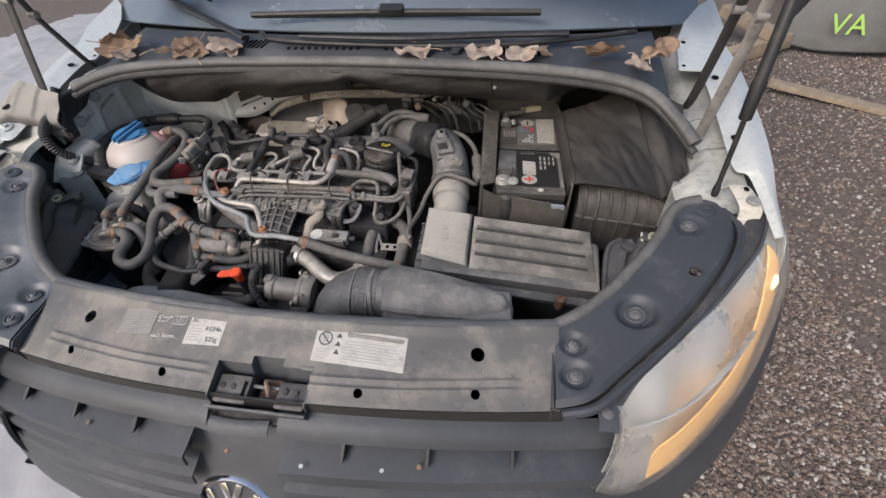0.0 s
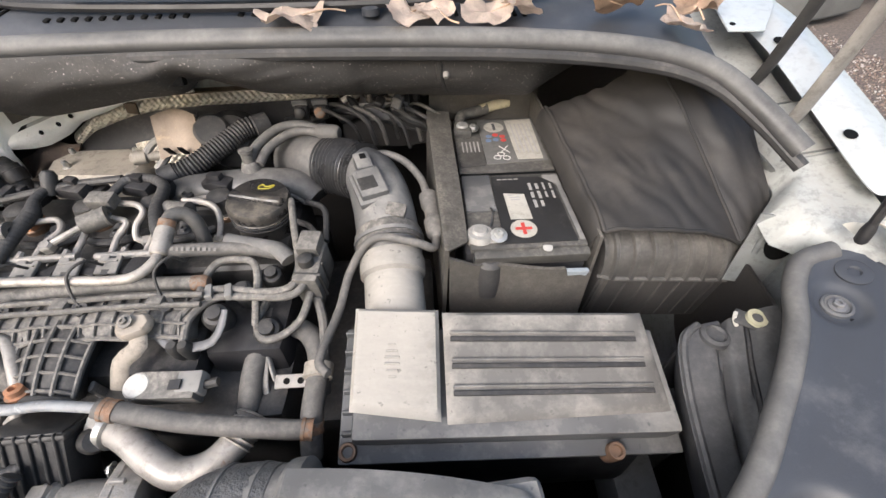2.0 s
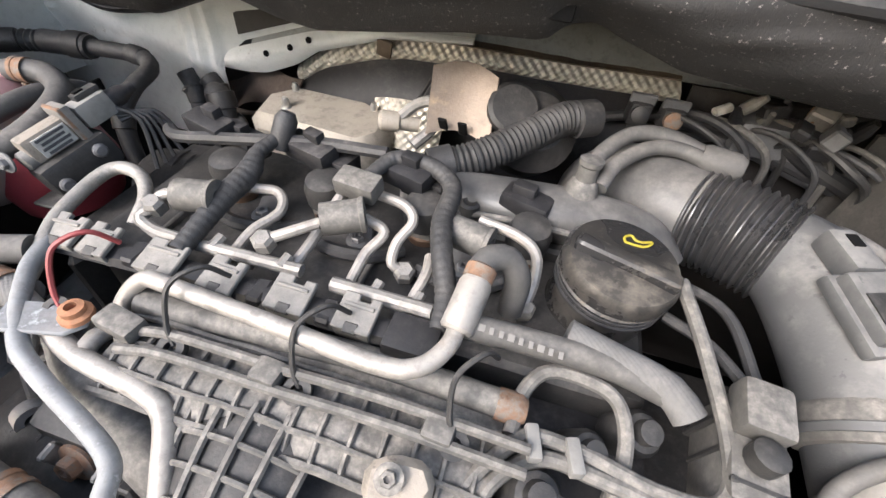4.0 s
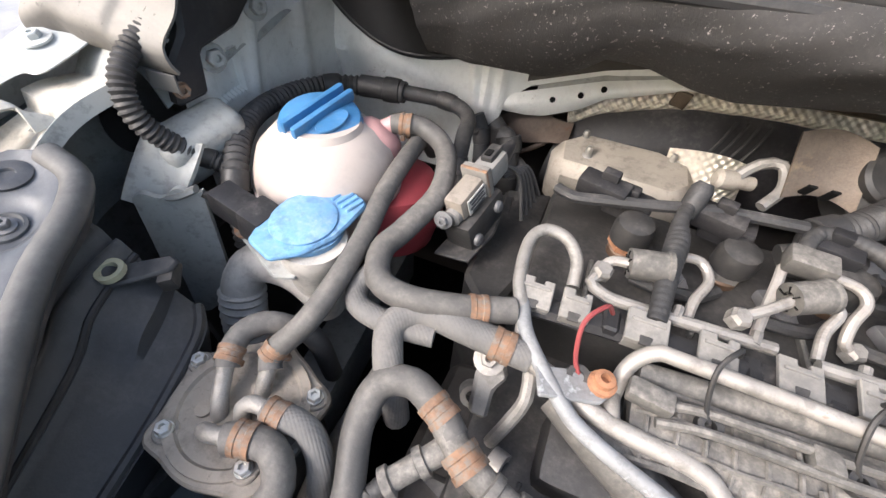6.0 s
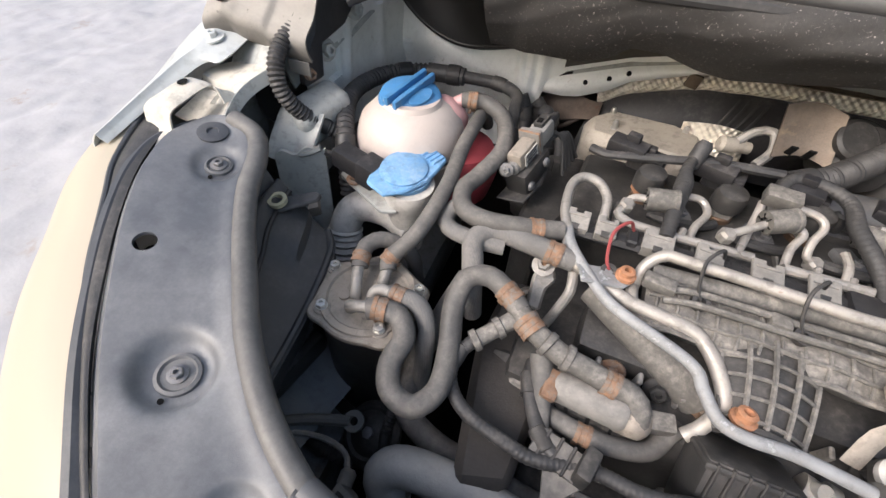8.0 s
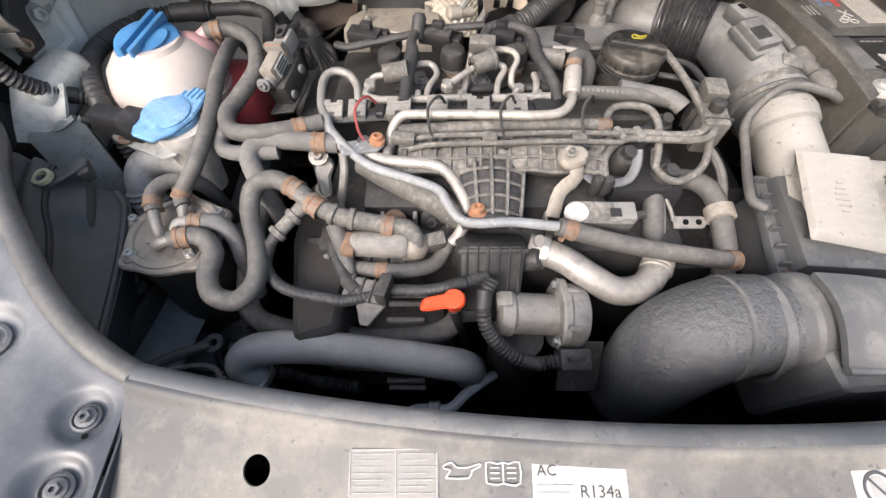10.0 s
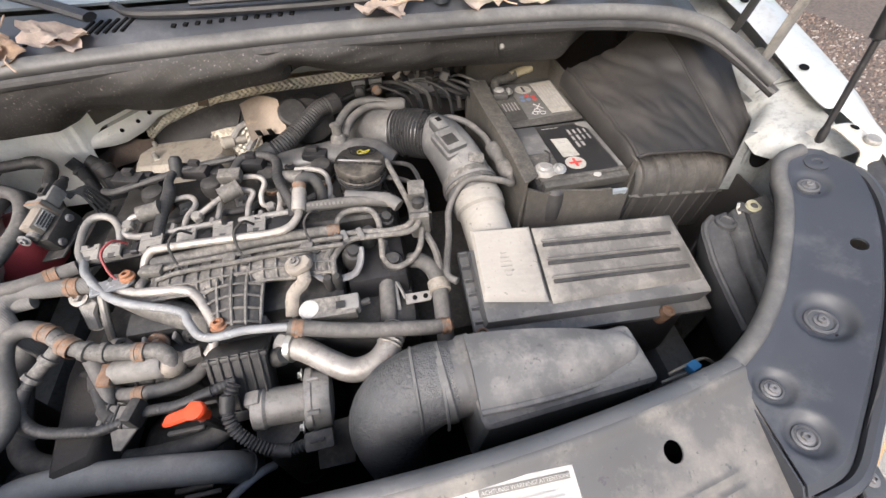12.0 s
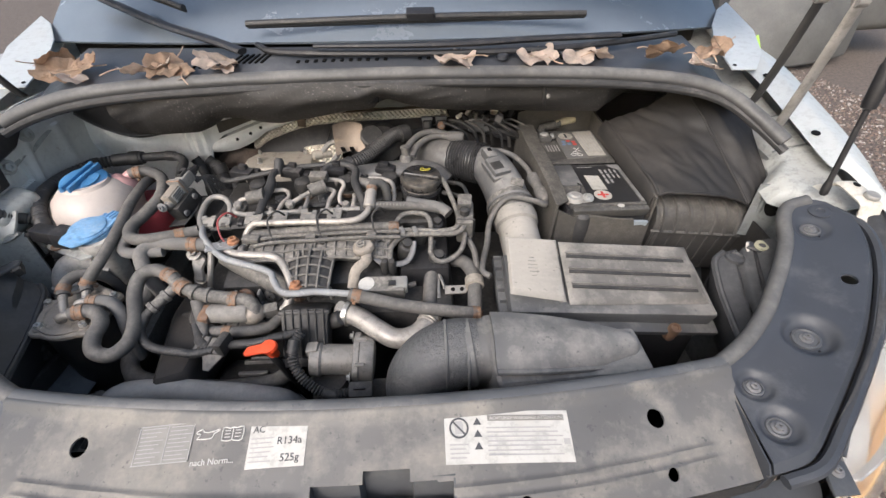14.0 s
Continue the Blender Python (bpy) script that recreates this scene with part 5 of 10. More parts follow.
def build_manifold():
    # intake manifold: a moulded body with fine ribs that narrows to a curved neck
    def top(u, v):
        x = -0.245 + 0.25 * u
        swell = 0.004 * math.sin(math.pi * 4 * u) ** 2 * min(1, 2 * v)
        return Vector((x, 0.384 - 0.066 * v, 0.916 - 0.006 * v - 0.05 * max(0, v - 0.7) ** 1.2 + 0.004 * math.sin(math.pi * u) + swell))
    body = part("intake_manifold", sheet(top, 60, 18, 0.022), M_ENGPL, engine, "dusty ribbed plastic intake manifold")
    for k in range(14):
        u = 0.04 + 0.071 * k
        part("rib", tube([tuple(top(u, v) + Vector((0, 0, 0.0022))) for v in (0.3, 0.5, 0.75, 0.98)], 0.0017, 6), M_ENGPL, body)
    for v, r in ((0.28, 0.0024), (0.55, 0.002), (0.8, 0.002), (0.99, 0.0028)):
        part("long_rib", tube([tuple(top(u, v) + Vector((0, 0, 0.003))) for u in np.linspace(0.01, 0.99, 12)], r, 6), M_ENGPL, body)
    def neck_top(u, v):
        w = 0.086 - 0.018 * v
        x = -0.134 + (u - 0.5) * w
        arch = 1 - (2 * u - 1) ** 2
        return Vector((x, 0.338 - 0.076 * v, 0.904 - 0.006 * v - 0.022 * v * v + 0.012 * arch))
    neck = part("manifold_neck", sheet(neck_top, 24, 24, 0.05), M_BLACKD, engine, "dusty black ribbed manifold neck")
    for k in range(5):
        part("rib", tube([tuple(neck_top(0.02 + 0.24 * k, j / 6) + Vector((0, 0, 0.003))) for j in range(7)], 0.0024, 6), M_ENGPL, neck)
    for k in range(5):
        part("cross_rib", tube([tuple(neck_top(j / 8, 0.08 + k * 0.21) + Vector((0, 0, 0.0025))) for j in range(9)], 0.0019, 6), M_ENGPL, neck)
    part("neck_collar", tube([tuple(neck_top(j / 10, 1.0) + Vector((0, -0.002, 0.001))) for j in range(11)], 0.006, 10), M_BLACKD, neck)
    m = pose(-0.136, 0.226, 0.83, -34, 3, 3)
    low = part("manifold_foot", block((0.07, 0.046, 0.085), m, 0.007, taper=(1.08, 1.1)), M_BLACKD, engine)
    for k in range(6):
        part("rib", block((0.0026, 0.008, 0.078), m @ pose(-0.03 + 0.012 * k, -0.024, 0.002), 0.0008, 1), M_BLACKD, low)
    part("foot_rim", block((0.08, 0.054, 0.007), m @ pose(0, 0, 0.036), 0.003), M_BLACKD, low)
    part("foot_pack", block((0.076, 0.05, 0.016), m @ pose(0, -0.002, -0.045), 0.004), M_BLACK, low)
    part("foot_actuator", lathe([(0.013, -0.02), (0.014, 0.012), (0.011, 0.018), (0, 0.019)], aim((-0.09, 0.236, 0.842), (0.7, -0.3, 0.6)), 18), M_BLACKD, low)
    part("actuator_cap", lathe([(0.007, 0), (0.007, 0.008), (0, 0.009)], aim((-0.08, 0.25, 0.86), (0.2, -0.5, 0.8)), 14), M_LABELG, low)
    # thin rails and clips lying on the manifold
    for dy, dz in ((0.0, 0.0), (-0.012, -0.003)):
        part("loom_bar", tube([(-0.232, 0.352 + dy, 0.924 + dz), (-0.2, 0.356 + dy, 0.928 + dz), (-0.128, 0.357 + dy, 0.929 + dz), (-0.058, 0.359 + dy, 0.93 + dz), (0.02, 0.358 + dy, 0.929 + dz)], 0.0034, 8), M_ENGPL, engine)
    for x in (-0.238, -0.135, -0.03):
        part("bar_clip", block((0.03 if x < -0.2 else 0.018, 0.016, 0.011), pose(x, 0.353, 0.927, 0, 0, -8 if x < -0.2 else -3), 0.003), M_ENGPL, engine)
    # fuel rail
    rail = part("fuel_rail", tube([(-0.245, 0.374, 0.92), (-0.151, 0.379, 0.922), (-0.077, 0.383, 0.923), (0.008, 0.382, 0.922)], 0.0088, 14), M_ENGPL, engine, "dirty steel fuel rail")
    part("rail_end", lathe([(0.0098, 0), (0.0098, 0.014), (0.007, 0.018), (0, 0.018)], aim((-0.002, 0.382, 0.922), (1, 0, 0)), 12), M_RUST, rail)


build_manifold()


def build_injection():
    # wiring duct with clip-on connector covers
    duct = part("wiring_duct", tube([(-0.345, 0.399, 0.921), (-0.24, 0.402, 0.925), (-0.146, 0.402, 0.927), (-0.06, 0.401, 0.929)], 0.0105, 8, flat=0.75), M_BLACK, engine, "black wiring duct with grey clips")
    for x, w in ((-0.33, 0.028), (-0.298, 0.022), (-0.246, 0.03), (-0.198, 0.026), (-0.147, 0.028), (-0.1, 0.026)):
        m = pose(x, 0.402, 0.932 + 0.025 * (x + 0.33), 14, 0, random.uniform(-4, 4))
        h = w / 2
        c = part("duct_clip", slab([(-h, -0.013), (-0.004, -0.013), (-0.004, -0.008), (0.003, -0.008), (0.003, -0.013), (h, -0.013), (h, 0.012), (0.006, 0.012), (0.006, 0.008), (-0.002, 0.008), (-0.002, 0.013), (-h, 0.013)], 0.0045, m, 0.0008), M_CLIP, duct)
        part("clip_tongue", block((0.009, 0.007, 0.003), m @ pose(0.0, -0.0105, 0.003, 15), 0.0006, 1), M_BLACKD, c)
        part("clip_rib", block((w * 0.8, 0.0025, 0.002), m @ pose(0, 0.004, 0.005), 0.0005, 1), M_CLIP, c)
        part("clip_wall", block((w * 0.94, 0.0022, 0.012), m @ pose(0, -0.012, -0.005), 0.0005, 1), M_CLIP, c)
    for x in (-0.27, -0.172, -0.122, -0.075):
        part("duct_bridge", block((0.012, 0.02, 0.012), pose(x, 0.402, 0.928), 0.002, 1), M_BLACK, duct)
    part("duct_end", block((0.034, 0.028, 0.022), pose(-0.062, 0.399, 0.93), 0.004), M_BLACK, duct)
    # glow plug wires looping over the pipe to their rings
    for x, col in ((-0.285, M_REDW), (-0.2, M_BLACKD), (-0.115, M_BLACKD), (-0.02, M_BLACKD)):
        w = part("sensor_wire", tube([(x + 0.012, 0.398, 0.944), (x + 0.004, 0.388, 0.96), (x - 0.008, 0.372, 0.955), (x - 0.006, 0.358, 0.935), (x, 0.352, 0.924)], 0.0018, 7, 0.004), col, engine)
        part("wire_ring", lathe([(0.004, -0.003), (0.0085, -0.003), (0.0085, 0.003), (0.004, 0.003)], aim((x, 0.35, 0.923), (0.1, -0.4, 1)), 16), M_BLACKD, w)
    # bare steel crossover pipe with its brazed fitting
    silver = part("crossover_pipe", tube([(-0.257, 0.353, 0.905), (-0.253, 0.372, 0.925), (-0.24, 0.3805, 0.9385), (-0.22, 0.38, 0.941), (-0.145, 0.375, 0.944), (-0.075, 0.369, 0.947), (-0.05, 0.374, 0.949), (-0.038, 0.39, 0.952), (-0.036, 0.403, 0.955)], 0.0057, 16, 0.004), M_PIPE, engine, "bare steel pipe across the engine")
    part("pipe_fitting", lathe([(0.009, 0), (0.0105, 0.002), (0.0105, 0.03), (0.009, 0.034), (0.009, 0.037), (0, 0.038)], aim((-0.0365, 0.401, 0.953), (0.12, 0.85, 0.45)), 16), M_PIPE, silver)
    part("fitting_cap", lathe([(0.0098, 0), (0.0098, 0.008), (0.007, 0.010), (0, 0.010)], aim((-0.0325, 0.431, 0.969), (0.12, 0.85, 0.45)), 14), M_RUST, silver)
    part("fitting_hose", tube([(-0.033, 0.43, 0.968), (-0.03, 0.444, 0.974), (-0.018, 0.452, 0.972), (-0.008, 0.45, 0.958), (-0.007, 0.446, 0.93)], 0.0088, 12, 0.004), M_HOSE, silver)
    hosep = part("printed_fuel_hose", tube([(-0.033, 0.409, 0.95), (0.006, 0.414, 0.946), (0.056, 0.418, 0.94), (0.094, 0.415, 0.933)], 0.0085, 12), M_HOSE, engine, "grey fuel hose with worn white print")
    for k in range(9):
        x = -0.022 + 0.006 * k
        part("print_bar", block((0.0026 + 0.0014 * (k % 3 == 0), 0.0042, 0.0005), pose(x, 0.4065, 0.9565 - 0.09 * (x + 0.022), 25), 0), M_PRINT, hosep, smooth=0)
    part("braided_cover", tube([(0.03, 0.43, 0.943), (0.06, 0.424, 0.94), (0.094, 0.417, 0.936), (0.108, 0.405, 0.93)], 0.0105, 12), M_BRAID, engine)
    # return line behind the duct, in two lengths
    ret = part("return_line", tube([(-0.285, 0.439, 0.94), (-0.291, 0.431, 0.936), (-0.281, 0.426, 0.932), (-0.256, 0.424, 0.931), (-0.155, 0.427, 0.932)], 0.005, 10, 0.005), M_ALU, engine)
    part("return_line_end", tube([(-0.129, 0.423, 0.933), (-0.056, 0.421, 0.937)], 0.0055, 10), M_ALU, ret)
    for x in (-0.225, -0.17, -0.1, -0.07):
        part("line_stub", tube([(x, 0.424, 0.933), (x + 0.002, 0.434, 0.936)], 0.004, 8), M_ALU, ret)
    # the arched pipe at the left
    part("arched_pipe", tube([(-0.328, 0.36, 0.918), (-0.333, 0.382, 0.928), (-0.344, 0.408, 0.935), (-0.347, 0.448, 0.942), (-0.337, 0.464, 0.946), (-0.318, 0.464, 0.943), (-0.305, 0.45, 0.935), (-0.302, 0.43, 0.924)], 0.0055, 12, 0.004), M_ALU, engine, "arched dull metal pipe")
    # injectors
    for k, x in enumerate((-0.265, -0.178, -0.092, -0.006)):
        y = 0.508 + 0.004 * k
        inj = part("injector", lathe([(0.02, -0.05), (0.019, -0.01), (0.0145, -0.006), (0.0145, 0.006), (0.0125, 0.008), (0.0125, 0.018)], pose(x, y, 0.912, 6, 0, 0), 18), M_BRONZE, engine, "injector with a round black cap")
        part("injector_nut", lathe([(0.0165, 0.0), (0.0165, 0.006), (0.0145, 0.0075)], pose(x, y, 0.921, 6), 6), M_ORUST if k == 0 else M_ALU, inj, "copper coloured nut" if k == 0 else "")
        part("injector_cap", lathe([(0.0145, 0.012), (0.0175, 0.015), (0.018, 0.028), (0.0155, 0.036), (0.008, 0.039), (0, 0.0395)], pose(x, y, 0.915, 6, 0, 0), 22), M_BLACKD, inj)
        part("injector_plug", block((0.042, 0.026, 0.022), pose(x - 0.008, y + 0.028, 0.945, 0, 0, -14), 0.004), M_BLACK, inj)
        part("plug_latch", block((0.02, 0.012, 0.012), pose(x - 0.012, y + 0.03, 0.958, 0, 0, -14), 0.003), M_BLACK, inj)
    # high pressure pipes
    for pts in (
        [(-0.129, 0.502, 0.955), (-0.102, 0.495, 0.956), (-0.093, 0.486, 0.95), (-0.1, 0.471, 0.94), (-0.1, 0.46, 0.928), (-0.09, 0.461, 0.923)],
        [(-0.045, 0.502, 0.955), (-0.016, 0.496, 0.955), (0.001, 0.487, 0.95), (0.005, 0.475, 0.935), (0.003, 0.461, 0.922)],
        [(-0.128, 0.477, 0.95), (-0.111, 0.473, 0.945), (-0.119, 0.456, 0.935), (-0.122, 0.436, 0.925)],
        [(-0.231, 0.482, 0.945), (-0.209, 0.488, 0.942), (-0.2, 0.474, 0.936), (-0.21, 0.451, 0.932), (-0.214, 0.432, 0.926)],
        [(-0.153, 0.495, 0.955), (-0.156, 0.48, 0.949), (-0.162, 0.452, 0.934), (-0.167, 0.43, 0.926)],
        [(-0.072, 0.466, 0.94), (-0.07, 0.45, 0.938), (-0.073, 0.43, 0.932)],
        [(-0.186, 0.433, 0.946), (-0.168, 0.445, 0.951), (-0.15, 0.459, 0.955)],
        [(-0.286, 0.443, 0.943), (-0.279, 0.449, 0.948), (-0.262, 0.45, 0.95)],
    ):
        p = part("injection_pipe", tube(pts, 0.0042, 10, 0.003), M_PIPE, engine, "bent steel injection pipe")
    for q in ((-0.09, 0.461, 0.92), (0.003, 0.46, 0.918), (-0.285, 0.441, 0.94), (-0.186, 0.433, 0.944)):
        part("pipe_nut", lathe([(0.0085, -0.004), (0.0085, 0.005), (0.006, 0.008), (0.004, 0.008)], aim(q, (0.1, -0.3, 1)), 6), M_ALU, engine)
    for q, d in (((-0.255, 0.452, 0.951), (1, 0.15, 0.1)), ((-0.142, 0.465, 0.956), (1, 0.5, 0.1)), ((-0.05, 0.487, 0.95), (1, -0.2, 0.0))):
        t = part("return_connector", lathe([(0.006, -0.014), (0.0125, -0.013), (0.0125, 0.014), (0.0135, 0.015), (0.0135, 0.018), (0.006, 0.019)], aim(q, d), 18), M_ENGPL, engine, "dusty plastic return connector")
        for k in range(6):
            a = aim(q, d, k * 60)
            part("connector_slot", block((0.006, 0.001, 0.002), a @ pose(0.007, 0, -0.0135), 0), M_SHADE, t, smooth=0)
    part("tan_clip", block((0.034, 0.02, 0.016), pose(-0.14, 0.494, 0.966, 10, 0, -6), 0.003), M_ENGPL, engine)
    # leak-off hoses and clamps that lie low between the injectors
    for x in (-0.235, -0.15, -0.062):
        part("leak_hose", tube([(x - 0.02, 0.47, 0.918), (x, 0.462, 0.922), (x + 0.03, 0.468, 0.92), (x + 0.05, 0.485, 0.918)], 0.0058, 8), M_RUBBER, engine)
        part("injector_clamp", block((0.02, 0.036, 0.012), pose(x + 0.012, 0.488, 0.916, 0, 0, 20), 0.004), M_DULL, engine)
        bolt((x + 0.014, 0.478, 0.922), (0, 0, 1), 0.005, engine, M_DULL)
    for k in range(5):
        part("cover_rib", block((0.004, 0.05, 0.008), pose(-0.29 + 0.085 * k, 0.455, 0.912), 0.001, 1), M_ENGPL, engine)
    # taped wiring over the injectors
    part("taped_loom", tube([(-0.228, 0.528, 0.967), (-0.234, 0.506, 0.963), (-0.233, 0.488, 0.955), (-0.237, 0.453, 0.948), (-0.24, 0.41, 0.937)], [0.006, 0.0065, 0.0095, 0.0085, 0.007], 16, 0.004, 0.00025, 0.006), M_RUBBER, engine, "taped black wiring loom")
    part("taped_loom", tube([(-0.14, 0.512, 0.962), (-0.126, 0.536, 0.968), (-0.096, 0.537, 0.968), (-0.073, 0.52, 0.965), (-0.07, 0.484, 0.96), (-0.061, 0.455, 0.955), (-0.05, 0.43, 0.945), (-0.048, 0.408, 0.938)], [0.006, 0.0065, 0.007, 0.0075, 0.008, 0.0078, 0.0075, 0.0065], 16, 0.004, 0.00025, 0.006), M_RUBBER, engine)
    part("cross_loom", tube([(-0.34, 0.524, 0.95), (-0.323, 0.514, 0.952), (-0.29, 0.518, 0.956), (-0.25, 0.522, 0.962), (-0.2, 0.535, 0.965), (-0.135, 0.54, 0.968)], 0.0055, 8), M_RUBBER, engine)
    part("loom_boot", lathe([(0.008, -0.012), (0.0095, 0), (0.0095, 0.014), (0.006, 0.02), (0, 0.02)], aim((-0.226, 0.53, 0.968), (0.2, 0.5, 1)), 14), M_RUBBER, engine)
    for x in (-0.3, -0.202, -0.115):
        c = part("loom_connector", block((0.046, 0.022, 0.018), pose(x, 0.532, 0.958, 8, 0, -16), 0.003), M_BLACK, engine)
        part("connector_latch", block((0.016, 0.01, 0.01), pose(x + 0.003, 0.535, 0.971, 8, 0, -16), 0.002), M_BLACK, c)


build_injection()


def hose(name, pts, r, material, label, category="hose", group="engine bay hoses", clamps=(), ripple=0.0, pitch=0.008, n=12):
    h = thing(name, label, category, group)
    part("hose_body", tube(pts, r, n, 0.006, ripple, pitch), material, h)
    for k, d in clamps:
        q = np.array(pts[k])
        t = np.array(pts[min(k + 1, len(pts) - 1)]) - np.array(pts[max(k - 1, 0)])
        clamp(tuple(q), tuple(t), r if not isinstance(r, list) else r[k], h, d)
    if "loom" in name and not isinstance(r, list):
        for k in sorted({1, len(pts) - 2}):
            q, t = np.array(pts[k]), np.array(pts[min(k + 1, len(pts) - 1)]) - np.array(pts[k - 1])
            part("tape_wrap", lathe([(r, -0.011), (r * 1.16, -0.01), (r * 1.2, 0.001), (r * 1.14, 0.01), (r, 0.011)], aim(tuple(q), tuple(t)), 14), M_BLACKD, h)
    return h


def build_pipes():
    # water pipes at the front of the engine
    y = thing("water_pipe", "bare steel water pipe bracketed to the engine", "pipe", "metal pipes")
    part("pipe_body", tube([(-0.325, 0.354, 0.918), (-0.3, 0.346, 0.917), (-0.26, 0.332, 0.912), (-0.205, 0.326, 0.91), (-0.187, 0.319, 0.905), (-0.172, 0.298, 0.898), (-0.163, 0.277, 0.885), (-0.169, 0.264, 0.862), (-0.18, 0.255, 0.85)], 0.0068, 14, 0.004), M_PIPE, y)
    part("pipe_branch", tube([(-0.256, 0.331, 0.911), (-0.258, 0.345, 0.912), (-0.257, 0.356, 0.908)], 0.0062, 12), M_PIPE, y)
    b = thing("vacuum_pipe", "dull blue-grey metal pipe along the engine front", "pipe", "metal pipes")
    part("pipe_body", tube([(-0.336, 0.392, 0.93), (-0.325, 0.365, 0.927), (-0.292, 0.328, 0.921), (-0.266, 0.314, 0.914), (-0.2, 0.292, 0.906), (-0.186, 0.273, 0.901), (-0.172, 0.255, 0.895), (-0.152, 0.249, 0.894), (-0.113, 0.251, 0.894), (-0.062, 0.247, 0.891)], 0.0056, 14, 0.004), M_PIPEG, b)
    br = part("pipe_bracket", slab([(-0.03, -0.012), (0.012, -0.012), (0.022, -0.004), (0.018, 0.012), (-0.03, 0.01)], 0.004, pose(-0.283, 0.344, 0.921, 0, 6, 18), 0.001), M_PIPEG, b)
    part("bracket_nut", lathe([(0.0098, 0), (0.0098, 0.0035), (0.0072, 0.005), (0.0072, 0.009), (0.0035, 0.01), (0.0035, 0.005), (0, 0.005)], pose(-0.269, 0.35, 0.924), 14), M_ORUST, br, "orange rusty nut")
    part("bracket_nut", lathe([(0.0108, 0), (0.0108, 0.0035), (0.008, 0.005), (0.008, 0.0105), (0.0042, 0.012), (0.0035, 0.007), (0, 0.007)], pose(-0.151, 0.266, 0.89, -10), 14), M_ORUST, b, "orange rusty nut")
    hose("breather_hose", [(-0.062, 0.247, 0.891), (-0.05, 0.245, 0.888), (0.022, 0.235, 0.872), (0.112, 0.229, 0.857), (0.142, 0.229, 0.852)], 0.0105, M_HOSE, "grey rubber hose across the engine front", clamps=((1, 0.014), (4, 0.012)))
    e = thing("exhaust_gas_pipe", "bare metal bent exhaust gas pipe", "pipe", "metal pipes")
    part("pipe_body", tube([(-0.088, 0.252, 0.846), (-0.065, 0.243, 0.846), (-0.045, 0.232, 0.845), (-0.018, 0.213, 0.839), (0.01, 0.2, 0.832), (0.04, 0.205, 0.832), (0.06, 0.225, 0.834), (0.07, 0.245, 0.836)], 0.0165, 18, 0.006), M_PIPE, e)
    part("pipe_collar", lathe([(0.017, -0.005), (0.021, -0.004), (0.021, 0.004), (0.017, 0.005)], aim((-0.07, 0.245, 0.846), (1, -0.35, 0)), 22), M_STEEL, e)
    part("bellows", tube([(0.06, 0.225, 0.834), (0.068, 0.24, 0.836), (0.074, 0.256, 0.838)], 0.017, 16, 0.003, 0.002, 0.006), M_PIPE, e)
    hose("upright_hose", [(0.066, 0.262, 0.835), (0.069, 0.296, 0.857), (0.076, 0.345, 0.87), (0.08, 0.37, 0.87)], 0.0125, M_HOSE, "grey upright hose beside the engine")
    t = hose("water_hose", [(0.112, 0.352, 0.862), (0.128, 0.338, 0.871), (0.142, 0.317, 0.87), (0.146, 0.291, 0.862), (0.144, 0.262, 0.855), (0.142, 0.236, 0.842), (0.141, 0.215, 0.815)], 0.0125, M_HOSE, "dusty tan rubber water hose", clamps=((5, 0.012),))
    part("hose_cuff", lathe([(0.0125, -0.009), (0.0165, -0.008), (0.0165, 0.008), (0.0125, 0.009)], aim((0.146, 0.291, 0.862), (0.0, -1, -0.2)), 18), M_COVER, t)
    v = thing("vacuum_lines", "thin grey vacuum lines clipped together", "pipe", "metal pipes")
    for pts in (
        [(-0.013, 0.317, 0.9), (-0.008, 0.337, 0.91), (0.008, 0.359, 0.918), (0.022, 0.37, 0.921), (0.049, 0.369, 0.922), (0.089, 0.36, 0.925), (0.118, 0.362, 0.93), (0.124, 0.388, 0.936), (0.112, 0.44, 0.95), (0.1, 0.49, 0.957)],
        [(0.001, 0.314, 0.9), (0.004, 0.34, 0.91), (0.028, 0.36, 0.918), (0.063, 0.358, 0.921), (0.115, 0.352, 0.925), (0.133, 0.368, 0.931), (0.13, 0.41, 0.938)],
        [(0.009, 0.367, 0.92), (0.013, 0.395, 0.926), (0.028, 0.409, 0.931), (0.062, 0.405, 0.931), (0.073, 0.385, 0.925), (0.073, 0.359, 0.91), (0.071, 0.34, 0.89)],
        [(0.078, 0.371, 0.893), (0.072, 0.343, 0.89), (0.085, 0.32, 0.889), (0.108, 0.325, 0.89), (0.128, 0.342, 0.9), (0.138, 0.38, 0.92), (0.14, 0.42, 0.935)],
    ):
        part("line", tube(pts, 0.0046, 10, 0.004), M_ENGPL, v)
    for q in ((0.022, 0.365, 0.923), (0.045, 0.364, 0.924)):
        part("line_clip", block((0.008, 0.02, 0.009), pose(*q, 0, 0, 15), 0.002), M_LABELG, v)


build_pipes()


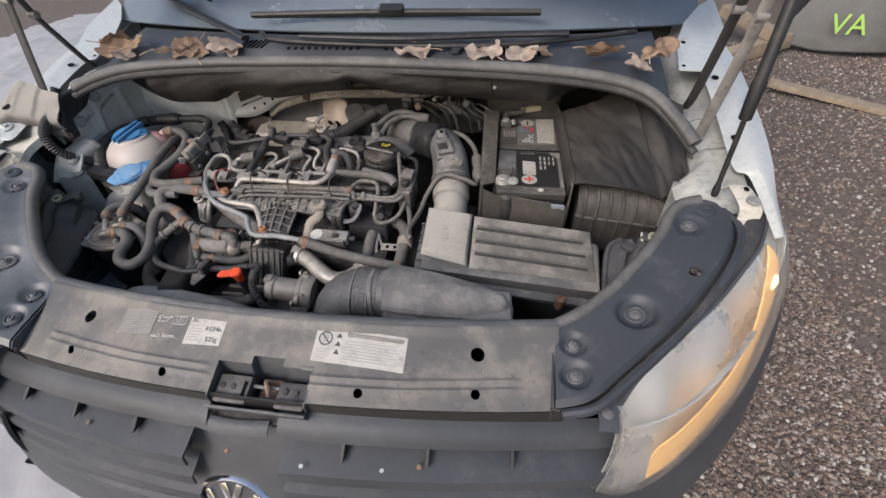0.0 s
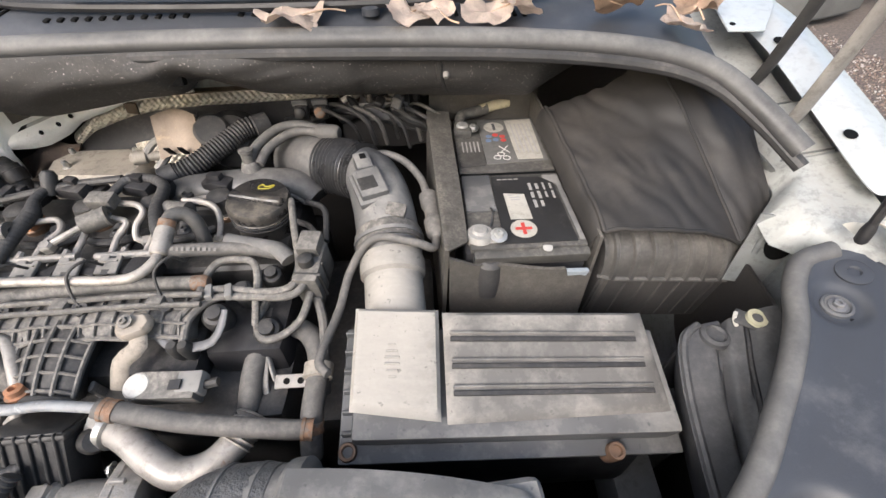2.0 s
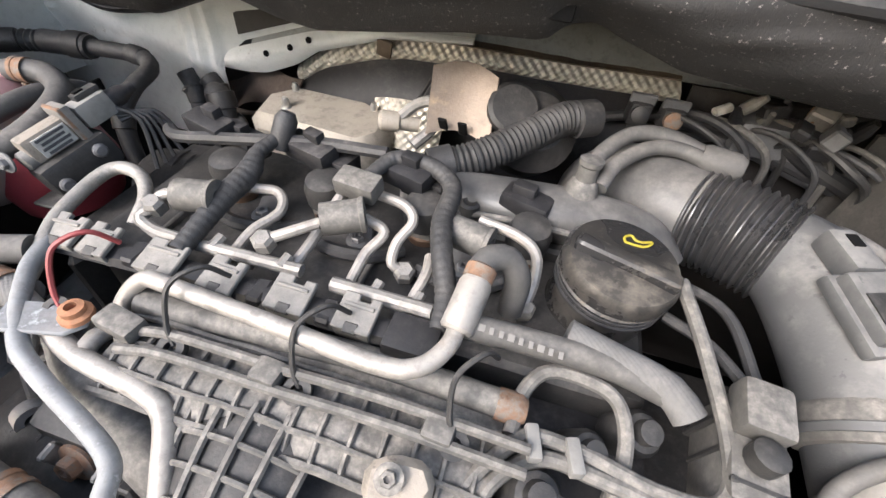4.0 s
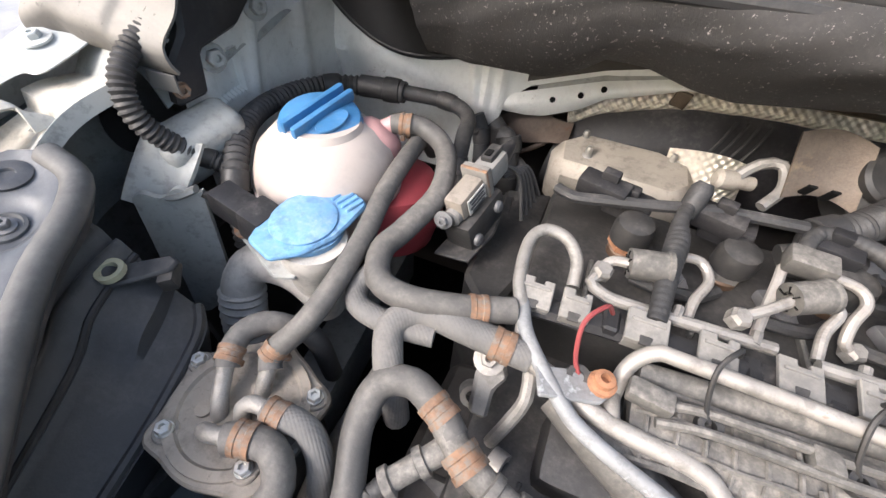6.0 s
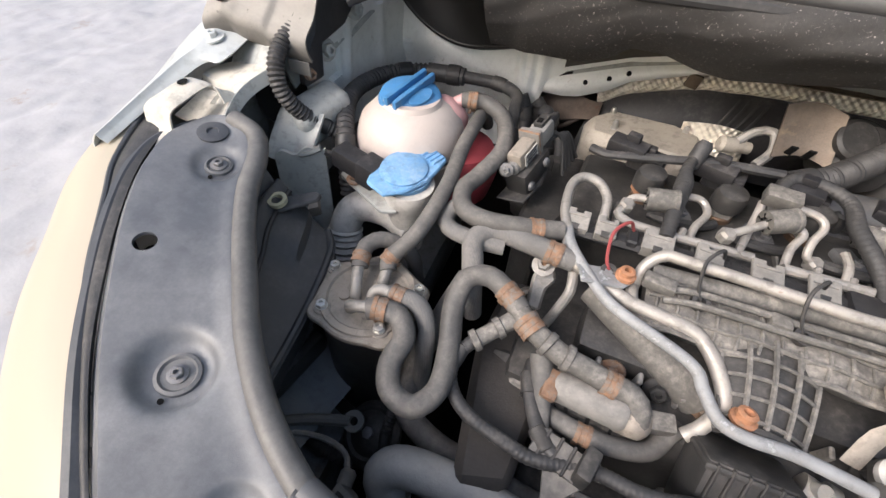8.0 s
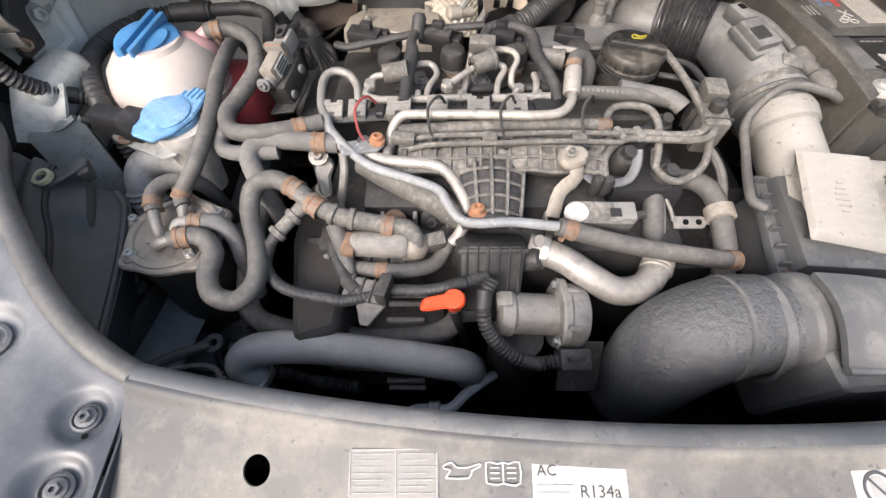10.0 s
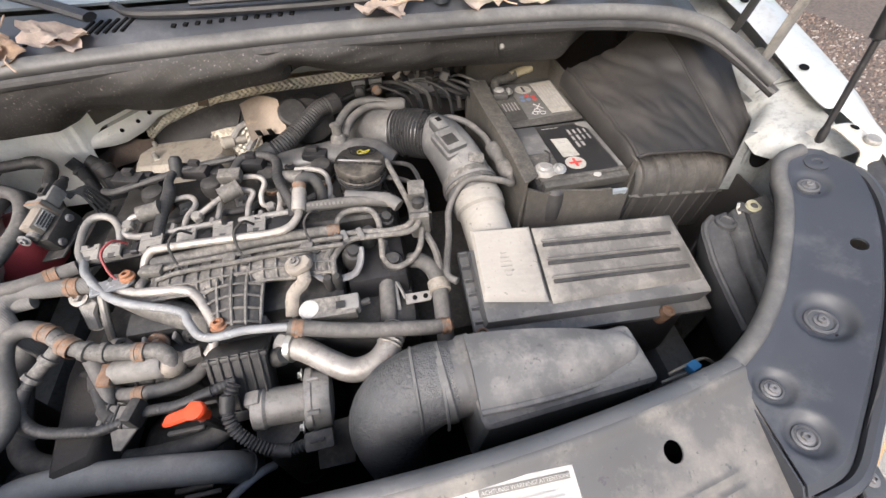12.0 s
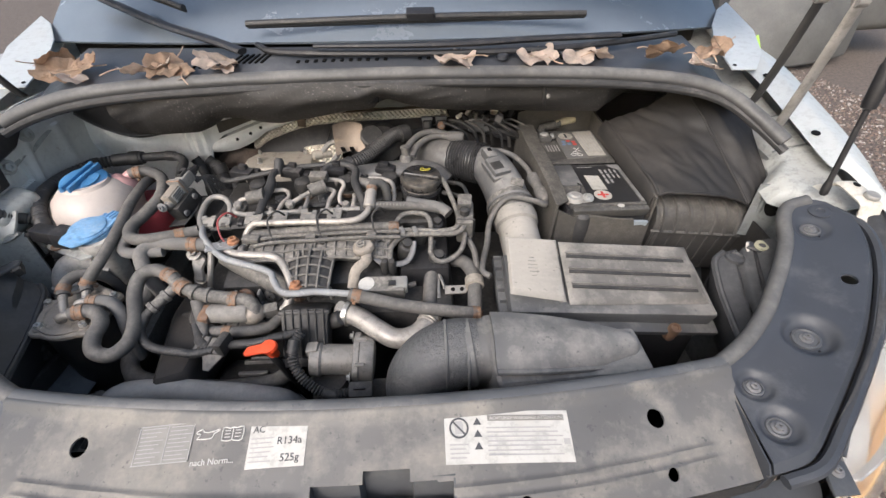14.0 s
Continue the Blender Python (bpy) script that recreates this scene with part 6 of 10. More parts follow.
def build_front_units():
    # throttle valve
    th = thing("throttle_valve", "dusty cast aluminium throttle valve with a black motor", "throttle valve")
    ax = Vector((1, 0.02, -0.12)).normalized()
    mid = Vector((-0.06, 0.184, 0.803))
    part("throttle_body", lathe([(0.021, -0.068), (0.0265, -0.066), (0.0275, -0.052), (0.0245, -0.048), (0.0245, 0.0), (0.03, 0.003)], aim(mid, ax), 28), M_ALU, th)
    def plate_outline(r):
        return [(r * (1 + 0.13 * max(0, math.cos(3 * t)) ** 3) * math.cos(t), r * (1 + 0.13 * max(0, math.cos(3 * t)) ** 3) * math.sin(t)) for t in np.linspace(0, 2 * math.pi, 60, endpoint=False)]
    part("throttle_flange", slab(plate_outline(0.039), 0.011, aim(mid, ax, 40), 0.002), M_ALU, th)
    part("throttle_motor", lathe([(0.039, 0.011), (0.039, 0.026), (0.036, 0.032), (0.02, 0.035), (0, 0.0355)], aim(mid, ax), 30), M_ALU, th, "dusty aluminium gear cover")
    for k in range(6):
        t = 2 * math.pi * k / 6 + 0.3
        q = aim(mid, ax) @ Vector((0.04 * math.cos(t), 0.04 * math.sin(t), 0.012))
        part("cover_clip", block((0.008, 0.005, 0.016), aim(q, ax, math.degrees(t)), 0.001, 1), M_ALU, th)
    for t in (0.2, 2.3, 4.4):
        q = aim(mid, ax, 40) @ Vector((0.038 * math.cos(t), 0.038 * math.sin(t), -0.002))
        bolt(tuple(q), -ax, 0.0042, th)
    part("inlet_lug", block((0.02, 0.02, 0.05), pose(-0.118, 0.186, 0.815, 0, -7, 0), 0.005), M_ALU, th)
    part("throttle_plug", block((0.036, 0.024, 0.024), pose(-0.044, 0.131, 0.796, 20, 6, 4), 0.004), M_BLACKD, th)
    part("plug_latch", block((0.018, 0.004, 0.01), pose(-0.044, 0.126, 0.81, 20, 6, 4), 0.001), M_BLACK, th)
    part("tail_shield", slab([(-0.028, -0.03), (0.02, -0.03), (0.028, 0.03), (-0.024, 0.03)], 0.004, pose(-0.028, 0.136, 0.765, 40, 0, 0), 0.001), M_BLACKD, th)
    part("throttle_down_pipe", lathe([(0.03, -0.16), (0.034, -0.05), (0.03, 0.0)], pose(-0.1, 0.165, 0.785), 22), M_BLACKD, th)
    hose("corrugated_loom", [(-0.135, 0.198, 0.86), (-0.145, 0.178, 0.85), (-0.142, 0.155, 0.828), (-0.12, 0.138, 0.805), (-0.09, 0.128, 0.793), (-0.06, 0.13, 0.795)], 0.0075, M_RUBBER, "thin corrugated wiring loom", "wiring loom", "wiring looms", ripple=0.0012, pitch=0.005)
    ch = hose("charge_hose", [(-0.41, 0.118, 0.764), (-0.42, 0.127, 0.788), (-0.402, 0.138, 0.802), (-0.345, 0.143, 0.8), (-0.26, 0.138, 0.793), (-0.195, 0.132, 0.785), (-0.165, 0.132, 0.77), (-0.156, 0.142, 0.72)], 0.0192, M_HOSELIT, "thick smooth grey rubber hose", n=22)
    part("hose_cuff", lathe([(0.02, -0.012), (0.0222, -0.011), (0.0222, 0.011), (0.02, 0.012)], aim((-0.159, 0.139, 0.738), (0.1, 0.2, -1)), 24), M_RUBBER, ch)
    part("end_ring", lathe([(0.0192, -0.004), (0.0218, -0.003), (0.0218, 0.003), (0.0192, 0.004)], aim((-0.4105, 0.1185, 0.765), (-0.3, 0.3, 1)), 26), M_STEEL, ch, "bright steel ring at the hose end")
    hose("lower_hose", [(-0.42, 0.33, 0.865), (-0.428, 0.295, 0.845), (-0.442, 0.243, 0.8), (-0.434, 0.2, 0.778), (-0.395, 0.18, 0.772), (-0.33, 0.174, 0.765), (-0.27, 0.172, 0.758), (-0.2, 0.18, 0.758), (-0.172, 0.197, 0.77), (-0.168, 0.217, 0.8)], 0.0135, M_HOSE, "dark lower rubber hose", n=14)
    part("alternator", lathe([(0.055, -0.06), (0.062, -0.05), (0.062, 0.05), (0.05, 0.06), (0.02, 0.062)], aim((-0.24, 0.2, 0.69), (1, 0, 0)), 28), M_BLACKD, engine)
    for k in range(14):
        a = 2 * math.pi * k / 14
        part("alternator_fin", block((0.05, 0.006, 0.012), Matrix.Translation((-0.24, 0.2, 0.69)) @ Matrix.Rotation(a, 4, "X") @ pose(0, 0, 0.062), 0.001, 1), M_ALU, engine)
    # dipstick
    d = thing("dipstick", "bright orange dipstick handle", "dipstick")
    m = pose(-0.19, 0.172, 0.853, 10, -4, 6)
    part("handle", slab([(-0.026, -0.006), (-0.02, -0.0085), (0.004, -0.008), (0.012, -0.011), (0.022, -0.009), (0.026, 0), (0.022, 0.009), (0.012, 0.011), (0.004, 0.0075), (-0.02, 0.006)], 0.009, m, 0.0025), M_ORANGE, d)
    part("handle_neck", lathe([(0.008, -0.02), (0.0085, 0.0), (0.011, 0.004), (0.011, 0.009), (0, 0.011)], m @ pose(0.012, 0, 0.0), 16), M_ORANGE, d)
    part("tube", tube([(-0.178, 0.172, 0.838), (-0.17, 0.18, 0.78), (-0.16, 0.2, 0.68)], 0.006, 10), M_BLACKD, d)
    # white capped pressure switch on its bracket
    s = thing("pressure_converter", "grey vacuum converter with a white cap on a bracket", "sensor")
    part("converter_body", block((0.07, 0.03, 0.026), pose(-0.008, 0.273, 0.876, 12, 0, -2), 0.004), M_ENGPL, s)
    part("white_cap", lathe([(0.0135, 0), (0.0145, 0.002), (0.0145, 0.007), (0.012, 0.0095), (0, 0.0098)], pose(-0.036, 0.273, 0.88, 14), 26), M_LABEL, s, "round white plastic cap")
    part("converter_plug", block((0.026, 0.024, 0.02), pose(0.018, 0.274, 0.88, 12), 0.003), M_LABELG, s)
    part("plug_window", block((0.012, 0.01, 0.002), pose(0.006, 0.268, 0.891, 12), 0), M_BLACK, s, smooth=0)
    part("converter_nozzle", tube([(0.03, 0.273, 0.878), (0.045, 0.275, 0.88)], 0.005, 8), M_BLACKD, s)
    part("bracket_arm", tube([(-0.043, 0.326, 0.93), (-0.037, 0.305, 0.912), (-0.055, 0.292, 0.9), (-0.062, 0.275, 0.875)], 0.009, 10, flat=0.35), M_LIDCAST, s)
    part("bracket_head", slab([(-0.018, -0.008), (-0.008, -0.016), (0.012, -0.012), (0.02, 0.0), (0.014, 0.012), (-0.004, 0.014), (-0.018, 0.008)], 0.014, pose(-0.042, 0.324, 0.918, 20, 0, 10), 0.004), M_LIDCAST, s)
    bolt((-0.046, 0.32, 0.935), (0, -0.4, 1), 0.004, s, M_ENGPL)
    k = thing("lifting_eye", "small bare steel bracket with two holes", "bracket")
    eye = part("eye_plate", slab([(-0.02, -0.008), (0.016, -0.008), (0.022, 0), (0.016, 0.008), (-0.02, 0.008)], 0.004, pose(0.114, 0.288, 0.848, 25, 0, 0), 0.001), M_ALU, k)
    for x in (-0.006, 0.01):
        part("eye_hole", lathe([(0.0038, 0), (0.0038, 0.0006), (0, 0.0006)], pose(0.114, 0.288, 0.848, 25) @ pose(x, 0, 0.0041), 12), M_SHADE, eye)
    part("eye_stem", tube([(0.084, 0.272, 0.83), (0.082, 0.29, 0.85), (0.083, 0.315, 0.866), (0.09, 0.3, 0.86), (0.094, 0.29, 0.85)], 0.004, 10, flat=0.6), M_ALU, k)


build_front_units()


def build_engine_clutter():
    # bracket with two eyes at the timing side
    br = part("eye_bracket", slab([(-0.009, -0.022), (0.007, -0.026), (0.009, 0.0), (0.018, 0.012), (0.014, 0.024), (0.0, 0.026), (-0.008, 0.014)], 0.008, Matrix.Translation((-0.345, 0.345, 0.872)) @ pose(0, 0, 0, 55, 0, 12), 0.003), M_ALU, engine, "cast bracket with a bolt and an eye")
    bolt((-0.346, 0.352, 0.9), (0, -0.5, 0.85), 0.0065, br, M_ALU)
    part("bracket_eye", lathe([(0.006, -0.005), (0.011, -0.005), (0.011, 0.005), (0.006, 0.005)], aim((-0.352, 0.348, 0.846), (0.3, -0.8, 0.5)), 18), M_ALU, br)
    part("vacuum_stub", tube([(-0.315, 0.352, 0.905), (-0.312, 0.335, 0.895), (-0.318, 0.325, 0.87), (-0.326, 0.318, 0.84)], 0.0055, 10), M_ALU, br)
    part("stub_eye", lathe([(0.006, -0.006), (0.0115, -0.006), (0.0115, 0.006), (0.006, 0.006)], aim((-0.315, 0.305, 0.838), (0.9, -0.3, 0.2)), 18), M_PIPE, br)
    # exhaust cooler behind the tee: ribbed grey housing with bolts
    cooler = part("cooler_housing", block((0.13, 0.06, 0.07), pose(-0.275, 0.275, 0.8, 12, 0, -6), 0.012, 3), M_ENGPL, engine, "dusty grey cooler housing")
    for k in range(5):
        part("cooler_rib", block((0.004, 0.062, 0.072), pose(-0.32 + 0.022 * k, 0.276, 0.8, 12, 0, -6), 0.001, 1), M_BLACKD, cooler)
    part("cooler_plate", slab([(-0.06, -0.03), (0.04, -0.03), (0.055, 0.0), (0.04, 0.04), (-0.05, 0.045)], 0.012, pose(-0.315, 0.245, 0.808, 20, -8, 0), 0.004), M_BLACKD, cooler)
    # head side under the manifold: cast face with plugs
    face = part("cylinder_head", block((0.3, 0.06, 0.1), pose(-0.14, 0.33, 0.825, 8), 0.01), M_BLACKD, engine, "dirty dark cylinder head side")
    for x in (-0.25, -0.205, -0.16, -0.03):
        bolt((x, 0.29, 0.852), (0, -0.9, 0.35), 0.0075, face, M_RUST if x in (-0.25, -0.16) else M_BLACKD)
    for k in range(7):
        part("head_rib", block((0.005, 0.012, 0.07), pose(-0.265 + 0.04 * k, 0.292, 0.83, 8), 0.0015, 1), M_ALU, face)
    part("head_runner", tube([(-0.29, 0.35, 0.895), (-0.25, 0.325, 0.888), (-0.2, 0.305, 0.868), (-0.17, 0.296, 0.85)], 0.018, 14), M_ENGPL, face)
    # dark sockets between the manifold and the oil filler
    side = part("engine_side", block((0.09, 0.2, 0.1), pose(0.06, 0.41, 0.832), 0.012), M_BLACK, engine)
    for q, r in (((0.03, 0.345, 0.905), 0.016), ((0.055, 0.375, 0.912), 0.013), ((0.085, 0.395, 0.915), 0.014), ((0.085, 0.335, 0.885), 0.017)):
        part("sensor_plug", lathe([(r, -0.03), (r, 0.0), (r * 0.8, 0.005), (r * 0.55, 0.006), (r * 0.5, 0.014), (0, 0.015)], aim(q, (0.15, -0.35, 1)), 14), M_BLACKD, side)
    # connector block on its bracket beside the intake pipe
    cb = thing("connector_block", "dusty plastic connector block with grey lines", "connector")
    part("block_body", block((0.03, 0.06, 0.05), pose(0.137, 0.395, 0.918, 8, 0, -6), 0.005), M_ENGPL, cb)
    part("block_step", block((0.026, 0.03, 0.02), pose(0.137, 0.41, 0.95, 8, 0, -6), 0.004), M_ENGPL, cb)
    for k in range(3):
        part("block_rib", block((0.033, 0.004, 0.045), pose(0.137, 0.375 + 0.018 * k, 0.918, 8, 0, -6), 0.001, 1), M_BLACKD, cb)
    part("block_cap", lathe([(0.009, 0), (0.009, 0.01), (0.006, 0.012), (0, 0.012)], pose(0.135, 0.385, 0.943), 14), M_BLACKD, cb)
    part("block_line", tube([(0.14, 0.37, 0.9), (0.15, 0.34, 0.89), (0.152, 0.31, 0.87), (0.15, 0.28, 0.83)], 0.0055, 8), M_HOSE, cb)
    for y, pts in enumerate(([(0.1, 0.48, 0.93), (0.125, 0.46, 0.935), (0.14, 0.43, 0.94)], [(0.11, 0.52, 0.93), (0.14, 0.49, 0.938), (0.15, 0.43, 0.935)])):
        part("block_wire", tube(pts, 0.004, 8), M_RUBBER, cb)
    lb = thing("line_bracket", "small bent steel bracket that carries vacuum lines", "bracket")
    part("bracket_strip", tube([(-0.03, 0.325, 0.905), (-0.01, 0.312, 0.895), (0.012, 0.312, 0.893), (0.03, 0.316, 0.895), (0.04, 0.33, 0.905), (0.042, 0.345, 0.915)], 0.006, 10, flat=0.55), M_DULL, lb)
    for x in (-0.008, 0.004):
        part("line_boot", lathe([(0.006, -0.02), (0.008, -0.01), (0.008, 0.006), (0.005, 0.012)], pose(x, 0.31, 0.893, 10), 12), M_BLACKD, lb)
    part("lower_plug", block((0.034, 0.03, 0.03), pose(-0.05, 0.285, 0.83, 10, 8, 0), 0.005), M_BLACKD, lb)


build_engine_clutter()

# ---- air intake ----
def build_airbox():
    box = thing("air_filter_box", "dusty grey air filter box with a ribbed lid", "air filter box")
    # lid: plane through its corners
    def lid_z(x, y):
        return 0.912 - 0.12 * (x - 0.28) + 0.40 * (y - 0.27)

    def quad(pts, lift=0.0, thick=0.03):
        (ax, ay), (bx, by), (cx, cy), (dx, dy) = pts
        def f(u, v):
            x = (ax * (1 - u) + bx * u) * (1 - v) + (dx * (1 - u) + cx * u) * v
            y = (ay * (1 - u) + by * u) * (1 - v) + (dy * (1 - u) + cy * u) * v
            edge = min(u, 1 - u, v, 1 - v)
            return Vector((x, y, lid_z(x, y) + lift - 0.006 * max(0, 1 - edge / 0.06) ** 2))
        return sheet(f, 24, 18, thick)

    part("lid_plain", quad([(0.194, 0.222), (0.283, 0.213), (0.286, 0.318), (0.198, 0.318)], 0.004), M_AIRBOX, box, "dusty plain half of the lid")
    lid = part("lid_ribbed", quad([(0.289, 0.212), (0.53, 0.222), (0.522, 0.322), (0.29, 0.318)]), M_AIRBOX, box, "dusty ribbed half of the lid")
    for k, y in enumerate((0.238, 0.263, 0.289)):
        x0, x1 = 0.296, 0.515 - 0.004 * k
        part("lid_groove", block((x1 - x0, 0.0055, 0.003), Matrix.Translation(((x0 + x1) / 2, y, lid_z((x0 + x1) / 2, y) + 0.0008)) @ pose(0, 0, 0, 22, 6.8, 0.8), 0.0008, 1), M_BLACKD, lid)
        part("lid_ridge", block((x1 - x0, 0.0035, 0.004), Matrix.Translation(((x0 + x1) / 2, y + 0.006, lid_z((x0 + x1) / 2, y + 0.006) + 0.001)) @ pose(0, 0, 0, 22, 6.8, 0.8), 0.001, 1), M_AIRBOX, lid)
    
    # embossed mark as plain rings of bars
    for k in range(6):
        part("embossed_bar", block((0.018 - 0.004 * abs(k - 2.5), 0.0022, 0.0016), Matrix.Translation((0.236, 0.25 + 0.006 * k, lid_z(0.236, 0.25 + 0.006 * k) + 0.0045)) @ pose(0, 0, 0, 22, 6.8, 0), 0.0005, 1), M_AIRBOX, lid)
    # side walls of the lid and the flange with its webs
    low = part("box_wall", block((0.345, 0.115, 0.09), pose(0.363, 0.267, 0.835, 12, 5, 0), 0.006), M_DUCT, box)
    fl = part("box_flange", block((0.37, 0.14, 0.013), pose(0.363, 0.26, 0.85, 16, 6, 0.5), 0.003), M_DUCT, box)
    for k in range(15):
        x = 0.19 + 0.0245 * k
        part("flange_web", block((0.003, 0.012, 0.012), pose(x, 0.204 + 0.0004 * k, 0.852 - 0.0025 * k, 16), 0.0008, 1), M_DUCT, fl)
    for k in range(6):
        part("flange_web", block((0.012, 0.003, 0.012), pose(0.536, 0.215 + 0.02 * k, 0.826 + 0.0075 * k), 0.0008, 1), M_DUCT, fl)
        part("flange_web", block((0.012, 0.003, 0.016), pose(0.187, 0.215 + 0.02 * k, 0.862 + 0.006 * k), 0.0008, 1), M_DUCT, fl)
    for x, y, z in ((0.466, 0.193, 0.836), (0.188, 0.2, 0.86)):
        part("screw_boss", lathe([(0.0095, -0.03), (0.0095, 0.0), (0.0085, 0.002), (0.006, 0.002), (0.005, -0.002), (0, -0.002)], pose(x, y, z, 14), 18), M_BRONZE, box)
    part("box_body", block((0.33, 0.16, 0.16), pose(0.36, 0.29, 0.75), 0.012), M_BLACK, box)

    # fresh air duct: curved lid on an open box, and the corrugated elbow
    duct = thing("fresh_air_duct", "dusty grey plastic fresh air duct", "air duct")
    def hood(u, v):
        xa, xb = 0.152, 0.369 + 0.006 * math.sin(math.pi * v)
        x = xa + (xb - xa) * u
        yb, yf = 0.166 - 0.022 * u * u, 0.083 + 0.028 * u * u
        y = yb + (yf - yb) * v
        z = 0.925 - 0.018 * u - 0.02 * u * u - 0.018 * v + 0.012 * math.sin(math.pi * v) - 0.02 * max(0, u - 0.93) / 0.07
        return Vector((x, y, z))
    part("duct_lid", sheet(hood, 36, 16, 0.006), M_DUCT, duct, "curved duct lid, dusty grey")
    part("lid_edge", tube([tuple(hood(k / 10, 1.0) + Vector((0, -0.002, -0.004))) for k in range(11)], 0.0045, 8), M_DUCT, duct)
    part("duct_box", block((0.225, 0.078, 0.13), pose(0.257, 0.12, 0.825, 6, 4, 5), 0.012, 3), M_DUCT, duct)
    part("duct_collar", lathe([(0.044, -0.02), (0.05, -0.016), (0.05, -0.008), (0.046, -0.004), (0.046, 0.012), (0.049, 0.016), (0.049, 0.03), (0.04, 0.034)], aim((0.135, 0.142, 0.868), (1, 0.05, 0.1)), 30), M_DUCT, duct)
    part("elbow", tube([(0.135, 0.142, 0.868), (0.105, 0.142, 0.866), (0.075, 0.138, 0.853), (0.052, 0.132, 0.825), (0.045, 0.128, 0.785), (0.045, 0.126, 0.7)], [0.047, 0.05, 0.052, 0.052, 0.05, 0.046], 26, 0.006), M_DUCTE, duct, "dusty plastic elbow")
    for x in (0.088, 0.118):
        part("elbow_rib", tube([(x, 0.14 + 0.0515 * math.cos(a), 0.862 + 0.0515 * math.sin(a)) for a in np.linspace(-0.6, 3.6, 16)], 0.0022, 6), M_DUCT, duct)

    # hot air sensor pipe from the filter to the corrugated turbo duct
    maf = thing("intake_pipe", "dusty grey plastic intake pipe with corrugated section", "air duct")
    part("meter_pipe", lathe([(0.036, -0.02), (0.036, 0.07), (0.04, 0.074), (0.041, 0.09), (0.039, 0.1)], aim((0.238, 0.318, 0.885), (-0.06, 0.93, 0.33)), 30), M_AIRBOX, maf)
    part("pipe_bend", tube([(0.232, 0.40, 0.91), (0.227, 0.445, 0.924), (0.218, 0.5, 0.937), (0.202, 0.548, 0.945), (0.178, 0.576, 0.944)], [0.04, 0.041, 0.041, 0.039, 0.037], 26, 0.006), M_DUCT, maf)
    part("pipe_collar", lathe([(0.04, -0.014), (0.044, -0.012), (0.0445, 0.006), (0.042, 0.012)], aim((0.228, 0.44, 0.921), (-0.12, 0.94, 0.3)), 30), M_ENGPL, maf)
    part("collar_band", lathe([(0.0445, -0.003), (0.0458, -0.0025), (0.0458, 0.0025), (0.0445, 0.003)], aim((0.2285, 0.436, 0.92), (-0.12, 0.94, 0.3)), 30), M_DUCT, maf)
    part("collar_lug", block((0.026, 0.02, 0.01), pose(0.24, 0.45, 0.964, 18, 8, -12), 0.004), M_ENGPL, maf)
    part("pad_frame", block((0.044, 0.054, 0.01), pose(0.207, 0.488, 0.972, 14, 0, 22), 0.003), M_DUCT, maf)
    part("pad_plug", block((0.022, 0.034, 0.018), pose(0.196, 0.525, 0.985, 6, 0, 18), 0.004), M_DUCT, maf)
    part("pad_window", block((0.008, 0.01, 0.002), pose(0.196, 0.53, 0.9945, 6, 0, 18), 0), M_SHADE, maf, smooth=0)
    part("sensor_pad", block((0.036, 0.046, 0.016), pose(0.207, 0.488, 0.978, 14, 0, 22), 0.004), M_DUCT, maf)
    part("pad_label", block((0.022, 0.02, 0.001), pose(0.205, 0.482, 0.9855, 14, 0, 22), 0), M_BLACKD, maf)
    part("corrugated_duct", tube([(0.19, 0.566, 0.944), (0.16, 0.586, 0.941), (0.128, 0.605, 0.935)], 0.0415, 34, 0.0012, 0.0022, 0.0062), M_GLOSS, maf, "shiny black corrugated duct")
    part("turbo_elbow", tube([(0.136, 0.6, 0.936), (0.106, 0.622, 0.93), (0.08, 0.65, 0.917), (0.064, 0.685, 0.885), (0.058, 0.71, 0.83)], [0.041, 0.045, 0.047, 0.045, 0.042], 28, 0.006), M_ELBOW, maf)
    hose("breather_tube", [(0.027, 0.571, 0.97), (0.036, 0.6, 0.978), (0.06, 0.632, 0.985), (0.09, 0.64, 0.986), (0.12, 0.632, 0.982)], 0.0072, M_HOSE, "grey crankcase breather tube")
    hose("breather_tube", [(0.04, 0.572, 0.962), (0.05, 0.596, 0.973), (0.075, 0.622, 0.98), (0.1, 0.628, 0.982), (0.128, 0.62, 0.98)], 0.0068, M_HOSE, "grey crankcase breather tube")
    joint = thing("tube_joint", "grey joint of two breather tubes", "pipe fitting")
    part("joint_body", lathe([(0.011, -0.016), (0.0125, -0.012), (0.0125, 0.012), (0.009, 0.018), (0, 0.019)], aim((0.135, 0.624, 0.98), (1, -0.25, 0.0)), 16), M_HOSE, joint)
    hose("vent_tube", [(0.168, 0.265, 0.9), (0.158, 0.275, 0.9), (0.158, 0.29, 0.902), (0.172, 0.341, 0.908), (0.184, 0.39, 0.925), (0.215, 0.405, 0.96), (0.262, 0.398, 0.957), (0.285, 0.4, 0.945), (0.29, 0.43, 0.94)], 0.0052, M_HOSE, "thin grey vent tube with a check valve")
    valve = thing("check_valve", "dusty grey inline check valve", "valve")
    part("valve_body", lathe([(0.006, -0.01), (0.013, 0.0), (0.0135, 0.022), (0.010, 0.026), (0.010, 0.045), (0.0125, 0.05), (0.0125, 0.07), (0.006, 0.078)], aim((0.29, 0.43, 0.94), (-0.12, 0.95, 0.1)), 20), M_HOSE, valve)
